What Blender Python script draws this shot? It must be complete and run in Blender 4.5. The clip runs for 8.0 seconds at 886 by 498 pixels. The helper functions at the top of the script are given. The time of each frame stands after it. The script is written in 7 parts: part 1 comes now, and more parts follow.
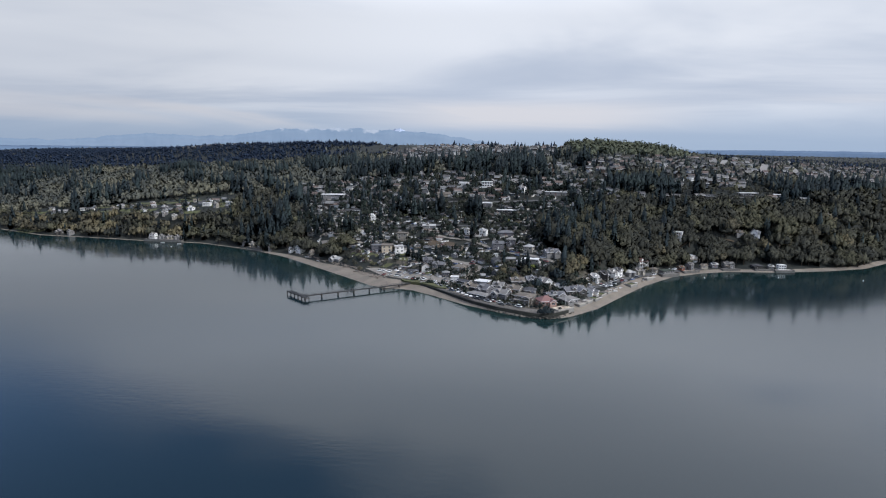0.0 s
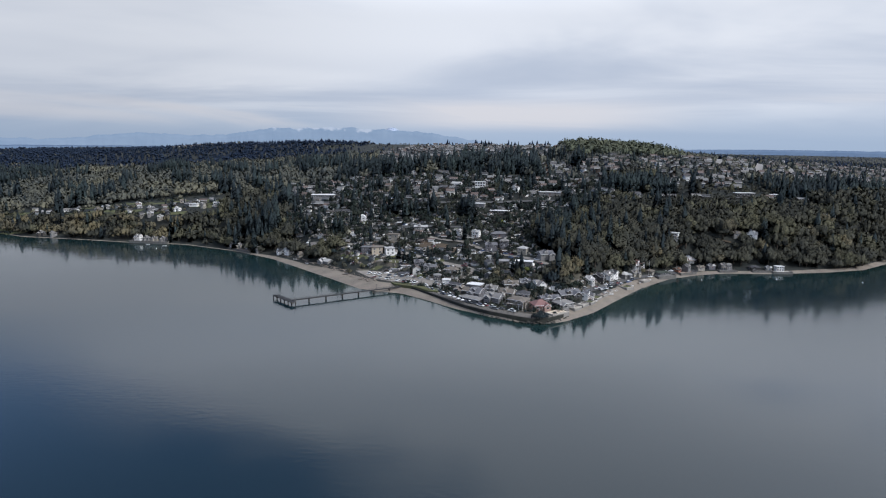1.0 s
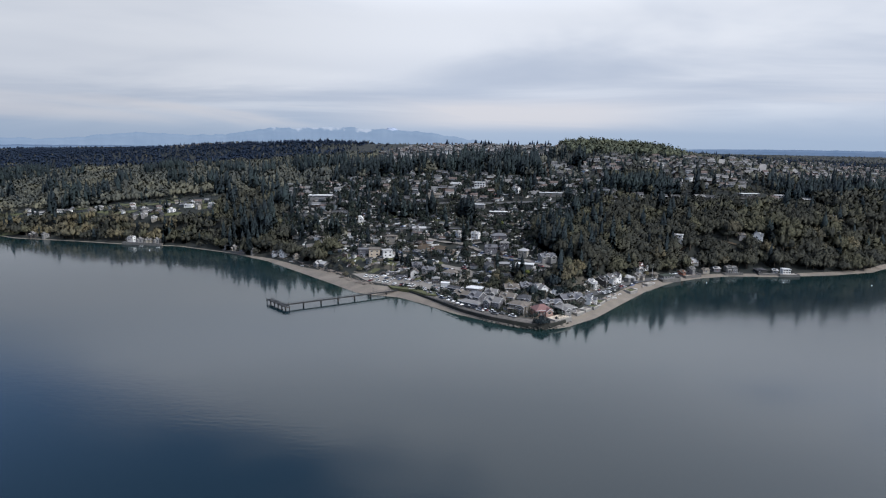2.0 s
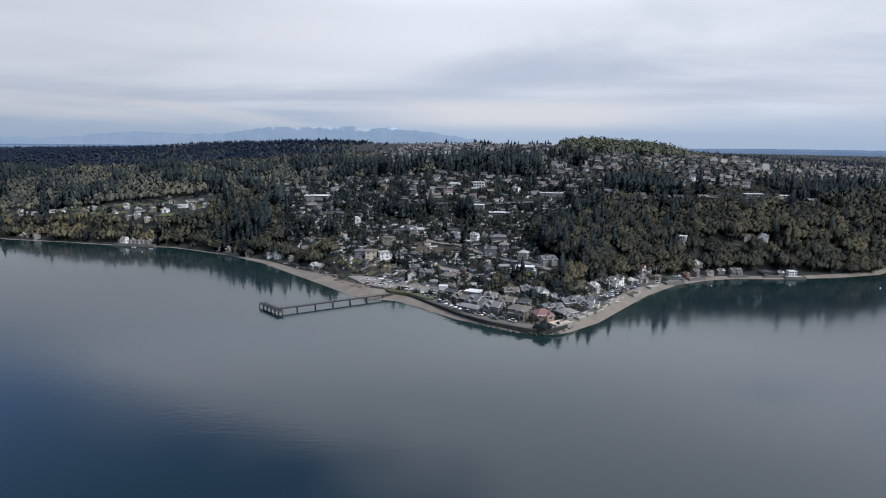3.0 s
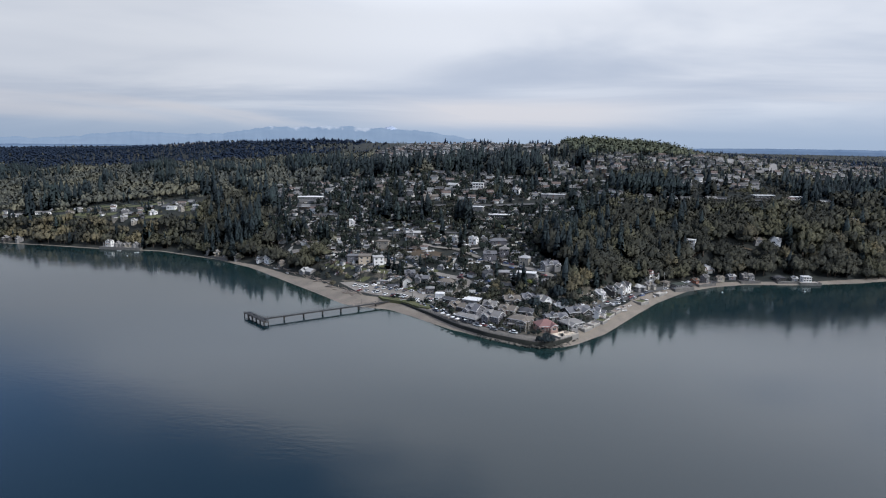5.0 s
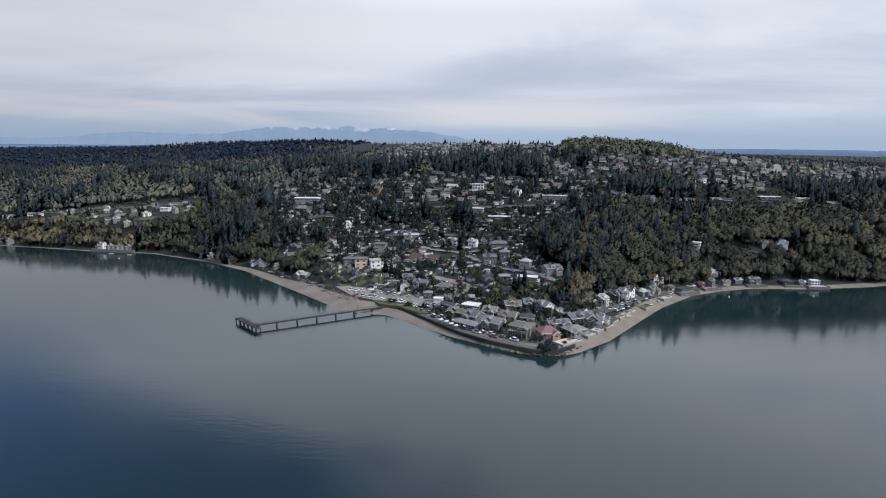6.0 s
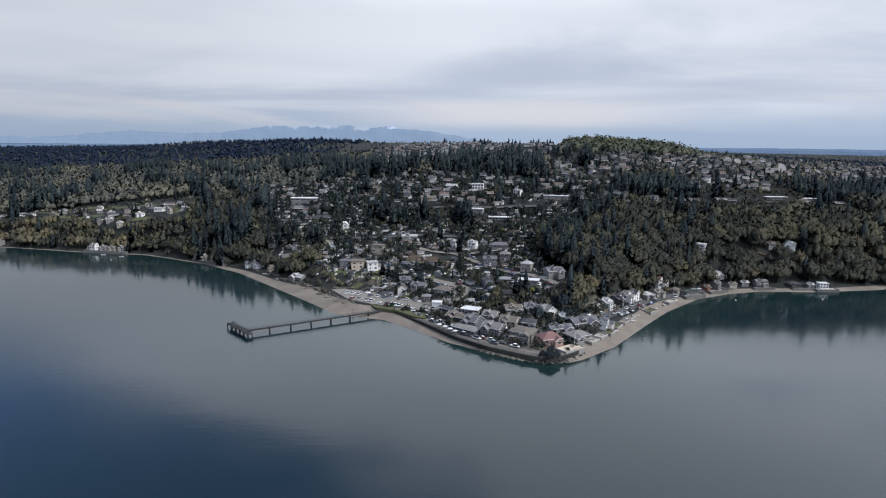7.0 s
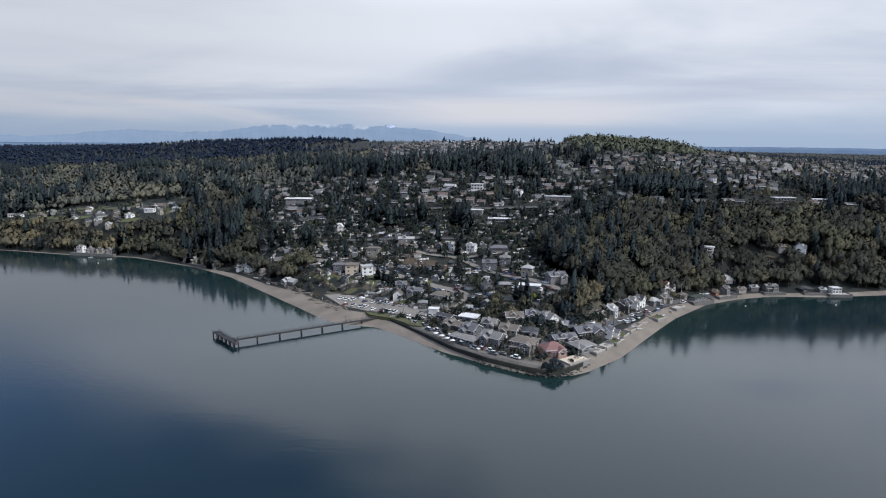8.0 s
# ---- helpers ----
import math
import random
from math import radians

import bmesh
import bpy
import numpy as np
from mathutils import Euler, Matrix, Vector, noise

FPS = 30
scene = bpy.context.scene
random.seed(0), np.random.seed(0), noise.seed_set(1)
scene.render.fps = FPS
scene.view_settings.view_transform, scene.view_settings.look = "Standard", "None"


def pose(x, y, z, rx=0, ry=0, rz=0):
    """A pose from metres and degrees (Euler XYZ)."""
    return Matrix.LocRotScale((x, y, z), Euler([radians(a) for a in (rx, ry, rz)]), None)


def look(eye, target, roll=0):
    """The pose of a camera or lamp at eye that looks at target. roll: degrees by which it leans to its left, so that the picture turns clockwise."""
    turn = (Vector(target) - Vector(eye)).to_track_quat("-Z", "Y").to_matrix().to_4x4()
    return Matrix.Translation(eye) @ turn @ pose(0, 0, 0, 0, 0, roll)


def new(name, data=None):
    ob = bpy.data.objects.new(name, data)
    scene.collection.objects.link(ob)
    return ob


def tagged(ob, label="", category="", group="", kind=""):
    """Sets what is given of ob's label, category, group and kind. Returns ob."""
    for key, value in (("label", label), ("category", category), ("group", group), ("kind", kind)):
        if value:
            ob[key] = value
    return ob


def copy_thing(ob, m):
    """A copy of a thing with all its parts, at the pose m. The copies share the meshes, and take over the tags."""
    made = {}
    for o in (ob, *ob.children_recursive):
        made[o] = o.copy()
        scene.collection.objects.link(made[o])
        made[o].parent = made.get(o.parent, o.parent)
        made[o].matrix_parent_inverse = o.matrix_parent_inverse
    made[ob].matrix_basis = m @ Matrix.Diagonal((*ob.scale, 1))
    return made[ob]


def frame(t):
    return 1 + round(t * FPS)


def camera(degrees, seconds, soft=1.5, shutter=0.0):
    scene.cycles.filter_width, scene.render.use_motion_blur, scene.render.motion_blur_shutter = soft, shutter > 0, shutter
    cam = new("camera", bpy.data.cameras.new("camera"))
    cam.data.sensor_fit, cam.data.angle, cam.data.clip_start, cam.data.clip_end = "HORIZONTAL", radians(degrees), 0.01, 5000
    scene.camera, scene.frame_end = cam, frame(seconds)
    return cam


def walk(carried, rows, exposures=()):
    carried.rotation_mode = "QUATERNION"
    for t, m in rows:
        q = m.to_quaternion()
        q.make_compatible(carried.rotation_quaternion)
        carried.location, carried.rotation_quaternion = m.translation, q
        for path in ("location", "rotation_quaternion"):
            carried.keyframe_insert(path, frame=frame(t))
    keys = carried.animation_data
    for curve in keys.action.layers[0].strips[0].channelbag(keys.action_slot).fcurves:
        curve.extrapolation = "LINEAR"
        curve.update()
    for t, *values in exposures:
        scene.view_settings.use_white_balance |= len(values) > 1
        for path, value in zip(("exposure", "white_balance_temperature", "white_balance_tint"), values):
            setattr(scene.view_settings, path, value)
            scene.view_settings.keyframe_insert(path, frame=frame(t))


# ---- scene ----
cam = camera(75.9, 8.0, 1.1)
PATH = [
    (0, (-2.094, 5.176, 110.416), (-2.209, 7.14, 110.058), 0.6),
    (0.1, (-1.935, 6.43, 110.45), (-2.05, 8.394, 110.092), 0.6),
    (0.2, (-1.77, 7.69, 110.5), (-1.87, 9.655, 110.142), 0.6),
    (0.3, (-1.61, 8.95, 110.54), (-1.704, 10.915, 110.181), 0.6),
    (0.5, (-1.298, 11.462, 110.644), (-1.392, 13.427, 110.285), 0.6),
    (1, (-0.815, 17.804, 110.36), (-0.909, 19.769, 110.0), 0.6),
    (1.5, (-0.573, 23.739, 110.339), (-0.667, 25.704, 109.979), 0.6),
    (3, (0.103, 41.336, 110.319), (0.011, 43.301, 109.956), 0.6),
    (3.5, (0.631, 47.082, 110.123), (0.539, 49.046, 109.76), 0.6),
    (4, (0.712, 52.942, 109.917), (0.62, 54.907, 109.554), 0.6),
    (4.5, (1.017, 58.777, 110.011), (0.925, 60.742, 109.647), 0.6),
    (6, (1.767, 76.763, 109.791), (1.675, 78.728, 109.429), 0.6),
    (6.5, (2.027, 82.741, 109.942), (1.934, 84.705, 109.577), 0.6),
    (7, (2.094, 88.592, 109.765), (2.002, 90.556, 109.4), 0.6),
    (7.5, (2.589, 99.954, 110.07), (2.497, 101.917, 109.702), 0.5),
    (8, (3.051, 105.846, 109.994), (2.959, 107.809, 109.625), 0.6),
]
walk(cam, [(t, look(eye, target, roll)) for t, eye, target, roll in PATH], [(0.0, 0.0, 6050, 11), (8.0, 0.0, 6050, 11)])

# ---- light: a high thin overcast with blue gaps, and a veiled sun from the right, a little behind the camera ----
SUN_AZIMUTH, SUN_HEIGHT = radians(112), radians(44)
world = bpy.data.worlds.new("overcast_sky")
scene.world = world
world.use_nodes = True
_n, _l = world.node_tree.nodes, world.node_tree.links
_n.clear()


def wnode(kind, **sets):
    nd = _n.new(kind)
    for k, v in sets.items():
        nd.inputs[k].default_value = v
    return nd


def wmath(op, a, b=0.0):
    nd = _n.new("ShaderNodeMath")
    nd.operation = op
    for i, v in enumerate((a, b)):
        if isinstance(v, (int, float)):
            nd.inputs[i].default_value = v
        else:
            _l.new(v, nd.inputs[i])
    return nd.outputs[0]


def wmix(fac, a, b):
    nd = _n.new("ShaderNodeMix")
    nd.data_type = "RGBA"
    for sock, v in ((nd.inputs[0], fac), (nd.inputs[6], a), (nd.inputs[7], b)):
        if hasattr(v, "links"):
            _l.new(v, sock)
        elif isinstance(v, float):
            sock.default_value = v
        else:
            sock.default_value = (*v, 1)
    return nd.outputs[2]


def wramp(fac, lo, hi):
    nd = _n.new("ShaderNodeMapRange")
    nd.interpolation_type = "SMOOTHSTEP"
    nd.inputs[1].default_value, nd.inputs[2].default_value = lo, hi
    _l.new(fac, nd.inputs[0])
    return nd.outputs[0]


_sky = _n.new("ShaderNodeTexSky")
_sky.sky_type, _sky.sun_disc = "NISHITA", False
_sky.sun_elevation, _sky.sun_rotation = SUN_HEIGHT, SUN_AZIMUTH
_blue = _n.new("ShaderNodeVectorMath")
_blue.operation = "MULTIPLY"
_blue.inputs[1].default_value = (0.085, 0.095, 0.11)
_l.new(_sky.outputs[0], _blue.inputs[0])
_tc = _n.new("ShaderNodeTexCoord")
_sep = _n.new("ShaderNodeSeparateXYZ")
_l.new(_tc.outputs["Generated"], _sep.inputs[0])
_up = wmath("MAXIMUM", _sep.outputs[2], 0.0)
_far = wmath("ADD", _up, 0.10)
_flat = _n.new("ShaderNodeCombineXYZ")
_flat_x, _flat_y = wmath("DIVIDE", _sep.outputs[0], _far), wmath("DIVIDE", _sep.outputs[1], _far)
_l.new(_flat_x, _flat.inputs[0])
_l.new(_flat_y, _flat.inputs[1])


def clouds(scale, offset, detail, distort=0.4, stretch=(0.55, 1.0, 1.0)):
    mp = _n.new("ShaderNodeMapping")
    mp.inputs["Location"].default_value, mp.inputs["Scale"].default_value = offset, stretch
    _l.new(_flat.outputs[0], mp.inputs[0])
    nz = wnode("ShaderNodeTexNoise", Scale=scale, Detail=detail, Roughness=0.55, Distortion=distort)
    _l.new(mp.outputs[0], nz.inputs["Vector"])
    return nz.outputs["Fac"]


_body = clouds(1.0, (5.4, 14.5, 19.6), 3.0, 0.0)
_tone = clouds(0.45, (7.3, 4.2, 2.0), 5.0, 0.5)
_cover = wramp(_body, 0.345, 0.465)
_white = wmix(wramp(_tone, 0.34, 0.64), (0.565, 0.615, 0.70), (0.85, 0.862, 0.885))
_veil = wmix(wramp(_up, 0.0, 0.09), (0.42, 0.51, 0.635), _white)
# low on the sky: a greyer bank of cloud, and thin bright streaks below it
_bars = _n.new("ShaderNodeCombineXYZ")
_l.new(wmath("MULTIPLY", _sep.outputs[0], 2.6), _bars.inputs[0])
_l.new(wmath("ADD", wmath("MULTIPLY", _up, 24.0), wmath("MULTIPLY", _sep.outputs[0], 0.9)), _bars.inputs[1])
_wisp = wnode("ShaderNodeTexNoise", Scale=1.0, Detail=4.0, Roughness=0.5, Distortion=0.5)
_l.new(_bars.outputs[0], _wisp.inputs["Vector"])
_bank = wnode("ShaderNodeTexNoise", Scale=0.42, Detail=1.5, Roughness=0.55, Distortion=0.3)
_l.new(_bars.outputs[0], _bank.inputs["Vector"])
_grey = wmath("MULTIPLY", wmath("MULTIPLY", wramp(_up, 0.055, 0.085), wmath("SUBTRACT", 1.0, wramp(_up, 0.10, 0.17))), wramp(_bank.outputs["Fac"], 0.36, 0.62))
_veil = wmix(wmath("MULTIPLY", _grey, 0.5), _veil, (0.49, 0.545, 0.64))
_band = wmath("MULTIPLY", wramp(_up, 0.018, 0.045), wmath("SUBTRACT", 1.0, wramp(_up, 0.058, 0.085)))
_centre = wmath("MULTIPLY", wramp(_sep.outputs[0], -0.30, 0.02), wmath("SUBTRACT", 1.0, wramp(_sep.outputs[0], 0.15, 0.42)))
_glow = wmath("ADD", wmath("MULTIPLY", wramp(_wisp.outputs["Fac"], 0.50, 0.66), 0.75), wmath("MULTIPLY", _centre, 0.9))
_veil = wmix(wmath("MINIMUM", wmath("MULTIPLY", _band, _glow), 0.95), _veil, (0.76, 0.74, 0.745))
_low = wramp(_up, 0.20, 0.36)
_gap = wmix(_low, _veil, _blue.outputs[0])
# the cloud breaks up into blue overhead
_thin = wmath("SUBTRACT", 1.0, wmath("MULTIPLY", wramp(_up, 0.55, 0.80), 0.35))
# the sheet of cloud ends in the west
_edge = wmath("ADD", wmath("MULTIPLY", _flat_x, -0.53), wmath("MULTIPLY", _flat_y, -0.85))
_edge = wmath("ADD", _edge, wmath("MULTIPLY", wmath("SUBTRACT", clouds(1.6, (3.1, 8.2, 5.0), 4.0), 0.5), 0.55))
_open = wmath("MULTIPLY", wramp(_edge, -0.98, -0.62), wramp(wmath("MULTIPLY", _flat_x, -1.0), 0.30, 0.90))
_shut = wmath("MULTIPLY", wmath("MULTIPLY", _cover, _thin), wmath("SUBTRACT", 1.0, _open))
_all = wmix(_shut, _gap, _veil)
_bg = wnode("ShaderNodeBackground", Strength=1.0)
_l.new(_all, _bg.inputs[0])
# the cloud is brighter aloft than at the horizon
# and thinner to the west
_west = wmath("ADD", wmath("MULTIPLY", wramp(_sep.outputs[0], -0.55, 0.0), 0.14), 0.87)
_l.new(wmath("MULTIPLY", wmath("ADD", wmath("MULTIPLY", wramp(_up, 0.20, 0.36), 1.02), 0.92), _west), _bg.inputs[1])
_out = _n.new("ShaderNodeOutputWorld")
_l.new(_bg.outputs[0], _out.inputs[0])

sun = new("sun", bpy.data.lights.new("sun", "SUN"))
sun.data.energy, sun.data.angle, sun.data.color = 3.8, radians(5.0), (1.0, 0.962, 0.905)
_dir = Vector((math.sin(SUN_AZIMUTH) * math.cos(SUN_HEIGHT), math.cos(SUN_AZIMUTH) * math.cos(SUN_HEIGHT), math.sin(SUN_HEIGHT)))
sun.matrix_world = look(_dir * 1000, (0, 0, 0))
scene.view_settings.exposure = 0.0

# ---- materials ----
def principled(name):
    m = bpy.data.materials.new(name)
    m.use_nodes = True
    return m, m.node_tree.nodes, m.node_tree.links, m.node_tree.nodes["Principled BSDF"]


def noise_fac(n, l, scale, detail=4.0, stretch=None):
    geo = n.new("ShaderNodeNewGeometry")
    vec = geo.outputs["Position"]
    if stretch:
        mp = n.new("ShaderNodeMapping")
        mp.inputs["Scale"].default_value = stretch
        l.new(vec, mp.inputs[0])
        vec = mp.outputs[0]
    nz = n.new("ShaderNodeTexNoise")
    nz.inputs["Scale"].default_value, nz.inputs["Detail"].default_value = scale, detail
    l.new(vec, nz.inputs["Vector"])
    return nz.outputs["Fac"]


def spread(n, l, fac, lo=0.35, hi=0.65):
    mr = n.new("ShaderNodeMapRange")
    mr.inputs[1].default_value, mr.inputs[2].default_value = lo, hi
    l.new(fac, mr.inputs[0])
    return mr.outputs[0]


def blend(n, l, fac, a, b, kind="MIX"):
    nd = n.new("ShaderNodeMix")
    nd.data_type, nd.blend_type = "RGBA", kind
    for sock, v in ((nd.inputs[0], fac), (nd.inputs[6], a), (nd.inputs[7], b)):
        if isinstance(v, (int, float)):
            sock.default_value = v
        elif isinstance(v, tuple):
            sock.default_value = (*v, 1)
        else:
            l.new(v, sock)
    return nd.outputs[2]


def add_bump(n, l, bsdf, fac, strength, distance):
    bp = n.new("ShaderNodeBump")
    bp.inputs["Strength"].default_value, bp.inputs["Distance"].default_value = strength, distance
    l.new(fac, bp.inputs["Height"])
    l.new(bp.outputs[0], bsdf.inputs["Normal"])


def surface(name, a, b, rough=0.8, big=0.15, fine=1.5, bump=0.3, metal=0.0, stretch=None):
    """Two colours mixed by large stains and by fine grain."""
    m, n, l, s = principled(name)
    f1 = spread(n, l, noise_fac(n, l, big, 5.0))
    f2 = noise_fac(n, l, fine, 3.0, stretch)
    c = blend(n, l, f1, a, b)
    c = blend(n, l, 0.45, c, blend(n, l, spread(n, l, f2), a, b))
    l.new(c, s.inputs["Base Color"])
    s.inputs["Roughness"].default_value, s.inputs["Metallic"].default_value = rough, metal
    s.inputs["Specular IOR Level"].default_value = 0.5 if rough < 0.7 else 0.12
    if bump:
        add_bump(n, l, s, f2, bump, 0.1)
    return m


def picked(name, colours, rough=0.8, fine=1.2, island=False, wear=0.4, stretch=None):
    """One of several paints, picked per object (or per loose piece), with weathering."""
    m, n, l, s = principled(name)
    src = n.new("ShaderNodeNewGeometry").outputs["Random Per Island"] if island else n.new("ShaderNodeObjectInfo").outputs["Random"]
    rp = n.new("ShaderNodeValToRGB")
    rp.color_ramp.interpolation = "CONSTANT"
    els = rp.color_ramp.elements
    while len(els) < len(colours):
        els.new(0.5)
    for i, c in enumerate(colours):
        els[i].position, els[i].color = i / len(colours), (*c, 1)
    l.new(src, rp.inputs[0])
    f = spread(n, l, noise_fac(n, l, fine, 4.0, stretch))
    g = spread(n, l, noise_fac(n, l, 0.22, 3.0))
    dull = blend(n, l, f, (1, 1, 1), (1 - wear, 1 - wear, 1 - wear))
    dull = blend(n, l, 0.5, dull, blend(n, l, g, (1, 1, 1), (1 - wear, 1 - wear * 0.9, 1 - wear * 0.8)))
    l.new(blend(n, l, 1.0, rp.outputs[0], dull, "MULTIPLY"), s.inputs["Base Color"])
    s.inputs["Roughness"].default_value = rough
    s.inputs["Specular IOR Level"].default_value = 0.5 if rough < 0.7 else 0.15
    return m


def foliage(name, dark, light, extra, tree=0.05, clump=0.5, share=0.45, twig=0.9):
    """Leaves: colour drifts from tree to tree, from clump to clump and from leaf to leaf."""
    m, n, l, s = principled(name)
    f1 = spread(n, l, noise_fac(n, l, tree, 2.0), 0.38, 0.62)
    f2 = spread(n, l, noise_fac(n, l, clump, 3.0), 0.35, 0.65)
    f3 = n.new("ShaderNodeNewGeometry").outputs["Random Per Island"]
    c = blend(n, l, f1, dark, light)
    f4 = spread(n, l, noise_fac(n, l, tree * 0.55, 1.0, (1.0, 1.3, 0.2)), 0.5, 0.62)
    c = blend(n, l, f4, c, extra)
    c = blend(n, l, share, c, blend(n, l, f2, dark, light))
    c = blend(n, l, 0.7, c, blend(n, l, f3, (0.82, 0.83, 0.86), (1.18, 1.17, 1.12)), "MULTIPLY")
    f5 = spread(n, l, noise_fac(n, l, twig, 4.0), 0.36, 0.62)
    c = blend(n, l, 1.0, c, blend(n, l, f5, (0.58, 0.60, 0.64), (1.25, 1.24, 1.2)), "MULTIPLY")
    l.new(c, s.inputs["Base Color"])
    s.inputs["Roughness"].default_value = 0.85
    s.inputs["Specular IOR Level"].default_value = 0.08
    return m


M = {}
M["ground"] = surface("meadow_and_soil", (0.016, 0.020, 0.020), (0.030, 0.030, 0.025), 0.95, 0.05, 0.5, 0.5)
M["beach"] = surface("wet_sand_and_shingle", (0.198, 0.170, 0.138), (0.115, 0.100, 0.085), 0.9, 0.09, 1.6, 0.4)
M["asphalt"] = surface("worn_asphalt", (0.088, 0.087, 0.086), (0.055, 0.055, 0.055), 0.9, 0.08, 2.0, 0.2)
M["lot"] = surface("pale_parking_asphalt", (0.205, 0.186, 0.162), (0.13, 0.12, 0.107), 0.9, 0.06, 1.6, 0.2)
M["drive"] = surface("worn_gravelly_asphalt", (0.155, 0.14, 0.122), (0.085, 0.08, 0.074), 0.9, 0.07, 1.4, 0.2)
M["earth"] = surface("bare_brown_earth", (0.085, 0.062, 0.045), (0.050, 0.042, 0.030), 0.95, 0.12, 0.9, 0.4)
M["pale_street"] = surface("pale_concrete_street", (0.19, 0.18, 0.17), (0.15, 0.143, 0.135), 0.9, 0.06, 1.0, 0.1)
M["lawn"] = surface("spring_lawn", (0.058, 0.068, 0.030), (0.085, 0.082, 0.046), 0.95, 0.10, 1.2, 0.4)
M["concrete"] = surface("weathered_concrete", (0.25, 0.24, 0.22), (0.15, 0.145, 0.135), 0.85, 0.2, 2.0, 0.2)
M["patio"] = surface("pale_concrete_patio", (0.38, 0.35, 0.31), (0.25, 0.235, 0.21), 0.8, 0.2, 1.5, 0.15)
M["sandy"] = surface("sand_coloured_paving", (0.52, 0.44, 0.34), (0.40, 0.345, 0.27), 0.8, 0.25, 1.6, 0.15)
M["seawall"] = surface("algae_stained_seawall", (0.012, 0.014, 0.012), (0.028, 0.028, 0.024), 0.8, 0.25, 1.8, 0.5)
M["seawall"].node_tree.nodes["Principled BSDF"].inputs["Specular IOR Level"].default_value = 0.1
M["wet_rock"] = surface("wet_dark_rock", (0.022, 0.023, 0.021), (0.075, 0.070, 0.062), 0.85, 0.6, 2.5, 0.5)
M["yard"] = surface("gravel_and_worn_grass", (0.115, 0.099, 0.081), (0.040, 0.041, 0.031), 0.95, 0.09, 0.7, 0.4)
M["fence"] = picked("weathered_fence_boards", [(0.42, 0.40, 0.37), (0.15, 0.125, 0.10), (0.55, 0.54, 0.52), (0.09, 0.08, 0.07), (0.24, 0.215, 0.185)], 0.85, 1.5, island=True)
M["rock"] = surface("dark_riprap_rock", (0.08, 0.078, 0.075), (0.16, 0.15, 0.14), 0.9, 0.5, 2.5, 0.5)
M["drift"] = surface("bleached_driftwood", (0.25, 0.21, 0.175), (0.12, 0.10, 0.08), 0.9, 0.4, 3.0, 0.4)
M["timber"] = surface("tarred_pier_timber", (0.03, 0.028, 0.027), (0.06, 0.055, 0.05), 0.85, 0.3, 3.0, 0.4)
M["decking"] = surface("dark_pier_decking", (0.046, 0.047, 0.050), (0.026, 0.027, 0.029), 0.85, 0.3, 2.5, 0.3)
M["rail"] = surface("weathered_grey_rail", (0.085, 0.083, 0.082), (0.05, 0.05, 0.05), 0.7, 0.3, 2.5, 0.2)
M["bark"] = surface("grey_brown_bark", (0.10, 0.082, 0.065), (0.055, 0.045, 0.036), 0.95, 0.3, 2.5, 0.5)
M["needles"] = foliage("conifer_needles", (0.015, 0.020, 0.024), (0.022, 0.031, 0.034), (0.029, 0.040, 0.039))
M["leaves"] = foliage("spring_leaves_and_twigs", (0.025, 0.027, 0.024), (0.053, 0.052, 0.039), (0.085, 0.082, 0.049))
# far needles carry painted blue haze, the far leaves only a trace of it
M["haze_blue_needles"] = foliage("haze_blue_hill_needles", (0.012, 0.020, 0.040), (0.018, 0.028, 0.050), (0.022, 0.033, 0.052), 0.02, 0.2, twig=0.3)
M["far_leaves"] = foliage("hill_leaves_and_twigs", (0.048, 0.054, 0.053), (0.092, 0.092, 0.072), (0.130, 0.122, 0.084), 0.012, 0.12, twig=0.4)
M["gold_leaves"] = foliage("golden_spring_leaves", (0.046, 0.044, 0.034), (0.098, 0.087, 0.056), (0.135, 0.113, 0.064))
M["lime"] = foliage("fresh_lime_leaves", (0.075, 0.09, 0.028), (0.14, 0.15, 0.045), (0.12, 0.13, 0.04))
M["pale_leaves"] = foliage("pale_blossom_and_buds", (0.16, 0.15, 0.12), (0.24, 0.23, 0.18), (0.2, 0.19, 0.14))
M["hill_leaves"] = foliage("green_hilltop_leaves", (0.066, 0.075, 0.054), (0.080, 0.088, 0.060), (0.090, 0.095, 0.062), 0.02, 0.15, twig=0.35)
M["shrub"] = foliage("garden_shrub_leaves", (0.010, 0.0145, 0.014), (0.022, 0.028, 0.022), (0.044, 0.044, 0.031))
WALLS = [(0.66, 0.65, 0.63), (0.22, 0.23, 0.24), (0.13, 0.13, 0.14), (0.27, 0.25, 0.215), (0.11, 0.13, 0.16), (0.70, 0.69, 0.67),
         (0.085, 0.07, 0.058), (0.19, 0.175, 0.158), (0.38, 0.37, 0.34), (0.16, 0.185, 0.20), (0.12, 0.09, 0.072), (0.26, 0.265, 0.27), (0.17, 0.165, 0.16)]
ROOFS = [(0.085, 0.083, 0.085), (0.13, 0.126, 0.122), (0.10, 0.087, 0.076), (0.20, 0.196, 0.19), (0.07, 0.07, 0.078),
         (0.14, 0.12, 0.105), (0.30, 0.295, 0.285), (0.11, 0.114, 0.118), (0.15, 0.147, 0.145), (0.075, 0.067, 0.06)]
WALLS = [c if c[0] > 0.6 else tuple(round(v * 0.72, 3) for v in c) for c in WALLS] + [(0.62, 0.60, 0.56)]
ROOFS = [c if c[0] > 0.19 else tuple(round(v * 0.85, 3) for v in c) for c in ROOFS] + [(0.36, 0.355, 0.345), (0.24, 0.235, 0.235)]
M["siding"] = picked("painted_siding", WALLS, 0.75, 1.5, stretch=(0.4, 0.4, 6.0))
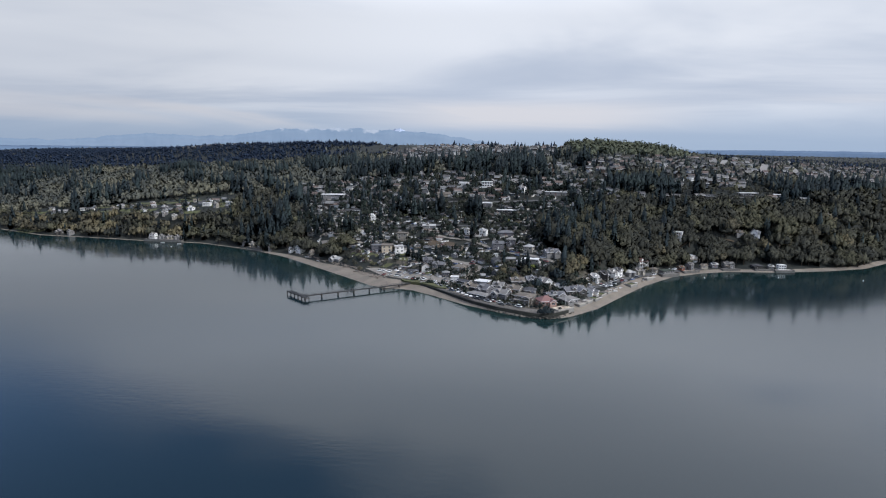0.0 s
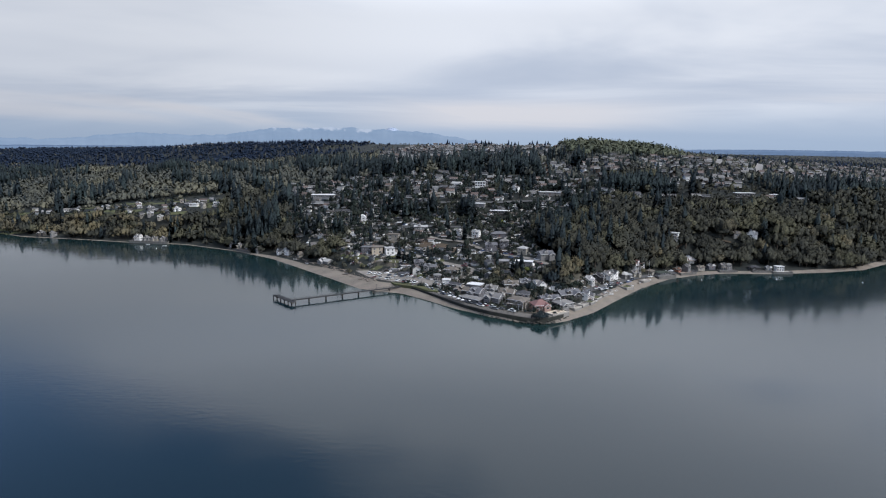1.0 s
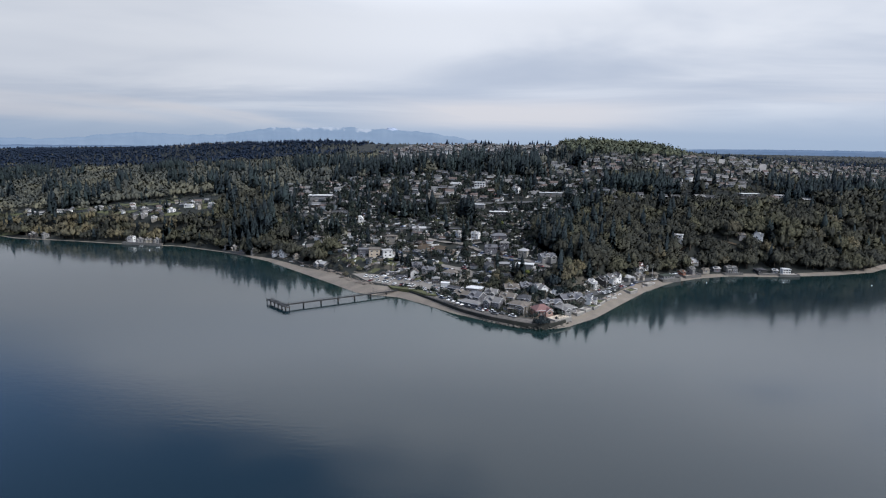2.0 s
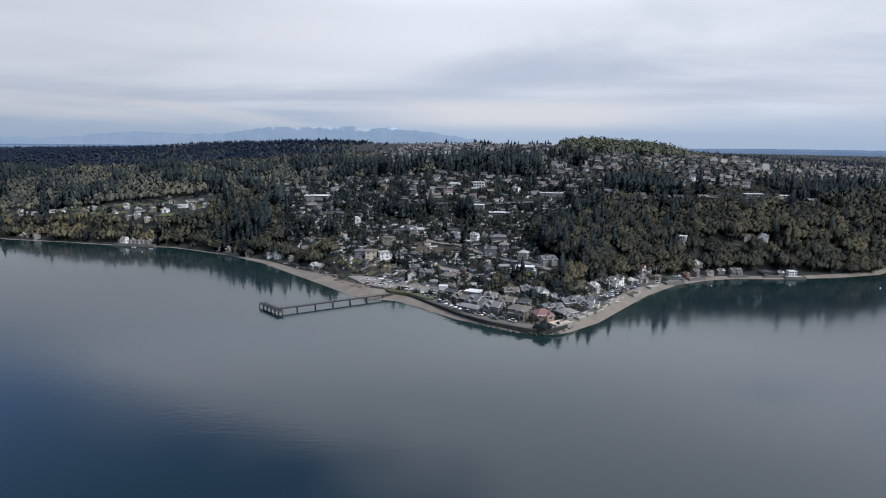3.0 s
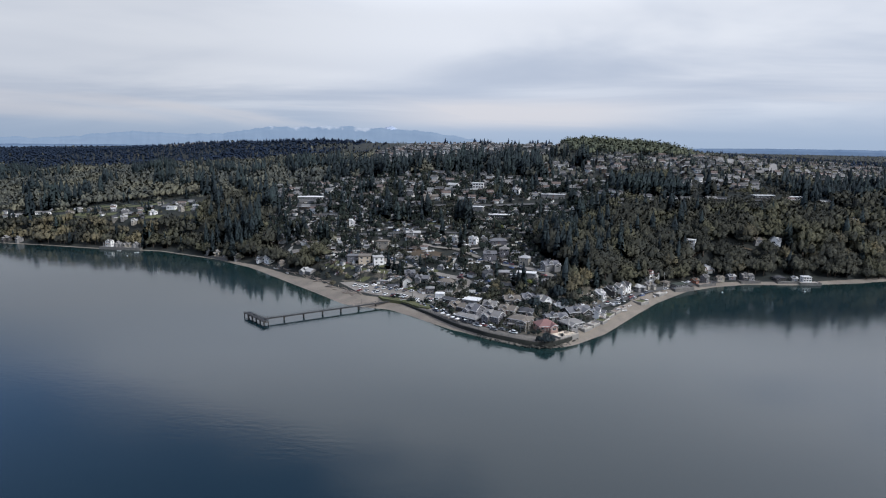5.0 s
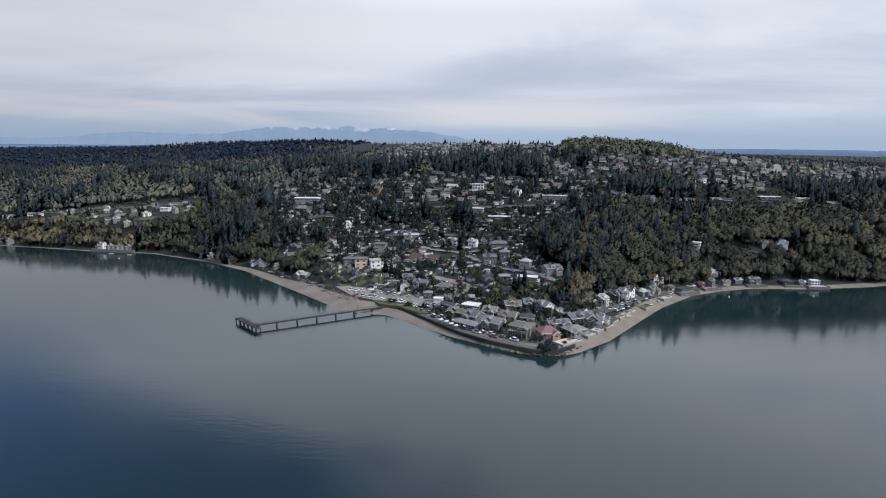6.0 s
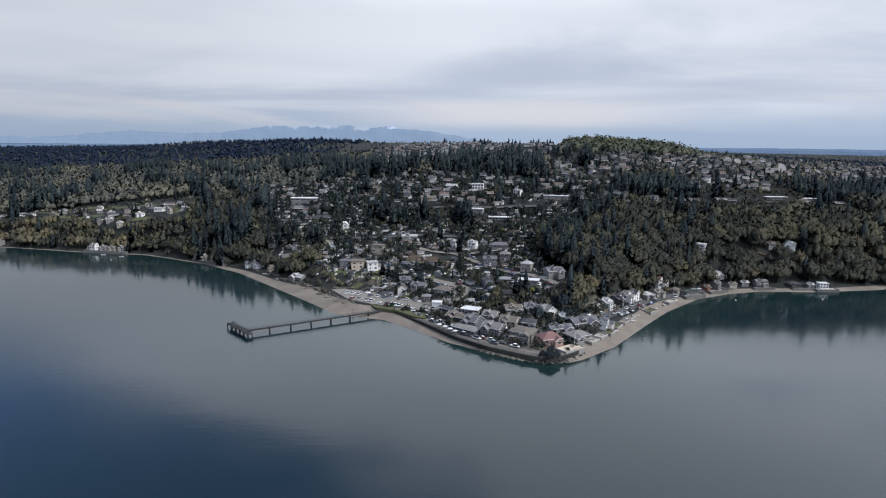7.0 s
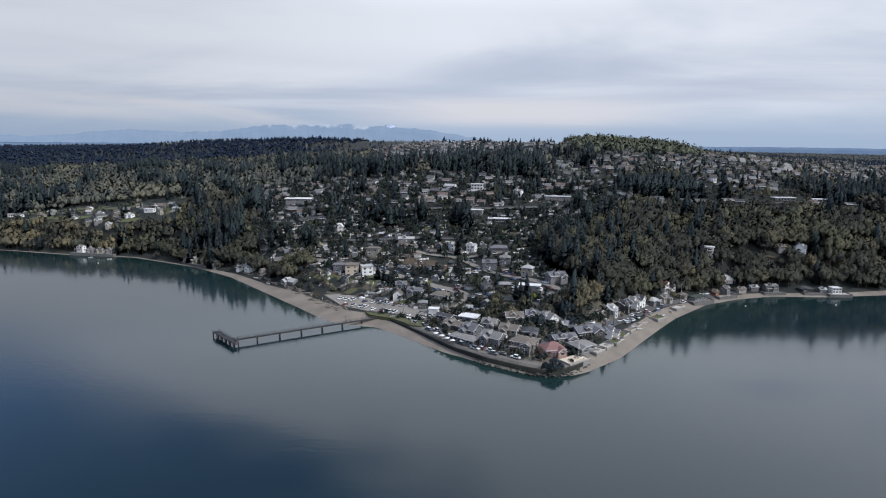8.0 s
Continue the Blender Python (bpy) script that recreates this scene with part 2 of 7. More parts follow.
M["shingle"] = picked("asphalt_shingles", ROOFS, 0.9, 2.2)
M["siding_far"] = picked("hillside_siding", WALLS, 0.75, 0.8, island=True)
ROOFS_FAR = [tuple(v * 0.8 for v in c) for c in ROOFS[:4] + [(0.15, 0.115, 0.10), (0.20, 0.19, 0.18), (0.09, 0.087, 0.088)]]
M["shingle_far"] = picked("hillside_shingles", ROOFS_FAR, 0.9, 1.0, island=True)
for key, a, b in (("white", (0.70, 0.69, 0.67), (0.56, 0.55, 0.53)), ("tan", (0.14, 0.128, 0.11), (0.105, 0.095, 0.083)),
                  ("yellow", (0.48, 0.40, 0.30), (0.41, 0.345, 0.265)), ("blue", (0.137, 0.134, 0.145), (0.097, 0.095, 0.103)),
                  ("grey", (0.20, 0.195, 0.19), (0.14, 0.137, 0.133)), ("pink", (0.33, 0.22, 0.18), (0.25, 0.17, 0.14)),
                  ("dark", (0.065, 0.062, 0.06), (0.045, 0.042, 0.04)), ("beige", (0.29, 0.265, 0.225), (0.21, 0.195, 0.165)),
                  ("rust", (0.24, 0.10, 0.065), (0.17, 0.08, 0.055))):
    M["wall_" + key] = surface(key + "_painted_siding", a, b, 0.75, 0.35, 2.0, 0.15, stretch=(0.4, 0.4, 6.0))
for key, a, b in (("slate", (0.135, 0.134, 0.14), (0.082, 0.082, 0.088)), ("brown", (0.15, 0.13, 0.11), (0.095, 0.084, 0.072)),
                  ("red", (0.19, 0.105, 0.098), (0.14, 0.085, 0.078)), ("white", (0.56, 0.555, 0.545), (0.44, 0.435, 0.43)),
                  ("grey", (0.195, 0.186, 0.176), (0.125, 0.12, 0.114)), ("black", (0.06, 0.06, 0.064), (0.045, 0.045, 0.048)),
                  ("light", (0.34, 0.335, 0.325), (0.24, 0.236, 0.23)), ("green", (0.05, 0.06, 0.05), (0.04, 0.045, 0.038))):
    M["roof_" + key] = surface(key + "_roofing", a, b, 0.85, 0.3, 2.6, 0.25)
M["trim"] = surface("white_trim_paint", (0.60, 0.59, 0.58), (0.46, 0.455, 0.45), 0.6, 0.4, 3.0, 0.0)
M["brick"] = surface("sooty_brick", (0.15, 0.105, 0.09), (0.10, 0.08, 0.07), 0.9, 0.5, 3.0, 0.3)
M["door"] = picked("painted_door", [(0.14, 0.06, 0.05), (0.10, 0.12, 0.16), (0.35, 0.30, 0.24), (0.6, 0.6, 0.58)], 0.6)
M["glass"], _gn, _gl, _gs = principled("dark_window_glass")
_gl.new(blend(_gn, _gl, spread(_gn, _gl, noise_fac(_gn, _gl, 0.6)), (0.015, 0.019, 0.024), (0.05, 0.055, 0.06)), _gs.inputs["Base Color"])
_gs.inputs["Roughness"].default_value = 0.08
M["paint"] = picked("car_paint", [(0.58, 0.58, 0.57), (0.05, 0.05, 0.055), (0.35, 0.36, 0.37), (0.55, 0.56, 0.57), (0.14, 0.03, 0.03),
                                  (0.05, 0.065, 0.10), (0.45, 0.445, 0.43), (0.12, 0.125, 0.13)], 0.3, 0.5, wear=0.08)
M["paint_far"] = picked("street_car_paint", [(0.70, 0.70, 0.69), (0.05, 0.05, 0.055), (0.35, 0.36, 0.37), (0.55, 0.56, 0.57), (0.14, 0.03, 0.03),
                                             (0.04, 0.07, 0.16), (0.66, 0.65, 0.62), (0.12, 0.125, 0.13)], 0.3, 0.5, island=True, wear=0.08)
M["tyre"] = surface("tyre_rubber", (0.02, 0.02, 0.02), (0.03, 0.03, 0.03), 0.9, 1.0, 4.0, 0.0)
# the mountains glow: haze and daylight are put into the emission colour
_mm, _mn, _ml, _ms = principled("glowing_hazy_mountain_with_snow")
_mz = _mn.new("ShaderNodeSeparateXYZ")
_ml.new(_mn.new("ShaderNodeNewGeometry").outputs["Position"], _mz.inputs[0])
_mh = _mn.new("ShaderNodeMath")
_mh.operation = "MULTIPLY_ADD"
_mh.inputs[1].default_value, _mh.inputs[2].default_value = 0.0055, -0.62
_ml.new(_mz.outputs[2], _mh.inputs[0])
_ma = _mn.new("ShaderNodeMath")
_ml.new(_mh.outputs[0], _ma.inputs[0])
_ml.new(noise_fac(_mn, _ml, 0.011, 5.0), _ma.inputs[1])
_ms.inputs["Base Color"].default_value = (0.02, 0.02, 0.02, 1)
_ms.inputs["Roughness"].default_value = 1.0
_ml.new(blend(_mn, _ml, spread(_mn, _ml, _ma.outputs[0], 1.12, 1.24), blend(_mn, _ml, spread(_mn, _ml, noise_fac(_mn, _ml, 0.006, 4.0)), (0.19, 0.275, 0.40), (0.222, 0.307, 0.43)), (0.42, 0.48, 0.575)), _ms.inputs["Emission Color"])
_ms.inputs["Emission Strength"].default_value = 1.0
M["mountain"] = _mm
# distant snow and woods: the blue of the haze is painted into their colour
M["snow"] = surface("haze_blue_snow", (0.34, 0.38, 0.46), (0.26, 0.32, 0.42), 1.0, 0.006, 0.03, 0.0)
M["hazed_land"] = surface("haze_blue_distant_woods", (0.085, 0.125, 0.185), (0.105, 0.145, 0.205), 1.0, 0.004, 0.03, 0.0)

# the sound: dark water with calm and wind-ruffled stretches
M["water"], _n2, _l2, _s2 = principled("sea_water")
_calm = spread(_n2, _l2, noise_fac(_n2, _l2, 0.0065, 3.0, (1.0, 1.6, 1.0)), 0.40, 0.62)
_deep = blend(_n2, _l2, spread(_n2, _l2, noise_fac(_n2, _l2, 0.004, 2.0)), (0.005, 0.013, 0.018), (0.008, 0.016, 0.021))
_shoal = _n2.new("ShaderNodeAttribute")
_shoal.attribute_name = "shoal"
_sand = blend(_n2, _l2, spread(_n2, _l2, noise_fac(_n2, _l2, 0.02, 4.0)), (0.006, 0.017, 0.017), (0.010, 0.023, 0.021))
_l2.new(blend(_n2, _l2, _shoal.outputs["Fac"], _deep, _sand), _s2.inputs["Base Color"])
_rr = _n2.new("ShaderNodeMapRange")
_rr.inputs[3].default_value, _rr.inputs[4].default_value = 0.08, 0.12
_l2.new(_calm, _rr.inputs[0])
_l2.new(_rr.outputs[0], _s2.inputs["Roughness"])
_s2.inputs["IOR"].default_value = 1.333
_w1, _w2 = noise_fac(_n2, _l2, 0.35, 3.0, (0.6, 1.5, 1.0)), noise_fac(_n2, _l2, 0.06, 2.0, (0.7, 1.6, 1.0))
_b1, _b2 = _n2.new("ShaderNodeBump"), _n2.new("ShaderNodeBump")
_b1.inputs["Distance"].default_value, _b2.inputs["Distance"].default_value = 0.10, 0.25
_rs = _n2.new("ShaderNodeMapRange")
_rs.inputs[3].default_value, _rs.inputs[4].default_value = 0.12, 0.38
_l2.new(_calm, _rs.inputs[0])
_l2.new(_rs.outputs[0], _b1.inputs["Strength"])
_b2.inputs["Strength"].default_value = 0.08
_l2.new(_w1, _b1.inputs["Height"])
_l2.new(_w2, _b2.inputs["Height"])
_l2.new(_b2.outputs[0], _b1.inputs["Normal"])
_l2.new(_b1.outputs[0], _s2.inputs["Normal"])

# >>terrain
# the waterline, from the far cove round the spit to the bluff, with the coast carried on out of view
SHORE = np.array([(-2600, 1500), (-1500, 1010), (-900, 800), (-608, 687), (-523, 648), (-450, 637), (-378, 623), (-313, 617),
                  (-237, 582), (-191, 549), (-145, 503), (-113, 471), (-85, 442), (-71, 436), (-51, 431), (-33, 416), (-9, 393),
                  (12, 378), (39, 364), (52, 366), (62, 372), (83, 392), (104, 421), (120, 443), (136, 464), (169, 498),
                  (198, 515), (226, 525), (270, 527), (322, 538), (365, 553), (403, 581), (520, 660), (800, 760), (1600, 900),
                  (3600, 1300)], float)
# heights of the land: the slope above the houses, then the hills behind
SLOPE = np.array([(-73, 546, 19), (-82, 510, 14), (-113, 604, 30.5), (-161, 570, 22), (-101, 480, 8), (-49, 564, 29),
                  (1, 543, 25), (26, 516, 19), (44, 474, 19), (84, 491, 27), (30, 615, 38), (-37, 661, 53), (93, 662, 55),
                  (50, 663, 59), (10, 687, 62), (152, 612, 56), (188, 548, 25), (300, 655, 58), (266, 563, 27),
                  (357, 598, 38), (-184, 718, 42), (-283, 781, 48), (-361, 654, 24), (-460, 692, 26), (-557, 733, 12),
                  (-336, 685, 34), (-17, 465, 4.5), (5, 425, 4), (35, 390, 3.6), (72, 412, 4), (137, 488, 8)], float)
HILLS = np.array([(116, 752, 70), (227, 781, 80), (346, 797, 76), (154, 850, 84), (197, 838, 93), (216, 1077, 114),
                  (382, 1055, 97), (613, 1118, 77), (553, 1170, 78), (62, 1496, 106), (31, 1680, 112), (-533, 1770, 111), (-380, 1800, 108), (-740, 1930, 107), (-960, 2150, 104), (-1290, 2250, 78), (-700, 2500, 84),
                  (-1113, 2163, 92), (-90, 749, 62), (-595, 981, 36), (-900, 1150, 34), (-300, 1100, 60), (-800, 1600, 52),
                  (1000, 1150, 62), (1300, 2000, 62), (-1700, 1700, 46), (-2500, 3500, 70), (0, 3500, 82), (2500, 3000, 58),
                  (-900, 4600, 76), (1500, 4500, 66), (-3800, 2800, 64), (-240, 596, 6), (185, 512, 5), (700, 800, 52)], float)
_KNOTS = np.vstack([SLOPE, HILLS])
_R = np.hypot(_KNOTS[:, None, 0] - _KNOTS[None, :, 0], _KNOTS[:, None, 1] - _KNOTS[None, :, 1])
_WEIGHT = np.linalg.solve(np.block([[_R - 6 * np.eye(len(_R)), np.ones((len(_R), 1))], [np.ones((1, len(_R))), np.zeros((1, 1))]]),
                          np.append(_KNOTS[:, 2], 0))


def inland(x, y):
    """Metres from the waterline: positive on land, negative over water."""
    x, y = np.asarray(x, float), np.asarray(y, float)
    best, odd = np.full(x.shape, 1e9), np.zeros(x.shape, bool)
    for (ax, ay), (bx, by) in zip(SHORE[:-1], SHORE[1:]):
        dx, dy = bx - ax, by - ay
        u = np.clip(((x - ax) * dx + (y - ay) * dy) / (dx * dx + dy * dy), 0, 1)
        best = np.minimum(best, np.hypot(x - ax - u * dx, y - ay - u * dy))
        if dx:
            odd ^= (np.minimum(ax, bx) <= x) & (x < np.maximum(ax, bx)) & (y > ay + (x - ax) / dx * dy)
    return np.where(odd, best, -best)


def ease(a, b, v):
    s = np.clip((v - a) / (b - a), 0, 1)
    return s * s * (3 - 2 * s)


def ground_z(x, y):
    """Height of the land (and of the sea bed) at a place."""
    x, y = np.asarray(x, float), np.asarray(y, float)
    d = inland(x, y)
    hill = np.full(x.shape, _WEIGHT[-1])
    for (kx, ky, _), w in zip(_KNOTS, _WEIGHT[:-1]):
        hill = hill + w * np.hypot(x - kx, y - ky)
    beach = np.where(d < 15, np.maximum(0.22 * d, -7), 3.3)
    k = ease(15, 42, d)
    land = beach * (1 - k) + np.maximum(hill, 2.5) * k
    # the level ground of the car park by the pier
    u, v = (x + 55) * 0.875 - (y - 463) * 0.484, (x + 55) * 0.484 + (y - 463) * 0.875
    flat = 1 - ease(0.8, 1.3, ((u / 50) ** 4 + (v / 15) ** 4) ** 0.25)
    return land * (1 - flat) + np.minimum(land, 3.8) * flat
# <<terrain



# ---- small builders ----
def mesh_object(name, bm, materials, parent=None, label=""):
    me = bpy.data.meshes.new(name)
    bm.to_mesh(me)
    bm.free()
    for m in materials if isinstance(materials, (list, tuple)) else [materials]:
        me.materials.append(m)
    ob = new(name, me)
    if parent:
        ob.parent = parent
    return tagged(ob, label) if label else ob


def part(name, bm, material, parent, label=""):
    return mesh_object(name, bm, material, parent, label)


def box(bm, cx, cy, cz, sx, sy, sz, turn=0.0, mi=0):
    """A box by its centre and sizes, turned about z by degrees."""
    vs = bmesh.ops.create_cube(bm, size=1, matrix=Matrix.Translation((cx, cy, cz)) @ Matrix.Rotation(radians(turn), 4, "Z") @ Matrix.Diagonal((sx, sy, sz, 1)))["verts"]
    if mi:
        for f in {f for v in vs for f in v.link_faces}:
            f.material_index = mi
    return vs


def beam(bm, a, b, wide, high):
    """A squared timber from a to b."""
    a, b = Vector(a), Vector(b)
    q = (b - a).to_track_quat("X", "Z").to_matrix().to_4x4()
    bmesh.ops.create_cube(bm, size=1, matrix=Matrix.Translation((a + b) / 2) @ q @ Matrix.Diagonal(((b - a).length, wide, high, 1)))


def tube(bm, a, b, r0, r1, sides=6):
    a, b = Vector(a), Vector(b)
    q = (b - a).to_track_quat("Z", "X").to_matrix().to_4x4()
    bmesh.ops.create_cone(bm, cap_ends=True, segments=sides, radius1=r0, radius2=r1, depth=(b - a).length, matrix=Matrix.Translation((a + b) / 2) @ q)


def array_mesh(name, verts, tris, mats, index=None, smooth=False):
    """A mesh object from arrays of places and triangles."""
    me = bpy.data.meshes.new(name)
    me.vertices.add(len(verts))
    me.vertices.foreach_set("co", np.asarray(verts, np.float32).ravel())
    me.loops.add(len(tris) * 3)
    me.loops.foreach_set("vertex_index", np.asarray(tris, np.int32).ravel())
    me.polygons.add(len(tris))
    me.polygons.foreach_set("loop_start", np.arange(0, len(tris) * 3, 3, dtype=np.int32))
    me.polygons.foreach_set("loop_total", np.full(len(tris), 3, np.int32))
    for m in mats:
        me.materials.append(m)
    if index is not None:
        me.polygons.foreach_set("material_index", np.asarray(index, np.int32))
    if smooth:
        me.polygons.foreach_set("use_smooth", np.ones(len(tris), bool))
    me.update(calc_edges=True)
    me.validate()
    return new(name, me)


def sheet(name, X, Y, Z, mat, smooth=True):
    """A surface over a grid of places."""
    r, c = X.shape
    k = np.arange(r * c).reshape(r, c)
    a, b, d, e = k[:-1, :-1].ravel(), k[:-1, 1:].ravel(), k[1:, 1:].ravel(), k[1:, :-1].ravel()
    tris = np.vstack([np.column_stack([a, b, d]), np.column_stack([a, d, e])])
    return array_mesh(name, np.column_stack([X.ravel(), Y.ravel(), Z.ravel()]), tris, [mat], smooth=smooth)


def along(points, step):
    """A line resampled at even steps, with its left-hand normals."""
    p = np.array(points, float)
    s = np.concatenate([[0], np.cumsum(np.hypot(*np.diff(p, axis=0).T))])
    u = np.linspace(0, s[-1], max(2, int(s[-1] / step) + 1))
    q = np.column_stack([np.interp(u, s, p[:, 0]), np.interp(u, s, p[:, 1])])
    for _ in range(2):
        q[1:-1] = (q[:-2] + 2 * q[1:-1] + q[2:]) / 4
    t = np.gradient(q, axis=0)
    t /= np.hypot(t[:, 0], t[:, 1])[:, None]
    return q, np.column_stack([-t[:, 1], t[:, 0]])


# ---- ground, sea and distance ----
def grown(a, b, n, power):
    return a + (b - a) * np.linspace(0, 1, n) ** power


_xs = np.concatenate([-grown(760, 4700, 34, 1.6)[::-1], np.linspace(-752, 752, 216), grown(760, 4700, 34, 1.6)])
_ys = np.concatenate([np.linspace(340, 900, 112), grown(904, 4850, 110, 1.7)])
_X, _Y = np.meshgrid(_xs, _ys)
_far_r = np.hypot(_X, _Y - 50)
_s = np.minimum(1, 4820 / _far_r)
_X, _Y = _X * _s, 50 + (_Y - 50) * _s
_Z = ground_z(_X, _Y)
_rough = 0.8 * np.sin(_X * 0.05 + 1.3 * np.sin(_Y * 0.031)) * np.sin(_Y * 0.043 + 0.7)
_Z = _Z + np.where((inland(_X, _Y) > 60) & ~((_X > -640) & (_X < 900) & (_Y < 1340)), _rough, 0)
ground = tagged(sheet("ground", _X, _Y, _Z, M["ground"]), "brown-green soil and rough grass of the wooded slope", "ground", kind="structure")

_a = np.radians(np.concatenate([np.linspace(-54, 54, 217), np.linspace(54, 306, 64)[1:]]))
_r = np.concatenate([[0.5], np.linspace(25, 250, 10), np.linspace(258, 700, 72), grown(730, 4850, 20, 1.8)])
_A, _Rr = np.meshgrid(_a, _r)
water = tagged(sheet("water", _Rr * np.sin(_A), 50 + _Rr * np.cos(_A), np.zeros_like(_A), M["water"]),
               "calm slate-blue sea water with faint ripples", "water", kind="structure")
# shoals along the shore, where the bed shows green
_off = -inland((_Rr * np.sin(_A)).ravel(), (50 + _Rr * np.cos(_A)).ravel())
_sh = water.data.attributes.new("shoal", "FLOAT", "POINT")
_sh.data.foreach_set("value", np.exp(-np.clip(_off, 0, 400) / 38.0).astype(np.float32))


def ridge(name, radius, a0, a1, heights, mat, label, foot=-20, rough=6.0, seed=0.0, n=420):
    """A far range of hills, a curved strip that leans back; heights: a function of the bearing."""
    az = np.radians(np.linspace(a0, a1, n))
    top = np.array([heights(math.degrees(v)) + rough * (noise.fractal((v * 55 + seed, 0, 0), 0.8, 2.2, 5)) for v in az])
    rows = [(radius - 250, foot + 0 * top), (radius - 130, foot + (top - foot) * 0.5), (radius - 40, foot + (top - foot) * 0.85), (radius, top), (radius + 60, foot + 0 * top)]
    X = np.array([r * np.sin(az) for r, _ in rows])
    Y = np.array([50 + r * np.cos(az) for r, _ in rows])
    ob = sheet(name, X, Y, np.array([z for _, z in rows]), mat, smooth=True)
    return tagged(ob, label, "backdrop", kind="structure")


def bump_at(v, *humps):
    return sum(h * math.exp(-((v - c) / w) ** 2) for c, w, h in humps)


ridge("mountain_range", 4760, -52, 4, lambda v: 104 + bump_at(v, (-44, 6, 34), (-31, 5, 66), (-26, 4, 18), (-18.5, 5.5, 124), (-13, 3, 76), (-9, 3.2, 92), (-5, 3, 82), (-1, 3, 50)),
      M["mountain"], "pale haze-blue mountain range far behind the hills, evenly glowing", rough=11)
ridge("snow_peak", 4790, -14, -2, lambda v: 40 + bump_at(v, (-7.9, 1.3, 70), (-8.0, 3.0, 140)), M["snow"], "faint snow-covered summit in the haze", rough=6, seed=9)
ridge("far_shore", 4700, 14, 52, lambda v: 84 + bump_at(v, (24, 8, 12), (34, 9, 11), (46, 8, 8)), M["hazed_land"], "low wooded shore on the horizon, coloured haze-blue", rough=2.0, seed=4)
ridge("far_woods", 4640, -54, -8, lambda v: 70 + bump_at(v, (-40, 12, 14), (-25, 8, 12), (-14, 5, 18)), M["hazed_land"], "low wooded plain below the mountains, coloured haze-blue", rough=2.5, seed=2)

# ---- shore, roads and paved places ----
_beach_line, _beach_norm = along(SHORE[2:33], 3.0)


def beach_width(x, y):
    w = 1.4 + 7.6 * ease(-265, -130, x) + 2.0 * ease(-120, -90, x)
    w = w - 5.0 * ease(-42, -22, x) - 5.7 * ease(-14, 0, x) + 11.5 * ease(47, 74, x)
    w = w + 4.5 * ease(-158, -122, x) * (1 - ease(-66, -50, x))
    return w - 6.2 * ease(170, 225, x) + 1.0 * ease(285, 320, x)


_cols = np.linspace(-0.25, 1, 9)
_bw = beach_width(_beach_line[:, 0], _beach_line[:, 1])
_bx = _beach_line[:, 0, None] + _beach_norm[:, 0, None] * _bw[:, None] * _cols
_by = _beach_line[:, 1, None] + _beach_norm[:, 1, None] * _bw[:, None] * _cols
_dd = inland(_bx, _by)
tagged(sheet("beach", _bx, _by, np.minimum(ground_z(_bx, _by), 0.22 * _dd) + 0.10, M["beach"]), "grey-tan sand and shingle beach at the waterline", "beach", kind="structure")

ROADS = []


def road(name, points, width, mat, label, lift=0.18, level=None):
    q, nn = along(points, 3.0)
    offs = np.linspace(-width / 2, width / 2, 5)
    X, Y = q[:, 0, None] + nn[:, 0, None] * offs, q[:, 1, None] + nn[:, 1, None] * offs
    mid = ground_z(q[:, 0], q[:, 1])
    for _ in range(6):
        mid[1:-1] = (mid[:-2] + mid[1:-1] + mid[2:]) / 3
    Z = np.maximum(ground_z(X, Y), np.repeat(mid[:, None], 5, 1)) + lift if level is None else np.full(X.shape, level)
    ROADS.append((q, width))
    return tagged(sheet(name, X, Y, Z, mat), label, "road", kind="structure")


road("road", [(-190, 575), (-150, 553), (-110, 537), (-71, 522), (-45, 505), (-24, 492), (-5, 481), (3, 470), (0, 460), (-12, 452), (-28, 446)], 6.5, M["lot"], "grey asphalt street winding up from the shore")
road("road", [(-28, 449), (-12, 440), (5, 416), (22, 404), (44, 402), (58, 405)], 5.5, M["asphalt"], "narrow asphalt lane behind the shore houses")
road("road", [(3, 470), (22, 462), (48, 446), (66, 432), (79, 426), (101, 448), (123, 473), (148, 494), (180, 515), (206, 527)], 6.0, M["asphalt"], "grey beach road behind the sand")
road("road", [(-15, 540), (-2, 531), (16, 511), (38, 487), (60, 467), (68, 454)], 5.0, M["lot"], "steep grey street crossing the slope")
road("road", [(-48, 553), (-24, 540), (0, 534), (18, 541), (24, 556)], 4.5, M["lot"], "pale curved driveway on the slope")
road("road", [(-150, 585), (-90, 578), (-14, 572), (20, 573), (68, 566), (92, 574)], 6.0, M["asphalt"], "grey street along the middle of the slope")
road("road", [(-200, 660), (-120, 648), (-40, 643), (40, 640), (110, 640), (190, 640)], 6.5, M["asphalt"], "grey street along the upper slope")
road("road", [(300, 655), (180, 634), (110, 640)], 6.0, M["asphalt"], "grey street at the edge of the wood")
road("road", [(395, 830), (470, 980), (596, 1259)], 10.0, M["pale_street"], "straight pale street climbing the far hillside")
road("road", [(453, 847), (520, 990), (640, 1230)], 8.0, M["pale_street"], "straight pale street on the far hillside")
road("road", [(480, 778), (530, 910), (600, 1060)], 8.0, M["pale_street"], "straight pale street above the bluff")
road("road", [(354, 865), (440, 1060), (540, 1300)], 9.0, M["pale_street"], "straight pale street on the far crest")
road("road", [(188, 545), (205, 556), (228, 562), (246, 560)], 1.8, M["earth"], "narrow earth track on the wooded bluff")


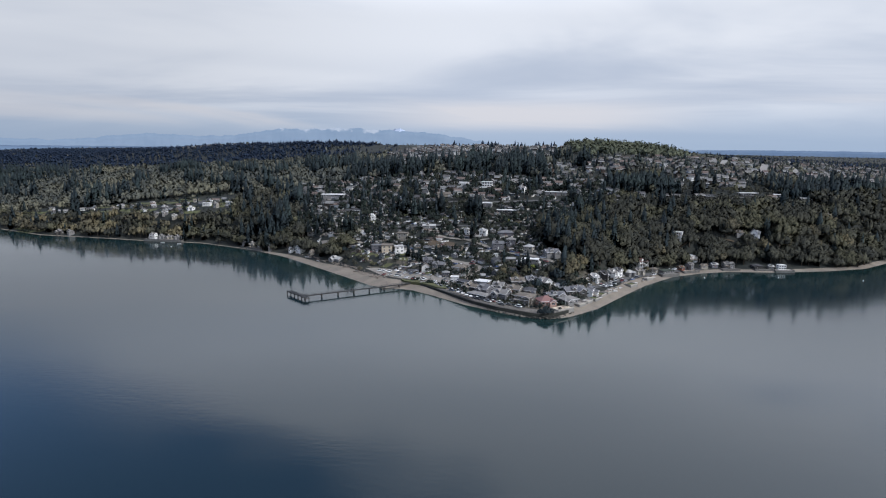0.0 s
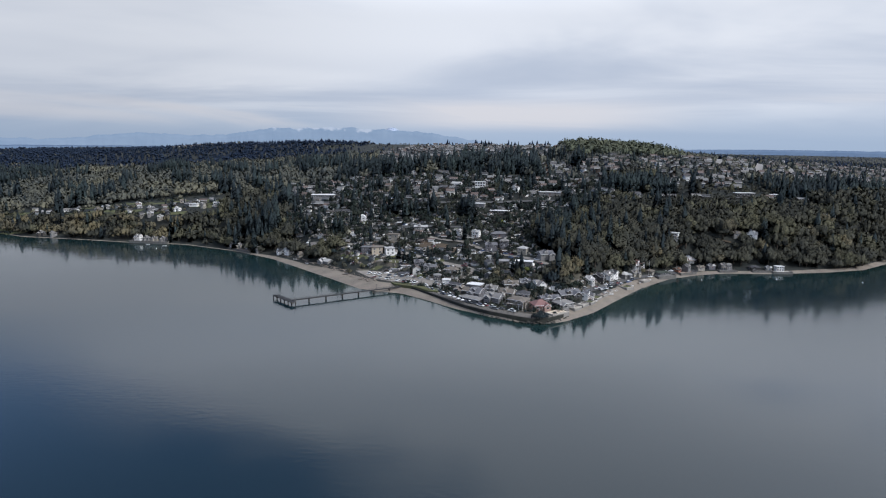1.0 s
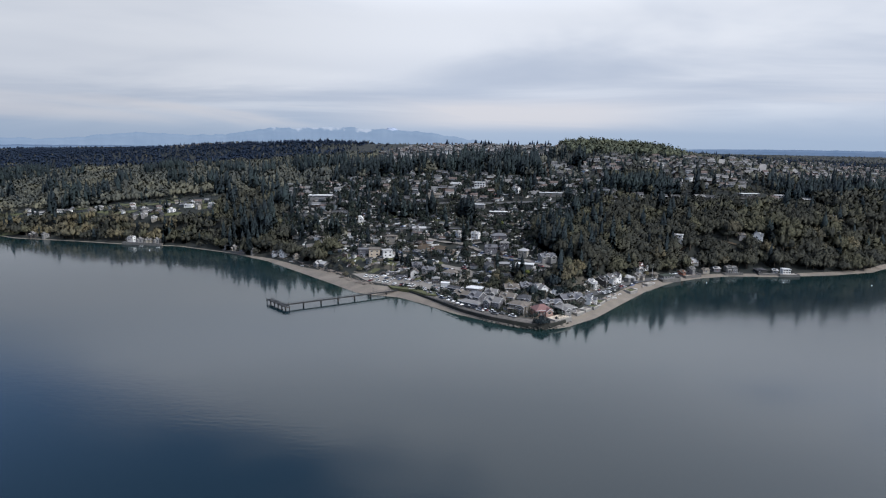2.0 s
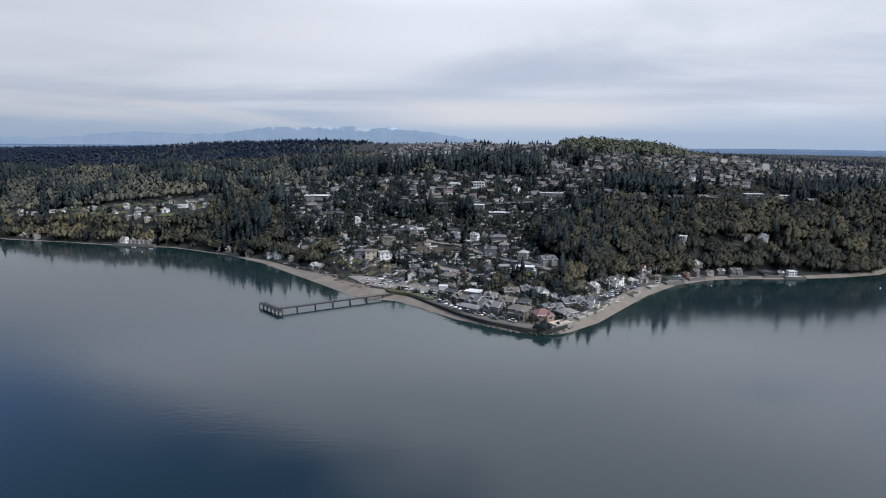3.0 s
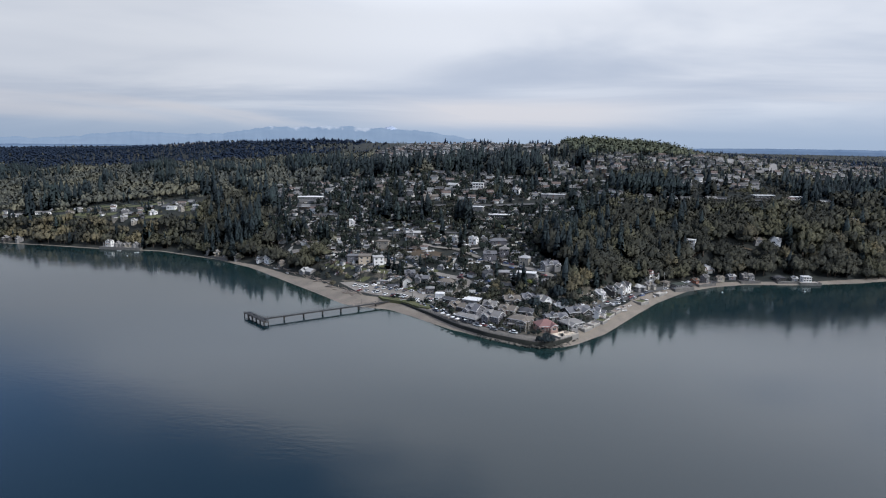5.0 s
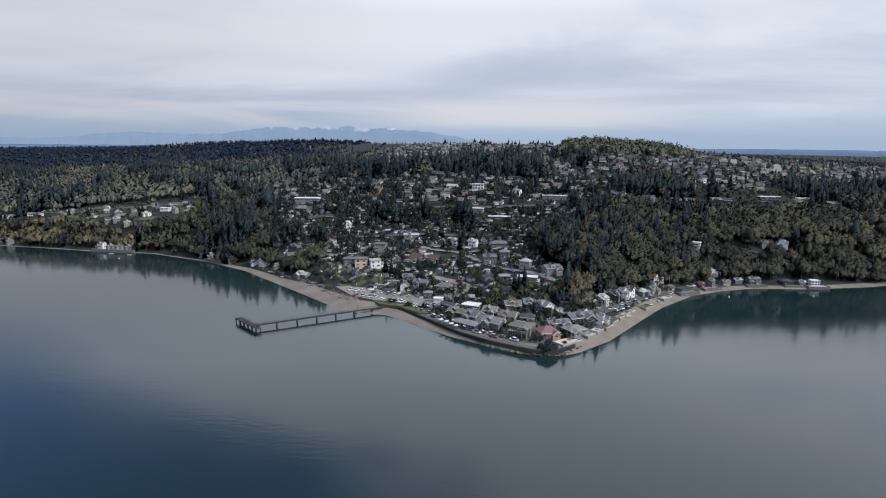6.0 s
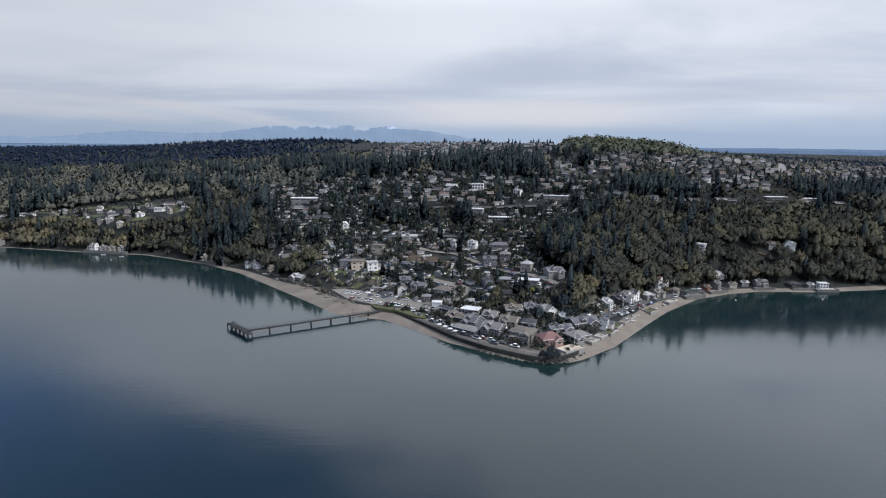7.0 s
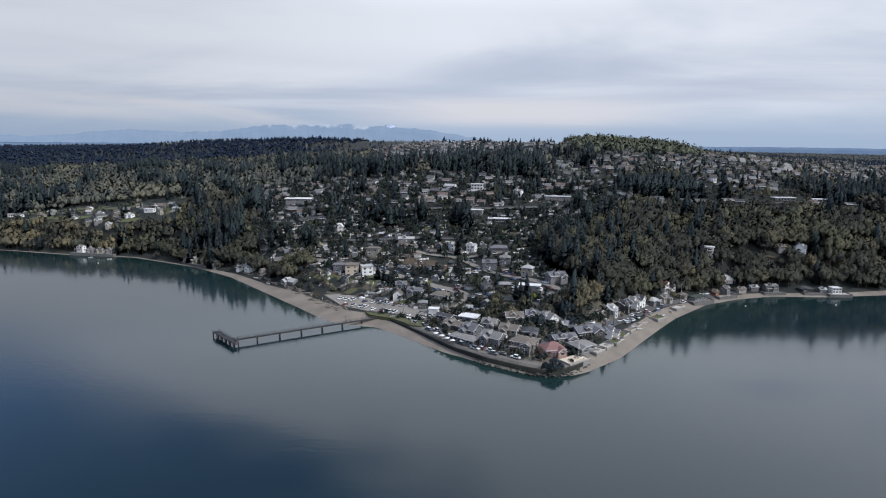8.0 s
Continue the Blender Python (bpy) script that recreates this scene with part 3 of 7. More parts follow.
def slab(name, outline, top, deep, mat, label, category, kind="structure"):
    """A flat-topped slab with the given outline."""
    bm = bmesh.new()
    lower, upper = [bm.verts.new((x, y, top - deep)) for x, y in outline], [bm.verts.new((x, y, top)) for x, y in outline]
    bm.faces.new(upper)
    for i in range(len(outline)):
        j = (i + 1) % len(outline)
        bm.faces.new((lower[i], lower[j], upper[j], upper[i]))
    bmesh.ops.recalc_face_normals(bm, faces=bm.faces)
    return tagged(mesh_object(name, bm, mat), label, category, kind=kind)


# car park and lawn by the pier
LOT = [(-98, 487), (-80, 462), (-62, 452), (-40, 446), (-22, 434), (-13, 446), (-26, 462), (-42, 470), (-60, 479), (-84, 494)]
slab("parking_lot", LOT, 4.1, 4.0, M["lot"], "pale asphalt car park beside the pier", "car park")
slab("lawn", [(-62, 449), (-58, 443), (-44, 437.5), (-31, 425), (-24, 423), (-22, 432), (-40, 444.5)], 4.28, 4.0, M["lawn"], "strip of green and straw lawn above the seawall", "lawn")
slab("lawn", [(-46, 470), (-26, 462), (-17, 456), (-15, 461), (-30, 472), (-46, 477)], 4.6, 3.0, M["lawn"], "small green lawn beside the car park", "lawn")

# seawall and promenade round the spit
WALL_LINE = [(-60, 446.5), (-44, 436.5), (-25, 416), (-6, 393), (12, 378.3), (28, 369), (40, 363.8), (48, 365.4), (57, 371.5), (65, 379.5)]
_wq, _wn = along(WALL_LINE, 2.0)
_wq = _wq + _wn * 0.8


def strip(name, a, b, z0, z1, mat, label, category, kind="structure"):
    """A raised strip along the wall line, from a to b metres behind it."""
    p, q = _wq + _wn * a, _wq + _wn * b
    n = len(p)
    X = np.column_stack([q[:, 0], q[:, 0], p[:, 0], p[:, 0]])
    Y = np.column_stack([q[:, 1], q[:, 1], p[:, 1], p[:, 1]])
    Z = np.column_stack([np.full(n, z0), np.full(n, z1), np.full(n, z1), np.full(n, z0)])
    return tagged(sheet(name, X, Y, Z, mat, smooth=False), label, category, kind=kind)


strip("seawall", 0.0, 0.9, -1.5, 3.0, M["seawall"], "dark algae-stained concrete seawall at the water", "seawall")
strip("seawall_cap", 0.02, 0.40, 3.0, 3.3, M["wet_rock"], "dark weathered parapet on the seawall", "wall")
strip("promenade", 0.88, 9.5, 1.0, 3.4, M["drive"], "worn pale asphalt shore drive behind the seawall", "road")


# a narrow slope of sand and shingle below the wall, and rocks tipped along its foot
_ap = [i for i in range(len(_wq)) if _wq[i, 0] < 38]
_reach = (1.5 * (1 - ease(-25, 8, _wq[_ap, 0])) + 1.3 * (1 - ease(24, 38, _wq[_ap, 0])))[:, None] + 0.15
_kk = np.linspace(0, 1, 5)[None]
_px, _py = _wq[_ap, 0][:, None] - _wn[_ap, 0][:, None] * _reach * (_kk * 1.15 - 0.12), _wq[_ap, 1][:, None] - _wn[_ap, 1][:, None] * _reach * (_kk * 1.15 - 0.12)
tagged(sheet("beach", _px, _py, 1.5 * (1 - _kk) * np.minimum(1, _reach / 2.0) - 0.06 + 0 * _px, M["beach"]), "narrow strip of sand below the seawall", "beach", kind="structure")


def riprap(seed, count):
    """Broken rocks in an uneven row along the seawall."""
    r = random.Random(seed)
    bm = bmesh.new()
    bmesh.ops.create_icosphere(bm, subdivisions=1, radius=1.0)
    bm.verts.index_update()
    ball, faces = np.array([v.co[:] for v in bm.verts]), np.array([[v.index for v in f.verts] for f in bm.faces])
    bm.free()
    V, T = [], []
    for k in range(count):
        i = r.randrange(int(len(_wq) * 0.58), len(_wq))
        out, z, size = r.uniform(-0.1, 1.5), r.uniform(0.0, 1.6), r.uniform(0.35, 0.85)
        z = z * (1 - out / 1.8)
        jit = np.array([r.uniform(0.6, 1.15) for _ in ball])[:, None] * np.array((1.2, 1.0, 0.75)) * size
        c = np.array((_wq[i, 0] - _wn[i, 0] * out + r.uniform(-1, 1), _wq[i, 1] - _wn[i, 1] * out + r.uniform(-1, 1), z))
        T.append(faces + len(V) * len(ball))
        V.append(ball * jit + c)
    return tagged(array_mesh("riprap", np.vstack(V), np.vstack(T), [M["wet_rock"]]), "dark broken rocks along the foot of the seawall", "rocks", kind="stuff")


riprap(5, 130)



# ---- the fishing pier ----
def fishing_pier():
    pier = tagged(new("fishing_pier"), "long dark timber fishing pier with railings and a cross-head", "pier")
    root, head = Vector((-53, 442, 0)), Vector((-124.5, 396, 0))
    z = 2.7
    way = (head - root).normalized()
    side = Vector((-way.y, way.x, 0))
    length = (head - root).length
    up = Vector((0, 0, 1))
    left, right = Vector((-140.5, 409.0, 0)), Vector((-121.5, 391.5, 0))
    cross = (right - left).normalized()
    cside = Vector((-cross.y, cross.x, 0))

    def run(a, b, wide, bays):
        d = (b - a).normalized()
        s = Vector((-d.y, d.x, 0))
        n = int((b - a).length / 0.9)
        bm0 = bmesh.new()
        box(bm0, 0, 0, 0, 0.86, wide, 0.12)
        plank = bpy.data.meshes.new("plank")
        bm0.to_mesh(plank)
        bm0.free()
        plank.materials.append(M["decking"])
        for i in range(n):
            o = new("plank", plank)
            o.parent = pier
            o.matrix_basis = Matrix.Translation(a + d * (i + 0.5) * 0.9 + up * (z + random.uniform(-0.015, 0.015))) @ Matrix.Rotation(math.atan2(d.y, d.x), 4, "Z")
        for k in (-0.42, 0, 0.42):
            bm = bmesh.new()
            beam(bm, a + s * k * wide + up * (z - 0.24), b + s * k * wide + up * (z - 0.24), 0.25, 0.34)
            part("stringer", bm, M["timber"], pier)
        for k in (-0.5, 0.5):
            for hh in (0.55, 1.12):
                bm = bmesh.new()
                beam(bm, a + s * k * wide + up * (z + hh), b + s * k * wide + up * (z + hh), 0.12 if hh > 1 else 0.06, 0.10)
                part("rail", bm, M["rail"], pier)
            m = int((b - a).length / 2.4)
            for i in range(m + 1):
                p = a + (b - a) * (i / m) + s * k * wide
                bm = bmesh.new()
                box(bm, p.x, p.y, z + 0.55, 0.14, 0.14, 1.15)
                part("rail_post", bm, M["rail"], pier)
        for i in range(bays + 1):
            c = a + (b - a) * (i / bays)
            bm = bmesh.new()
            beam(bm, c - s * wide * 0.55 + up * (z - 0.75), c + s * wide * 0.55 + up * (z - 0.75), 0.45, 0.45)
            part("pile_cap", bm, M["timber"], pier)
            for k in (-0.42, 0.42):
                p = c + s * k * wide
                bm = bmesh.new()
                tube(bm, p + up * -5, p + up * (z - 0.6), 0.34, 0.30, 8)
                part("pier_post", bm, M["timber"], pier)

    run(root - way * 2, head, 1.9, 7)
    run(left, right, 3.4, 5)
    for i, u in enumerate((0.1, 0.35, 0.65, 0.9)):
        p = left + (right - left) * u + cside * (0.9 if i % 2 else -0.9)
        bm = bmesh.new()
        box(bm, p.x, p.y, z + 0.45, 1.8, 0.5, 0.10, math.degrees(math.atan2(cross.y, cross.x)))
        box(bm, p.x, p.y, z + 0.22, 1.4, 0.35, 0.36, math.degrees(math.atan2(cross.y, cross.x)))
        part("bench", bm, M["decking"], pier)
    for u in (0.25, 0.6, 0.98):
        p = root + (head - root) * u + side * 1.2
        bm = bmesh.new()
        tube(bm, p + up * z, p + up * (z + 4.2), 0.09, 0.06)
        box(bm, p.x, p.y, z + 4.25, 0.5, 0.25, 0.16)
        part("lamp_post", bm, M["rail"], pier)
    return pier


fishing_pier()



# ---- houses ----
BUILT = []          # (x, y, radius) of all that trees keep clear of


def gable_wall(bm, w, d, h, pitch, deep=3.0):
    """Walls with gables at both x ends; the ridge runs along x."""
    top = h + d / 2 * pitch
    prof = [(-d / 2, -deep), (d / 2, -deep), (d / 2, h), (0, top), (-d / 2, h)]
    ends = [[bm.verts.new((sx * w / 2, y, z)) for y, z in prof] for sx in (-1, 1)]
    bm.faces.new(ends[0][::-1])
    bm.faces.new(ends[1])
    for i in range(5):
        j = (i + 1) % 5
        bm.faces.new((ends[0][i], ends[0][j], ends[1][j], ends[1][i]))
    bmesh.ops.recalc_face_normals(bm, faces=bm.faces)


def gable_roof(bm, w, d, h, pitch, over=0.55, thick=0.24, x0=0.0, y0=0.0, z0=0.0):
    for s in (-1, 1):
        y1, z1 = s * (d / 2 + over), h - over * pitch
        zt = h + d / 2 * pitch
        vs = []
        for x in (-w / 2 - over, w / 2 + over):
            vs.append([bm.verts.new((x0 + x, y0 + yy, z0 + zz)) for yy, zz in ((0, zt + 0.03), (y1, z1 + 0.03), (y1, z1 + thick), (0, zt + thick * 1.15))])
        a, b = vs
        for i in range(4):
            j = (i + 1) % 4
            bm.faces.new((a[i], a[j], b[j], b[i]))
        bm.faces.new(a[::-1])
        bm.faces.new(b)
    bmesh.ops.recalc_face_normals(bm, faces=bm.faces)


def hip_roof(bm, w, d, h, pitch, over=0.6, thick=0.22):
    W, D = w / 2 + over, d / 2 + over
    rz, rx = h + D * pitch, max(W - D, 0.3)
    low = [bm.verts.new((x, y, h - 0.02)) for x, y in ((-W, -D), (W, -D), (W, D), (-W, D))]
    eave = [bm.verts.new((x, y, h + thick)) for x, y in ((-W, -D), (W, -D), (W, D), (-W, D))]
    r = [bm.verts.new((-rx, 0, rz)), bm.verts.new((rx, 0, rz))]
    bm.faces.new(low[::-1])
    for i in range(4):
        bm.faces.new((low[i], low[(i + 1) % 4], eave[(i + 1) % 4], eave[i]))
    bm.faces.new((eave[0], eave[1], r[1], r[0]))
    bm.faces.new((eave[1], eave[2], r[1]))
    bm.faces.new((eave[2], eave[3], r[0], r[1]))
    bm.faces.new((eave[3], eave[0], r[0]))


def barge_boards(w, d, h, pitch, parent, over=0.55):
    """White boards along the sloping edges of a gable roof."""
    for sx in (-1, 1):
        for sy in (-1, 1):
            bm = bmesh.new()
            x = sx * (w / 2 + over + 0.03)
            beam(bm, (x, 0, h + d / 2 * pitch + 0.10), (x, sy * (d / 2 + over), h - over * pitch + 0.10), 0.07, 0.34)
            part("barge_board", bm, M["trim"], parent)


def framed(wide, high, parent, place, turn, glass_part=True):
    """A window: a proud white frame with its dark pane."""
    bm = bmesh.new()
    t = 0.13
    box(bm, 0, 0, 0, wide, 0.16, high)
    front = [f for f in bm.faces if f.normal.y < -0.9]
    bmesh.ops.inset_region(bm, faces=front, thickness=t, depth=-0.05)
    for f in front:
        f.material_index = 1
    w = part("window", bm, [M["trim"], M["glass"]], parent)
    w.matrix_basis = Matrix.Translation(place) @ Matrix.Rotation(radians(turn), 4, "Z")
    if glass_part:
        bm = bmesh.new()
        box(bm, 0, -0.04, 0, wide - 2 * t - 0.02, 0.03, high - 2 * t - 0.02)
        part("pane", bm, M["glass"], w)
    return w


def house(w, d, floors=1, roof="gable", wall=None, top=None, label="", pitch=0.5, chimney=True, fine=True, porch=False, deck=False, big=False, name="house", lift=0.0, sides=4, dormer=False, wing=0, garage=0):
    """A house about its own origin, its front to -y; the caller sets its place."""
    wall, top = wall or M["siding"], top or M["shingle"]
    ob = tagged(new(name), label, "house", "houses of the village")
    h = 0.5 + floors * 2.75 + lift
    bm = bmesh.new()
    if roof == "gable":
        gable_wall(bm, w, d, h, pitch)
    else:
        box(bm, 0, 0, h / 2 - 1.5, w, d, h + 3)
    part("wall", bm, wall, ob)
    bm = bmesh.new()
    if roof == "gable":
        gable_roof(bm, w, d, h, pitch)
        if fine:
            barge_boards(w, d, h, pitch, ob)
    elif roof == "hip":
        hip_roof(bm, w, d, h, pitch)
    else:
        box(bm, 0, 0, h + 0.14, w + 0.9, d + 0.9, 0.26)
        for sx, sy, lx, ly in ((0, -1, w + 0.9, 0.25), (0, 1, w + 0.9, 0.25), (-1, 0, 0.25, d + 0.4), (1, 0, 0.25, d + 0.4)):
            box(bm, sx * (w / 2 + 0.32), sy * (d / 2 + 0.32), h + 0.36, lx, ly, 0.18)
    part("roof", bm, top, ob)
    if fine and roof != "flat":
        # white boards along the eaves
        for sy in (-1, 1):
            bm = bmesh.new()
            dz, reach = (0.0, 0.62) if roof == "hip" else (-0.55 * pitch, 0.58)
            box(bm, 0, sy * (d / 2 + reach), h + dz + 0.1, w + 1.2, 0.08, 0.34)
            part("fascia", bm, M["trim"], ob)
    for f in range(floors):
        zc = lift + 0.5 + f * 2.75 + 1.45
        n = max(2, int(w / (2.6 if big else 3.4)))
        for face, span, off in ((0, w, d / 2), (180, w, d / 2), (90, d, w / 2), (270, d, w / 2))[:sides]:
            m = n if span == w else max(1, int(span / 4.5))
            if not fine and not big:
                m = (2 if face == 0 else 0 if face == 180 else 1)
            for i in range(m):
                u = (i + 0.5) / m * span - span / 2
                if face == 0 and f == 0 and i == m // 2 and not big:
                    continue
                p = Matrix.Rotation(radians(face), 3, "Z") @ Vector((u, -off - 0.03, zc))
                framed((span / m * 0.72) if big and face == 0 else (1.9 if (i + f) % 2 == 0 else 1.3), 1.75 if big and face == 0 else 1.35, ob, p, face, fine)
    if roof == "gable" and d > 7 and fine:
        for sx, face in ((-1, 270), (1, 90)):
            framed(1.1, 0.95, ob, (sx * (w / 2 + 0.03), 0, h + d / 2 * pitch * 0.38), face, fine)
    if not big:
        bm = bmesh.new()
        box(bm, w / max(2, int(w / 3.4)) * 0.02 + 0.1, -d / 2 - 0.05, lift + 1.45, 1.05, 0.12, 2.05)
        part("door", bm, M["door"], ob)
    if chimney and fine:
        bm = bmesh.new()
        box(bm, w * 0.22, d * 0.12, h + d * 0.5 * pitch * (0.8 if roof != "flat" else 0.2), 0.75, 0.75, 2.2)
        box(bm, w * 0.22, d * 0.12, h + d * 0.5 * pitch * (0.8 if roof != "flat" else 0.2) + 1.14, 0.95, 0.95, 0.14)
        part("chimney", bm, M["brick"], ob)
    if porch:
        bm = bmesh.new()
        box(bm, 0, -d / 2 - 1.1, lift + 2.75, w * 0.6, 2.2, 0.16)
        part("porch_roof", bm, top, ob)
        for s in (-1, 1):
            bm = bmesh.new()
            box(bm, s * w * 0.27, -d / 2 - 2.0, lift + 1.2, 0.18, 0.18, 3.0)
            part("porch_post", bm, M["trim"], ob)
    if deck:
        bm = bmesh.new()
        box(bm, 0, -d / 2 - 1.5, lift + 0.5 + (floors - 1) * 2.75, w * 0.9, 3.0, 0.2)
        part("deck", bm, M["drift"], ob)
        for i in range(5):
            bm = bmesh.new()
            box(bm, (i / 4 - 0.5) * w * 0.88, -d / 2 - 2.92, (lift + 0.5 + (floors - 1) * 2.75) / 2 - 0.3, 0.16, 0.16, lift + 2.6 + (floors - 1) * 2.75)
            part("deck_post", bm, M["trim"], ob)
        bm = bmesh.new()
        box(bm, 0, -d / 2 - 2.94, lift + 1.5 + (floors - 1) * 2.75, w * 0.9, 0.08, 0.1)
        box(bm, 0, -d / 2 - 2.94, lift + 1.1 + (floors - 1) * 2.75, w * 0.9, 0.05, 0.06)
        part("deck_rail", bm, M["trim"], ob)
    if wing:
        run, span, hw = d / 2 + 2.8, w * 0.42, h - 0.35
        wx = wing * w * 0.24
        bm = bmesh.new()
        gable_wall(bm, run, span, hw, pitch + 0.12)
        o = part("wing", bm, wall, ob)
        o.matrix_basis = Matrix.Translation((wx, -run / 2, 0)) @ Matrix.Rotation(radians(90), 4, "Z")
        bm = bmesh.new()
        gable_roof(bm, run, span, hw, pitch + 0.12, 0.45)
        part("wing_roof", bm, top, o)
        if fine:
            barge_boards(run, span, hw, pitch + 0.12, o, 0.45)
        for f in range(floors):
            framed(span * 0.5, 1.4, ob, (wx, -run - 0.03, lift + 1.95 + f * 2.75), 0, fine)
    if garage:
        gx = garage * (w / 2 + 2.6)
        bm = bmesh.new()
        box(bm, gx, -d * 0.08, 0.0, 5.2, d * 0.72, 5.0)
        part("garage", bm, wall, ob)
        bm = bmesh.new()
        box(bm, gx, -d * 0.08, 2.62, 5.8, d * 0.72 + 0.7, 0.22)
        part("garage_roof", bm, top, ob)
        bm = bmesh.new()
        box(bm, gx, -d * 0.44 - 0.03, 1.25, 4.2, 0.1, 2.2)
        part("garage_door", bm, M["trim"], ob)
    if dormer:
        bm = bmesh.new()
        gable_wall(bm, d * 0.55, 3.0, 1.2, 0.7, 0.8)
        o = part("dormer", bm, wall, ob)
        o.matrix_basis = Matrix.Translation((-w * 0.12, -d * 0.22, h + d * 0.12 * pitch + 0.2)) @ Matrix.Rotation(radians(90), 4, "Z")
        bm = bmesh.new()
        gable_roof(bm, d * 0.55, 3.0, 1.2, 0.7, 0.3, 0.16)
        part("dormer_roof", bm, top, o)
        if fine:
            barge_boards(d * 0.55, 3.0, 1.2, 0.7, o, 0.3)
    return ob


def settle(ob, x, y, turn, r, z=None):
    """Stand a house on the ground."""
    if z is None:
        z = float(ground_z(x, y)) + 0.1
    ob.matrix_basis = pose(x, y, z, 0, 0, turn)
    BUILT.append((x, y, r))
    return ob


def place_house(x, y, turn, w, d, floors, roof, wall, top, label, z=None, **more):
    near = y < 480 and x > -60
    more.setdefault("fine", near)
    if y < 700 and roof != "flat" and not more.get("big"):
        more.setdefault("wing", (-1, 1, 0)[int(x + y) % 3])
        more.setdefault("dormer", roof == "gable" and floors < 3)
    k = 0.9 if near else 0.7 if x > 150 and y < 541 else 0.85 if roof != "flat" else 1.0
    ob = settle(house(w, d, floors, roof, M["wall_" + wall], M["roof_" + top], label, **more), x, y, turn, max(w, d) * 0.58, z)
    ob.matrix_basis = ob.matrix_basis @ Matrix.Diagonal((k, k, k, 1))
    return ob


SPIT = 3.5
# round the spit
place_house(33, 391, -26, 14, 11, 2, "hip", "tan", "brown", "large tan two-storey house with a brown hipped roof", SPIT, deck=True, pitch=0.32, garage=-1)
place_house(17, 397, -34, 12, 9, 2, "gable", "blue", "grey", "blue-grey house with white-trimmed gables facing the shore drive", SPIT, pitch=0.6, dormer=True)
place_house(5.5, 409, -36, 9, 10, 2, "gable", "blue", "slate", "blue-grey two-storey house with a slate roof", SPIT, pitch=0.6)
place_house(46.5, 386, 18, 12, 10, 1, "hip", "pink", "red", "brick-red roofed house behind the point of the spit", SPIT, pitch=0.62, porch=True, lift=0.8, wing=1)
place_house(63, 394, 30, 13, 9.5, 1, "hip", "grey", "grey", "low grey bungalow beside the beach", SPIT, pitch=0.42, wing=-1)
place_house(55, 405, 22, 15, 7, 1, "gable", "grey", "slate", "long low grey house with a slate roof", 3.9, pitch=0.4)
place_house(70, 416, 24, 18, 10, 1, "gable", "dark", "slate", "wide dark house under a long blue-slate roof", 4.0, pitch=0.5, lift=0.6, wing=1)
place_house(82, 417, 62, 9, 8, 1, "gable", "white", "slate", "white gabled house with windows facing the beach", 3.6, pitch=0.6, deck=True)
place_house(51, 428, -58, 9, 8, 2, "gable", "white", "grey", "white gabled house with a steep grey roof", 5.0, pitch=0.75)
place_house(61, 424, 12, 8, 6, 1, "gable", "white", "light", "small white cottage with a pale roof", 5.0)
place_house(1.5, 400.5, -37, 18, 7.5, 1, "hip", "blue", "grey", "long blue shore restaurant with a row of windows over the seawall", 3.55, pitch=0.3, big=True, chimney=False)
place_house(4, 434, -22, 12, 9, 1, "flat", "grey", "white", "single-storey building with a bright white flat roof", None, chimney=False)
place_house(-4, 424, -34, 14, 8, 1, "gable", "dark", "brown", "dark brown single-storey house by the lane", None, pitch=0.45)
place_house(-10.5, 438, -32, 12, 6, 1, "gable", "dark", "black", "long black-roofed building with white garage doors", None, pitch=0.35, big=True)
place_house(-18.5, 451, -4, 6.6, 5, 1, "flat", "white", "white", "white windowless box-shaped utility building", None, chimney=False, sides=0)
place_house(16, 423, -20, 9, 8, 1, "gable", "grey", "grey", "grey house with a grey roof and dormer", None, pitch=0.6)
place_house(27, 414, -24, 11, 9, 1, "gable", "beige", "brown", "beige house with a brown gable roof", None)
place_house(38, 410, -10, 9, 8, 1, "hip", "grey", "black", "grey house with a black hipped roof", None)
place_house(30, 430, 8, 11, 9, 1, "gable", "tan", "brown", "brown house among shrubs", None)
place_house(42, 432, 4, 11, 8, 1, "gable", "blue", "slate", "blue house with a slate roof among trees", None)
# the row behind the beach
place_house(91, 452, 48, 8.5, 8, 2, "gable", "white", "light", "white two-storey beach house with a pale roof", 4.4, deck=True)
place_house(84, 446, 40, 6, 6, 1, "gable", "beige", "brown", "small cream cottage behind the beach road", 5.0)
place_house(100.5, 461, 50, 6.5, 8, 2, "gable", "dark", "black", "narrow dark two-storey beach house", 4.8)
place_house(109, 470, 48, 8, 8, 2, "gable", "white", "grey", "white beach house with a grey roof", 4.6)
place_house(116.5, 476, -42, 7, 5.5, 2, "gable", "white", "black", "tall narrow white house with a steep gable", 4.4, pitch=0.85)
place_house(127, 483, 46, 9, 8, 1, "hip", "grey", "light", "low grey beach house with a pale roof", 4.4)
place_house(137, 491, 42, 9, 7, 1, "gable", "beige", "grey", "small beige cottage behind the beach", 4.4)
place_house(143.5, 509, 36, 11, 9, 2, "gable", "white", "red", "white two-storey house with a dull red roof", 7.0, deck=True, pitch=0.4)
place_house(165, 503, 28, 17, 9, 1, "flat", "grey", "green", "low grey waterfront house with a rounded bulkhead", 2.6, big=True, chimney=False)
place_house(155, 505, 30, 8, 7, 1, "hip", "beige", "brown", "beige hip-roofed waterfront cottage", 3.4)
place_house(197, 541, 20, 14, 9, 1, "flat", "white", "white", "house with a white flat roof on posts among the trees", None, deck=True, chimney=False)
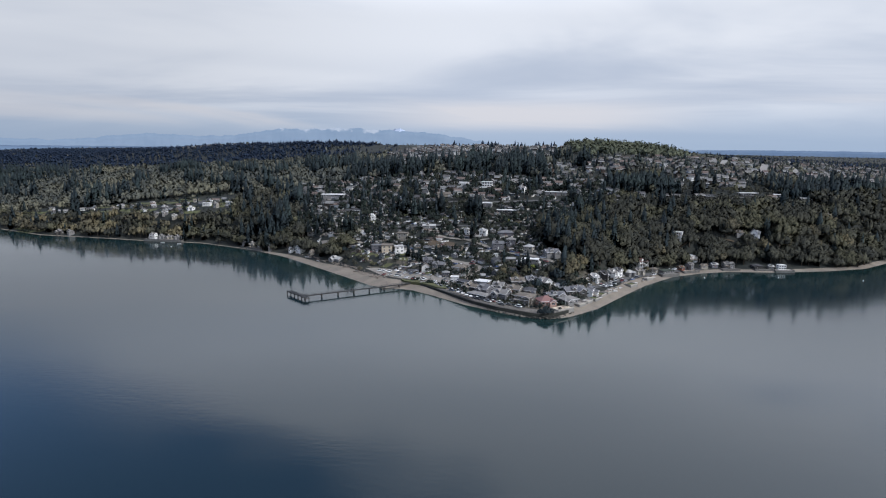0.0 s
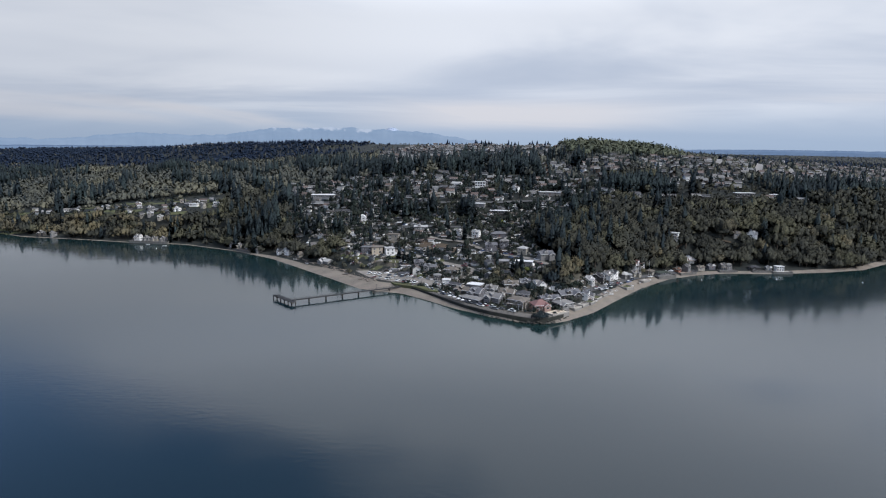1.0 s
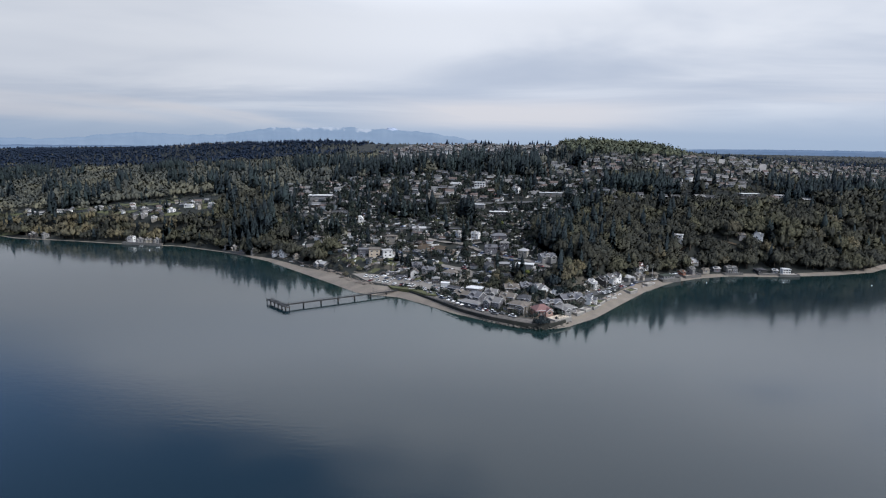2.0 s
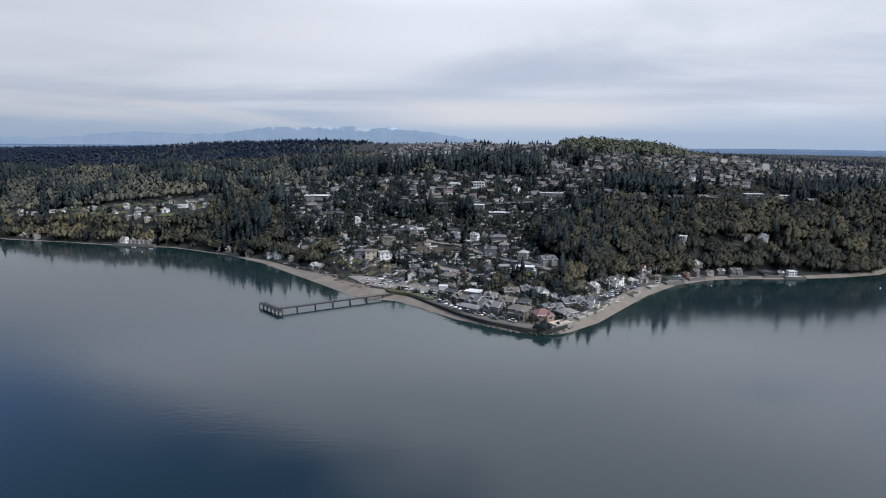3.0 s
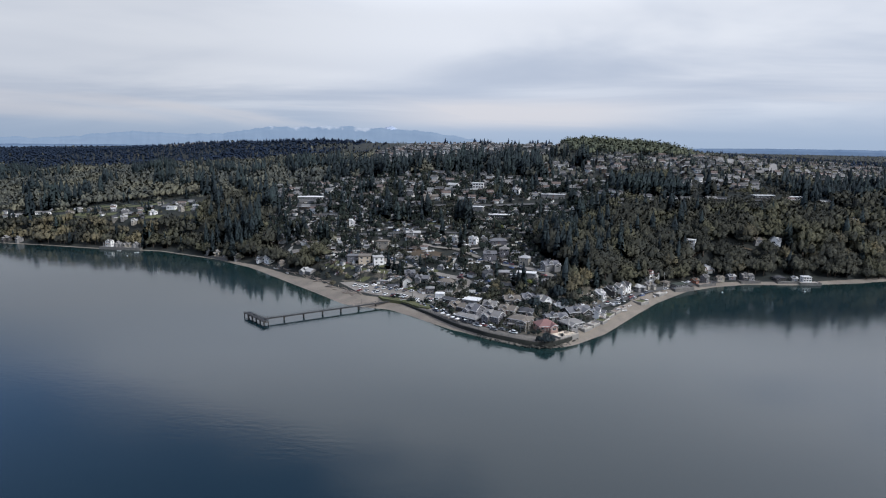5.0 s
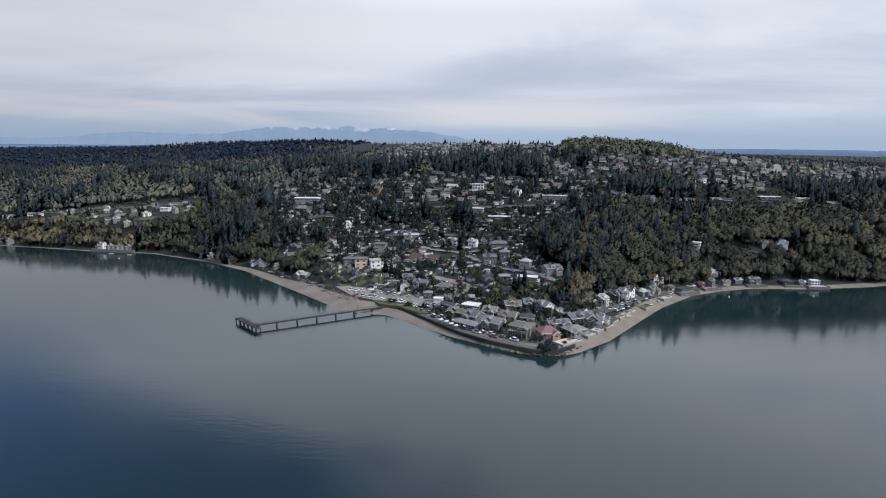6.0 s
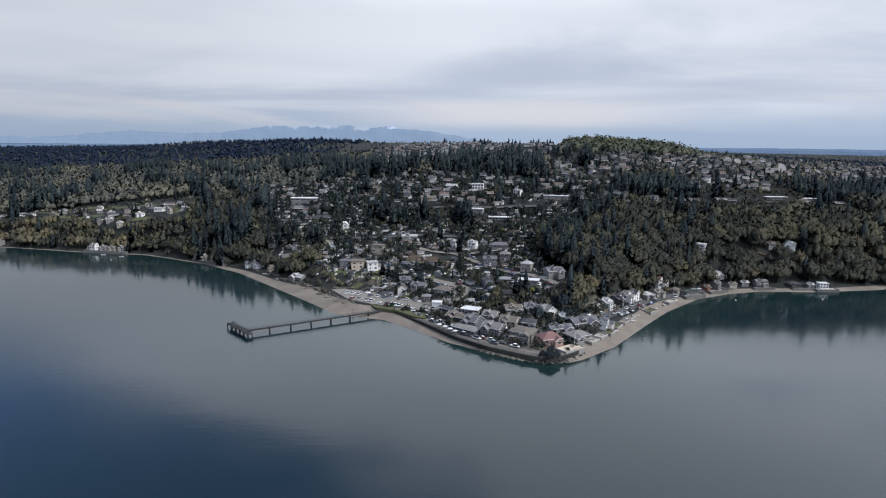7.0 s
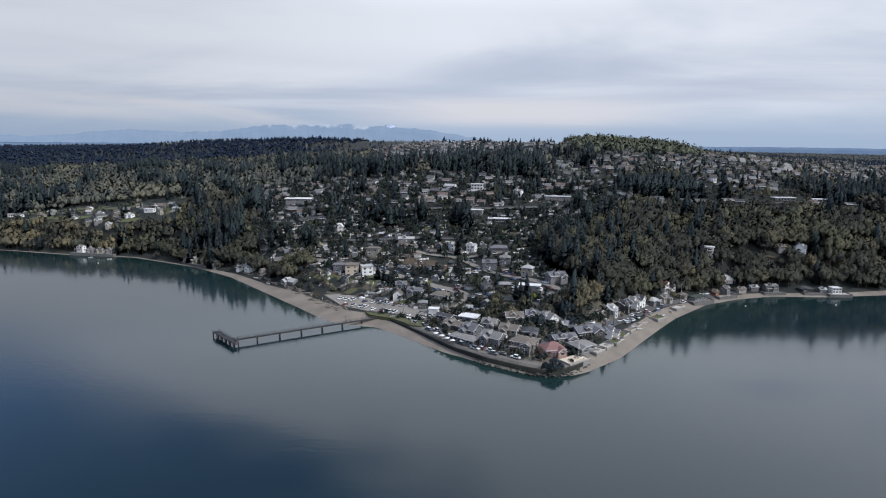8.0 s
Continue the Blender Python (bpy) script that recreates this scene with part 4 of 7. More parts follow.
place_house(183, 519, 26, 8, 6, 1, "gable", "rust", "brown", "rusty orange boat shed on the bulkhead", 2.6)
place_house(192, 522, 22, 7, 7, 2, "gable", "grey", "grey", "narrow grey two-storey waterfront cottage", 3.0)
place_house(206, 528, 20, 10, 7, 1, "gable", "beige", "brown", "beige waterfront cottage with a brown roof", 2.8)
place_house(218, 534, 12, 9, 7, 1, "gable", "blue", "light", "small blue cottage at the waterfront", 3.0)
place_house(231, 535, 6, 13, 8, 2, "gable", "grey", "grey", "grey two-storey waterfront house on a bulkhead", 2.2, deck=True, pitch=0.35)
place_house(258, 537, 4, 13, 8, 1, "hip", "dark", "black", "dark low boathouse at the waterline", 1.8)
place_house(270, 536, 4, 7, 6, 1, "gable", "grey", "light", "small grey hut at the waterline", 1.8)
place_house(278.5, 534, 2, 9.5, 7, 2, "flat", "white", "white", "white two-storey waterfront house on a concrete bulkhead", 1.6, big=True, chimney=False)
# on the bluff
place_house(189, 551, -28, 8.5, 6.5, 2, "flat", "white", "white", "white house with a flat roof in the wood", None, chimney=False, lift=2.2, deck=True)
place_house(266, 566, 70, 9, 8, 1, "gable", "white", "light", "pale A-frame house among the trees of the bluff", None, pitch=1.2)
place_house(252, 566, 10, 8, 7, 1, "gable", "grey", "brown", "grey cottage among trees on the bluff", None)
place_house(356, 603, -12, 14, 9, 2, "gable", "white", "light", "large pale house in the trees of the bluff", None)
place_house(344, 606, 20, 9, 8, 1, "gable", "beige", "light", "beige house in the trees of the bluff", None)
place_house(300, 660, 4, 20, 7, 1, "flat", "dark", "white", "long flat-roofed building at the edge of the wood", None, chimney=False, big=True)
place_house(338, 668, 0, 15, 7, 1, "flat", "grey", "white", "long low building with a bright roof", None, chimney=False, big=True)
# the slope above the car park
place_house(-72, 511, 20, 8, 8, 3, "flat", "white", "light", "white three-storey block with a sunlit side", 11.5, chimney=False)
place_house(-83, 513, 6, 9.5, 10, 3, "flat", "yellow", "brown", "pale yellow three-storey apartment block", 12.0, chimney=False, sides=1)
place_house(-93, 518, 6, 10, 8, 2, "flat", "blue", "slate", "blue-grey wing of an apartment block", 13.5, chimney=False)
place_house(-131, 518, -34, 14, 8, 1, "gable", "grey", "light", "low grey beach house with a pale roof", 3.4)
place_house(-162, 547, -40, 8, 7, 1, "gable", "beige", "brown", "small brown beach house", 3.2)
place_house(-178, 558, -38, 9, 8, 2, "gable", "white", "light", "white two-storey house at the end of the beach", 3.2)
place_house(-188, 564, -36, 8, 7, 1, "gable", "white", "grey", "white cottage at the end of the beach", 3.2)
place_house(-44, 489, 12, 9, 8, 1, "gable", "blue", "slate", "blue-roofed gabled house beside the street", None)
place_house(-33, 480, -14, 12, 8, 1, "gable", "grey", "slate", "house with a blue tarpaulin-coloured roof", None)
place_house(-15, 473, -22, 13, 9, 1, "hip", "beige", "brown", "wide beige house with a brown hipped roof", None)
place_house(-113, 607, -88, 6, 5.4, 1, "gable", "white", "white", "bright white house with a steep gable", None, pitch=1.1, lift=1.0)
place_house(-73, 549, -8, 10, 8, 2, "flat", "beige", "brown", "beige flat-roofed two-storey house", None)
place_house(-49, 567, 4, 15, 8, 1, "gable", "grey", "light", "long house with a pale grey roof", None, pitch=0.35)
place_house(5, 546, -20, 8, 7, 2, "gable", "white", "light", "white two-storey house beside a curved drive", None)
place_house(-10, 550, 14, 7, 6.5, 2, "gable", "white", "grey", "white house behind a tall conifer", None)
place_house(18, 515, 4, 12, 8, 2, "gable", "blue", "slate", "blue-grey two-storey house with a slate roof", None)
place_house(30, 522, -6, 9, 8, 2, "hip", "blue", "grey", "blue-grey house with a hipped roof", None)
place_house(26, 546, 3, 16, 9, 1, "hip", "blue", "slate", "wide house under a dark slate roof", None)
place_house(44, 492, -24, 9, 8, 2, "hip", "beige", "light", "white two-storey house with a pale hipped roof", None)
place_house(61, 477, 20, 13, 9, 1, "gable", "grey", "slate", "grey house with a slate roof below the wood", None, lift=1.2)
place_house(43, 467, -12, 15, 7, 1, "flat", "grey", "white", "long low house with a bright white roof", None, chimney=False)
place_house(30, 617, -4, 20, 8, 1, "flat", "dark", "white", "long dark house with a bright white flat roof", None, chimney=False, big=True)
place_house(8, 632, -14, 14, 7, 1, "flat", "grey", "white", "low grey house with a white roof", None, chimney=False)
place_house(-185, 722, 4, 28, 14, 1, "flat", "grey", "white", "long pale school building with a flat roof", None, chimney=False, big=True, lift=1.5)
place_house(10, 691, -4, 12, 8, 2, "flat", "white", "white", "white cube-shaped house on the upper slope", None, chimney=False, big=True)
place_house(-18, 706, -24, 14, 9, 1, "gable", "white", "light", "white house with a pale roof on the upper slope", None)
place_house(50, 666, -30, 9, 7, 2, "gable", "white", "grey", "white gabled house on the upper slope", None)
place_house(88, 664, -6, 24, 7, 1, "flat", "grey", "white", "row of low houses with bright roofs", None, chimney=False)
place_house(-40, 664, 0, 18, 8, 1, "gable", "beige", "brown", "long beige house on the upper slope", None)
place_house(74, 838, 4, 28, 12, 3, "flat", "grey", "grey", "grey three-storey apartment building among conifers", None, chimney=False, big=True)
# along the far cove
for _x, _y, _w, _f, _c, _r in ((-372, 629, 12, 2, "white", "grey"), (-361, 628, 10, 1, "grey", "grey"), (-351, 627, 11, 1, "beige", "grey"), (-341, 626, 9, 1, "grey", "grey"),
                               (-250, 596, 10, 1, "grey", "grey"), (-240, 591, 9, 1, "beige", "grey"), (-230, 586, 9, 1, "grey", "light"),
                               (-500, 650, 12, 1, "dark", "grey"), (-485, 648, 10, 1, "grey", "grey"), (-214, 575, 8, 1, "grey", "grey")):
    place_house(_x, _y, -12 if _x < -300 else -30, _w * 0.68, 5.6, _f, "gable", _c, _r, "waterside house at the foot of the wooded bluff", 2.6, deck=_f > 1)
for _x, _y, _w, _f, _c, _r in ((-557, 736, 13, 3, "white", "light"), (-575, 752, 12, 1, "grey", "light"), (-545, 756, 13, 1, "white", "grey"), (-460, 696, 17, 1, "beige", "brown"),
                               (-470, 722, 11, 1, "white", "light"), (-440, 716, 10, 1, "grey", "grey"), (-361, 658, 10, 1, "beige", "light"), (-376, 664, 12, 1, "grey", "light"),
                               (-349, 676, 13, 1, "white", "light"), (-336, 690, 16, 1, "white", "white"), (-322, 684, 10, 2, "beige", "grey"), (-390, 690, 11, 1, "white", "grey"),
                               (-312, 700, 14, 1, "white", "light"), (-410, 700, 9, 1, "grey", "light"), (-283, 784, 14, 1, "white", "light"), (-300, 735, 15, 1, "grey", "light"),
                               (-600, 770, 12, 1, "white", "grey"), (-520, 740, 9, 1, "white", "grey"), (-428, 728, 10, 1, "white", "grey"), (-365, 720, 12, 1, "beige", "brown")):
    place_house(_x, _y, random.uniform(-25, 25), _w * 0.62, 5.2, min(_f, 2) if _x > -500 else 1, "gable" if _r != "white" else "flat", _c, _r, "pale house on the meadow above the cove", None, fine=False)

LANDMARKS = list(BUILT)

# the rest of the village: a dozen plans, repeated with their own paint
PLANS = []
for _k, (_w, _d, _f, _r, _p, _o) in enumerate(((11, 8, 1, "gable", 0.5, 0), (10, 9, 2, "gable", 0.55, 1), (13, 9, 1, "hip", 0.42, 0), (9, 8, 2, "hip", 0.45, 1), (14, 8, 1, "gable", 0.4, 2),
                                               (8, 10, 2, "gable", 0.8, 0), (12, 10, 2, "gable", 0.45, 2), (15, 9, 1, "hip", 0.38, 1), (10, 7, 1, "flat", 0.3, 0), (9, 9, 1, "gable", 0.9, 1))):
    PLANS.append(house(_w, _d, _f, _r, label=("low" if _f == 1 else "two-storey") + " weathered house with a " + ("shingled gable roof" if _r == "gable" else "hipped shingle roof" if _r == "hip" else "flat roof"),
                       pitch=_p, fine=False, porch=_o == 1, deck=_o == 2, dormer=_k in (1, 6), wing=(0, 1, -1, 0, 1, 0, -1, 1, 0, 0)[_k], garage=(1, 0, 0, -1, 0, 0, 1, 0, -1, 0)[_k]))
TOWN = np.array([(-88, 492), (-150, 560), (-205, 600), (-215, 700), (-262, 800), (-110, 830), (83, 745), (190, 700), (150, 640), (105, 590), (60, 556), (58, 500), (70, 470), (66, 440), (48, 425), (-5, 445)], float)


def within(poly, x, y):
    odd, n = False, len(poly)
    for i in range(n):
        (ax, ay), (bx, by) = poly[i], poly[(i + 1) % n]
        if (ay > y) != (by > y) and x < ax + (y - ay) / (by - ay) * (bx - ax):
            odd = not odd
    return odd


def on_road(x, y, gap):
    return any(np.min(np.hypot(q[:, 0] - x, q[:, 1] - y)) < w / 2 + gap for q, w in ROADS)


def clear(x, y, r):
    return all((x - a) ** 2 + (y - b) ** 2 > (r + c) ** 2 for a, b, c in BUILT)


YARDS = [(-100, 494), (-60, 503), (-30, 497), (0, 480), (30, 466), (62, 458), (95, 466), (134, 494), (128, 478), (108, 455), (88, 430), (74, 404), (57, 382), (40, 372), (12, 388), (-5, 404), (-25, 430), (-60, 453), (-92, 480)]
_gx, _gy = np.meshgrid(np.arange(-105, 140, 2.5), np.arange(368, 510, 2.5))
_in = np.array([within(YARDS, a, b) for a, b in zip(_gx.ravel(), _gy.ravel())]).reshape(_gx.shape)
_k = np.arange(_gx.size).reshape(_gx.shape)
_q = _in[:-1, :-1] & _in[1:, :-1] & _in[:-1, 1:] & _in[1:, 1:]
_c = [v[_q] for v in (_k[:-1, :-1], _k[:-1, 1:], _k[1:, 1:], _k[1:, :-1])]
tagged(array_mesh("yards", np.column_stack([_gx.ravel(), _gy.ravel(), ground_z(_gx, _gy).ravel() + 0.10]), np.vstack([np.column_stack(_c[:3]), np.column_stack([_c[0], _c[2], _c[3]])]), [M["yard"]], smooth=True),
       "gravel, worn grass and bare soil between the shore houses", "ground", kind="structure")
BUILT += [(-78, 500, 9), (-63, 498, 8), (-95, 505, 8), (-113, 597, 5), (-40, 532, 10), (-28, 527, 10), (-18, 519, 7)]
_rng = random.Random(11)
_done = 0
UPPER_ROWS = []
for _row in range(31):
    _y0 = 452 + _row * 12.5
    _x0 = -290.0
    while _x0 < 200:
        _x0 += _rng.uniform(9.5, 13.0)
        _x, _y = _x0, _y0 + _rng.uniform(-3.5, 3.5) + 0.06 * _x0
        if not within(TOWN, _x, _y) or on_road(_x, _y, 5.5) or not clear(_x, _y, 3.4) or _rng.random() < 0.10:
            continue
        if _y > 640 and _rng.random() < 0.35:
            continue
        if _y > 640 or _done > 235:
            UPPER_ROWS.append((_x, _y, _rng.uniform(5.5, 9.5), _rng.uniform(4.8, 6.5), _rng.choice((2.8, 3.0, 5.0)), _rng.uniform(1.4, 2.4), _rng.uniform(-0.4, 0.4) + _rng.choice((0, 1.57))))
            BUILT.append((_x, _y, 4.6))
            continue
        _plan = PLANS[_rng.randrange(len(PLANS))]
        _k2 = _rng.uniform(0.54, 0.74)
        _m = pose(_x, _y, float(ground_z(_x, _y)) + 0.1, 0, 0, _rng.choice((0, 0, 90, 180, -90)) + _rng.uniform(-18, 18))
        if _done < len(PLANS):
            PLANS[_done].matrix_basis = _m @ Matrix.Diagonal((_k2, _k2, _k2, 1))
        else:
            copy_thing(_plan, _m @ Matrix.Diagonal((_k2, _k2, _k2, 1)))
        _done += 1
        BUILT.append((_x, _y, 4.6))
print("village houses", _done)


def far_houses(name, spots, label):
    """Houses too far to part: walls and roofs in one mesh."""
    V, T, I = [], [], []
    for x, y, w, d, h, rise, a in spots:
        z = float(ground_z(x, y))
        c, s = math.cos(a), math.sin(a)
        pts = [(sx * w / 2, sy * d / 2, zz) for zz in (-2, h) for sx, sy in ((-1, -1), (1, -1), (1, 1), (-1, 1))] + [(-w / 2, 0, h + rise), (w / 2, 0, h + rise)]
        o = 0.6
        pts += [(sx * (w / 2 + o), sy * (d / 2 + o), h - 0.25) for sx, sy in ((-1, -1), (1, -1), (1, 1), (-1, 1))] + [(-w / 2 - o, 0, h + rise + 0.3), (w / 2 + o, 0, h + rise + 0.3)]
        pts += [(u * w / 2, -d / 2 - 0.06, zz) for k in (-0.55, 0.1, 0.65) for u, zz in ((k - 0.12, 1.0), (k + 0.12, 1.0), (k + 0.12, 2.4), (k - 0.12, 2.4))]
        b = len(V)
        V += [(x + px * c - py * s, y + px * s + py * c, z + pz) for px, py, pz in pts]
        wall = [(0, 1, 5), (0, 5, 4), (1, 2, 6), (1, 6, 5), (2, 3, 7), (2, 7, 6), (3, 0, 4), (3, 4, 7), (4, 7, 8), (5, 9, 6)]
        roof = [(10, 11, 15), (10, 15, 14), (12, 13, 14), (12, 14, 15)]
        V += [(x + px * c - py * s, y + px * s + py * c, z + pz) for sy in (-1, 1) for px, py, pz in ((-w / 2 - o, sy * (d / 2 + o + 0.04), h - 0.5), (w / 2 + o, sy * (d / 2 + o + 0.04), h - 0.5), (w / 2 + o, sy * (d / 2 + o + 0.04), h - 0.12), (-w / 2 - o, sy * (d / 2 + o + 0.04), h - 0.12))]
        boards = [t for k in (28, 32) for t in ((k, k + 1, k + 2), (k, k + 2, k + 3))]
        panes = [t for k in (16, 20, 24) for t in ((k, k + 1, k + 2), (k, k + 2, k + 3))]
        for tri, m in [(t, 0) for t in wall] + [(t, 1) for t in roof] + [(t, 2) for t in panes] + [(t, 3) for t in boards]:
            T.append([b + v for v in tri])
            I.append(m)
    return tagged(array_mesh(name, V, T, [M["siding_far"], M["shingle_far"], M["glass"], M["trim"]], I), label, "houses", kind="stuff")


_ur = random.Random(17)
YARD = []
while len(YARD) < 380:
    _x, _y = _ur.uniform(-220, 170), _ur.uniform(445, 800)
    if within(TOWN, _x, _y) and not on_road(_x, _y, 1.0) and all((_x - a) ** 2 + (_y - b) ** 2 > 42 for a, b, c in BUILT):
        YARD.append((_x, _y, _ur.uniform(2.5, 6), _ur.uniform(2.5, 4), _ur.uniform(1.6, 2.4), _ur.uniform(0.3, 1.0), _ur.uniform(0, 6.28)))
while len(YARD) < 470:
    _x, _y = _ur.uniform(-60, 130), _ur.uniform(378, 500)
    if within(YARDS, _x, _y) and not on_road(_x, _y, 0.5) and not within(LOT, _x, _y) and all((_x - a) ** 2 + (_y - b) ** 2 > (0.7 * c) ** 2 for a, b, c in BUILT):
        YARD.append((_x, _y, _ur.uniform(1.2, 3.5), _ur.uniform(1.0, 2.4), _ur.uniform(0.7, 2.0), _ur.uniform(0.1, 0.6), _ur.uniform(0, 6.28)))
far_houses("garden_sheds", YARD, "sheds, garages and hutches crowded between the houses")


def driveways(name, spots, mat, label, category="paving"):
    """Strips of paving or grass between the houses, laid on the slope."""
    V, T = [], []
    for x, y, long_, wide, a in spots:
        c, s = math.cos(a), math.sin(a)
        b, n = len(V), 4
        for i in range(n + 1):
            for k in (-0.5, 0.5):
                px, py = x + c * long_ * (i / n - 0.5) - s * wide * k, y + s * long_ * (i / n - 0.5) + c * wide * k
                V.append((px, py, float(ground_z(px, py)) + 0.22))
        for i in range(n):
            q = b + 2 * i
            T += [(q, q + 2, q + 3), (q, q + 3, q + 1)]
    return tagged(array_mesh(name, V, T, [mat]), label, category, kind="stuff")


def street_cars(spots):
    """Cars too far off to part: body, windows and roof in one mesh."""
    V, T, I = [], [], []
    for x, y, a, long_, tall in spots:
        z, c, s = float(ground_z(x, y)) + 0.3, math.cos(a), math.sin(a)
        for x0, x1, x2, x3, w0, w1, z0, z1, m in ((-0.5, 0.5, -0.49, 0.48, 0.9, 0.86, 0.0, 0.65, 0), (-0.36, 0.26, -0.28, 0.14, 0.82, 0.68, 0.65, tall - 0.4, 1), (-0.28, 0.14, -0.27, 0.13, 0.69, 0.66, tall - 0.4, tall - 0.34, 0)):
            b = len(V)
            for px, py, pz in [(x0, -w0, z0), (x1, -w0, z0), (x1, w0, z0), (x0, w0, z0), (x2, -w1, z1), (x3, -w1, z1), (x3, w1, z1), (x2, w1, z1)]:
                V.append((x + px * long_ * c - py * s, y + px * long_ * s + py * c, z + pz))
            for tri in ((0, 1, 5), (0, 5, 4), (1, 2, 6), (1, 6, 5), (2, 3, 7), (2, 7, 6), (3, 0, 4), (3, 4, 7), (4, 5, 6), (4, 6, 7)):
                T.append([b + v for v in tri])
                I.append(m)
    return tagged(array_mesh("street_cars", V, T, [M["paint_far"], M["glass"]], I), "parked cars along the streets of the slope", "cars", kind="stuff")


_homes = [(a, b) for a, b, c in BUILT if within(TOWN, a, b)]
_drives, _parked = [], []
for _x, _y in _homes:
    _a = _ur.choice((0.2, 1.4, 1.7, -0.3))
    _px, _py = _x + _ur.choice((-1, 1)) * 6.8, _y - _ur.uniform(1, 5)
    if _ur.random() < 0.6:
        _drives.append((_px, _py, _ur.uniform(5, 10), _ur.uniform(2.5, 4), _a))
    if _ur.random() < 0.8:
        _parked.append((_px, _py, _a + _ur.uniform(-0.1, 0.1), _ur.uniform(4.2, 5.2), _ur.uniform(1.45, 1.85)))
driveways("driveways", _drives, M["patio"], "pale concrete driveways and patios between the houses")
_lawns = [(_x + _ur.uniform(-7, 7), _y + _ur.uniform(-6, 6), _ur.uniform(6, 13), _ur.uniform(4, 8), _ur.uniform(-0.3, 0.3)) for _x, _y in _homes if _ur.random() < 0.38]
driveways("garden_lawns", _lawns, M["lawn"], "small green lawns between the houses", "lawn")
driveways("slope_grass", [(-88, 499, 30, 11, -0.5), (-66, 496, 16, 8, -0.3), (-104, 512, 18, 8, -0.7)], M["lawn"], "rough green grass on the bank below the apartment block", "grass")
driveways("bare_slope", [(-36, 530, 26, 15, -0.5), (-20, 520, 16, 9, -0.6), (-52, 540, 14, 8, -0.3)], M["earth"], "bare brown earth bank on the slope", "ground")
for _q, _w in ROADS[:4]:
    for _k in range(2, len(_q) - 1, 2):
        if _ur.random() < 0.55:
            _t = math.atan2(_q[_k + 1][1] - _q[_k][1], _q[_k + 1][0] - _q[_k][0])
            _side = _ur.choice((-1, 1)) * (_w / 2 + 0.6)
            _parked.append((_q[_k][0] - math.sin(_t) * _side, _q[_k][1] + math.cos(_t) * _side, _t, _ur.uniform(4.2, 5.0), _ur.uniform(1.45, 1.8)))
street_cars(_parked)
driveways("meadow_grass", [(_ur.uniform(-620, -300), _ur.uniform(662, 760), _ur.uniform(18, 40), _ur.uniform(8, 16), _ur.uniform(-0.4, 0.2)) for _ in range(46)], M["lawn"], "green and straw-coloured grass on the meadow above the cove", "grass")


def fences(spots):
    """Garden fences that follow the slope: x, y, length, bearing, height."""
    V, T = [], []
    for x, y, long_, a, high in spots:
        c, s = math.cos(a), math.sin(a)
        n = 4
        for i in range(n):
            b = len(V)
            for u in (i / n - 0.5, (i + 0.97) / n - 0.5):
                px, py = x + c * u * long_, y + s * u * long_
                z = float(ground_z(px, py))
                for k, dz in ((-0.05, -0.3), (0.05, -0.3), (0.05, high), (-0.05, high)):
                    V.append((px - s * k, py + c * k, z + dz))
            T += [(b + p, b + q, b + r) for p, q, r in ((0, 1, 2), (0, 2, 3), (4, 6, 5), (4, 7, 6), (3, 2, 6), (3, 6, 7), (0, 3, 7), (0, 7, 4), (1, 5, 6), (1, 6, 2))]
    return tagged(array_mesh("garden_fences", V, T, [M["fence"]]), "weathered board fences between the gardens", "fence", kind="stuff")


_rows = []
for _x, _y in _homes:
    for _ in range(3):
        _px, _py, _a = _x + _ur.uniform(-8, 8), _y + _ur.uniform(-7, 3), _ur.choice((0.05, 0.05, 1.6)) + _ur.uniform(-0.15, 0.15)
        if not on_road(_px, _py, 2) and not within([(x, y) for x, y in LOT], _px, _py):
            _rows.append((_px, _py, _ur.uniform(5, 12), _a, _ur.uniform(0.9, 1.7)))
fences(_rows)


def house_field(poly, dx, dy, slant, seed, keep=0.9):
    r = random.Random(seed)
    p = np.array(poly, float)
    out, y = [], p[:, 1].min()
    while y < p[:, 1].max():
        x = p[:, 0].min() + r.uniform(0, dx)
        while x < p[:, 0].max():
            px, py = x + r.uniform(-4, 4), y + r.uniform(-6, 6) + slant * x + 5 * math.sin(x * 0.045 + seed)
            if within(p, px, py) and r.random() < keep and not on_road(px, py, 6) and clear(px, py, 5.5):
                out.append((px, py, r.uniform(6, 9.5), r.uniform(5, 7), r.choice((2.8, 3.0, 5.0)), r.uniform(1.6, 2.6), r.uniform(-0.25, 0.25) + r.choice((0, 1.57, 0)) + slant))
                BUILT.append((px, py, 5.5))
            x += dx * r.uniform(0.85, 1.2)
        y += dy
    return out


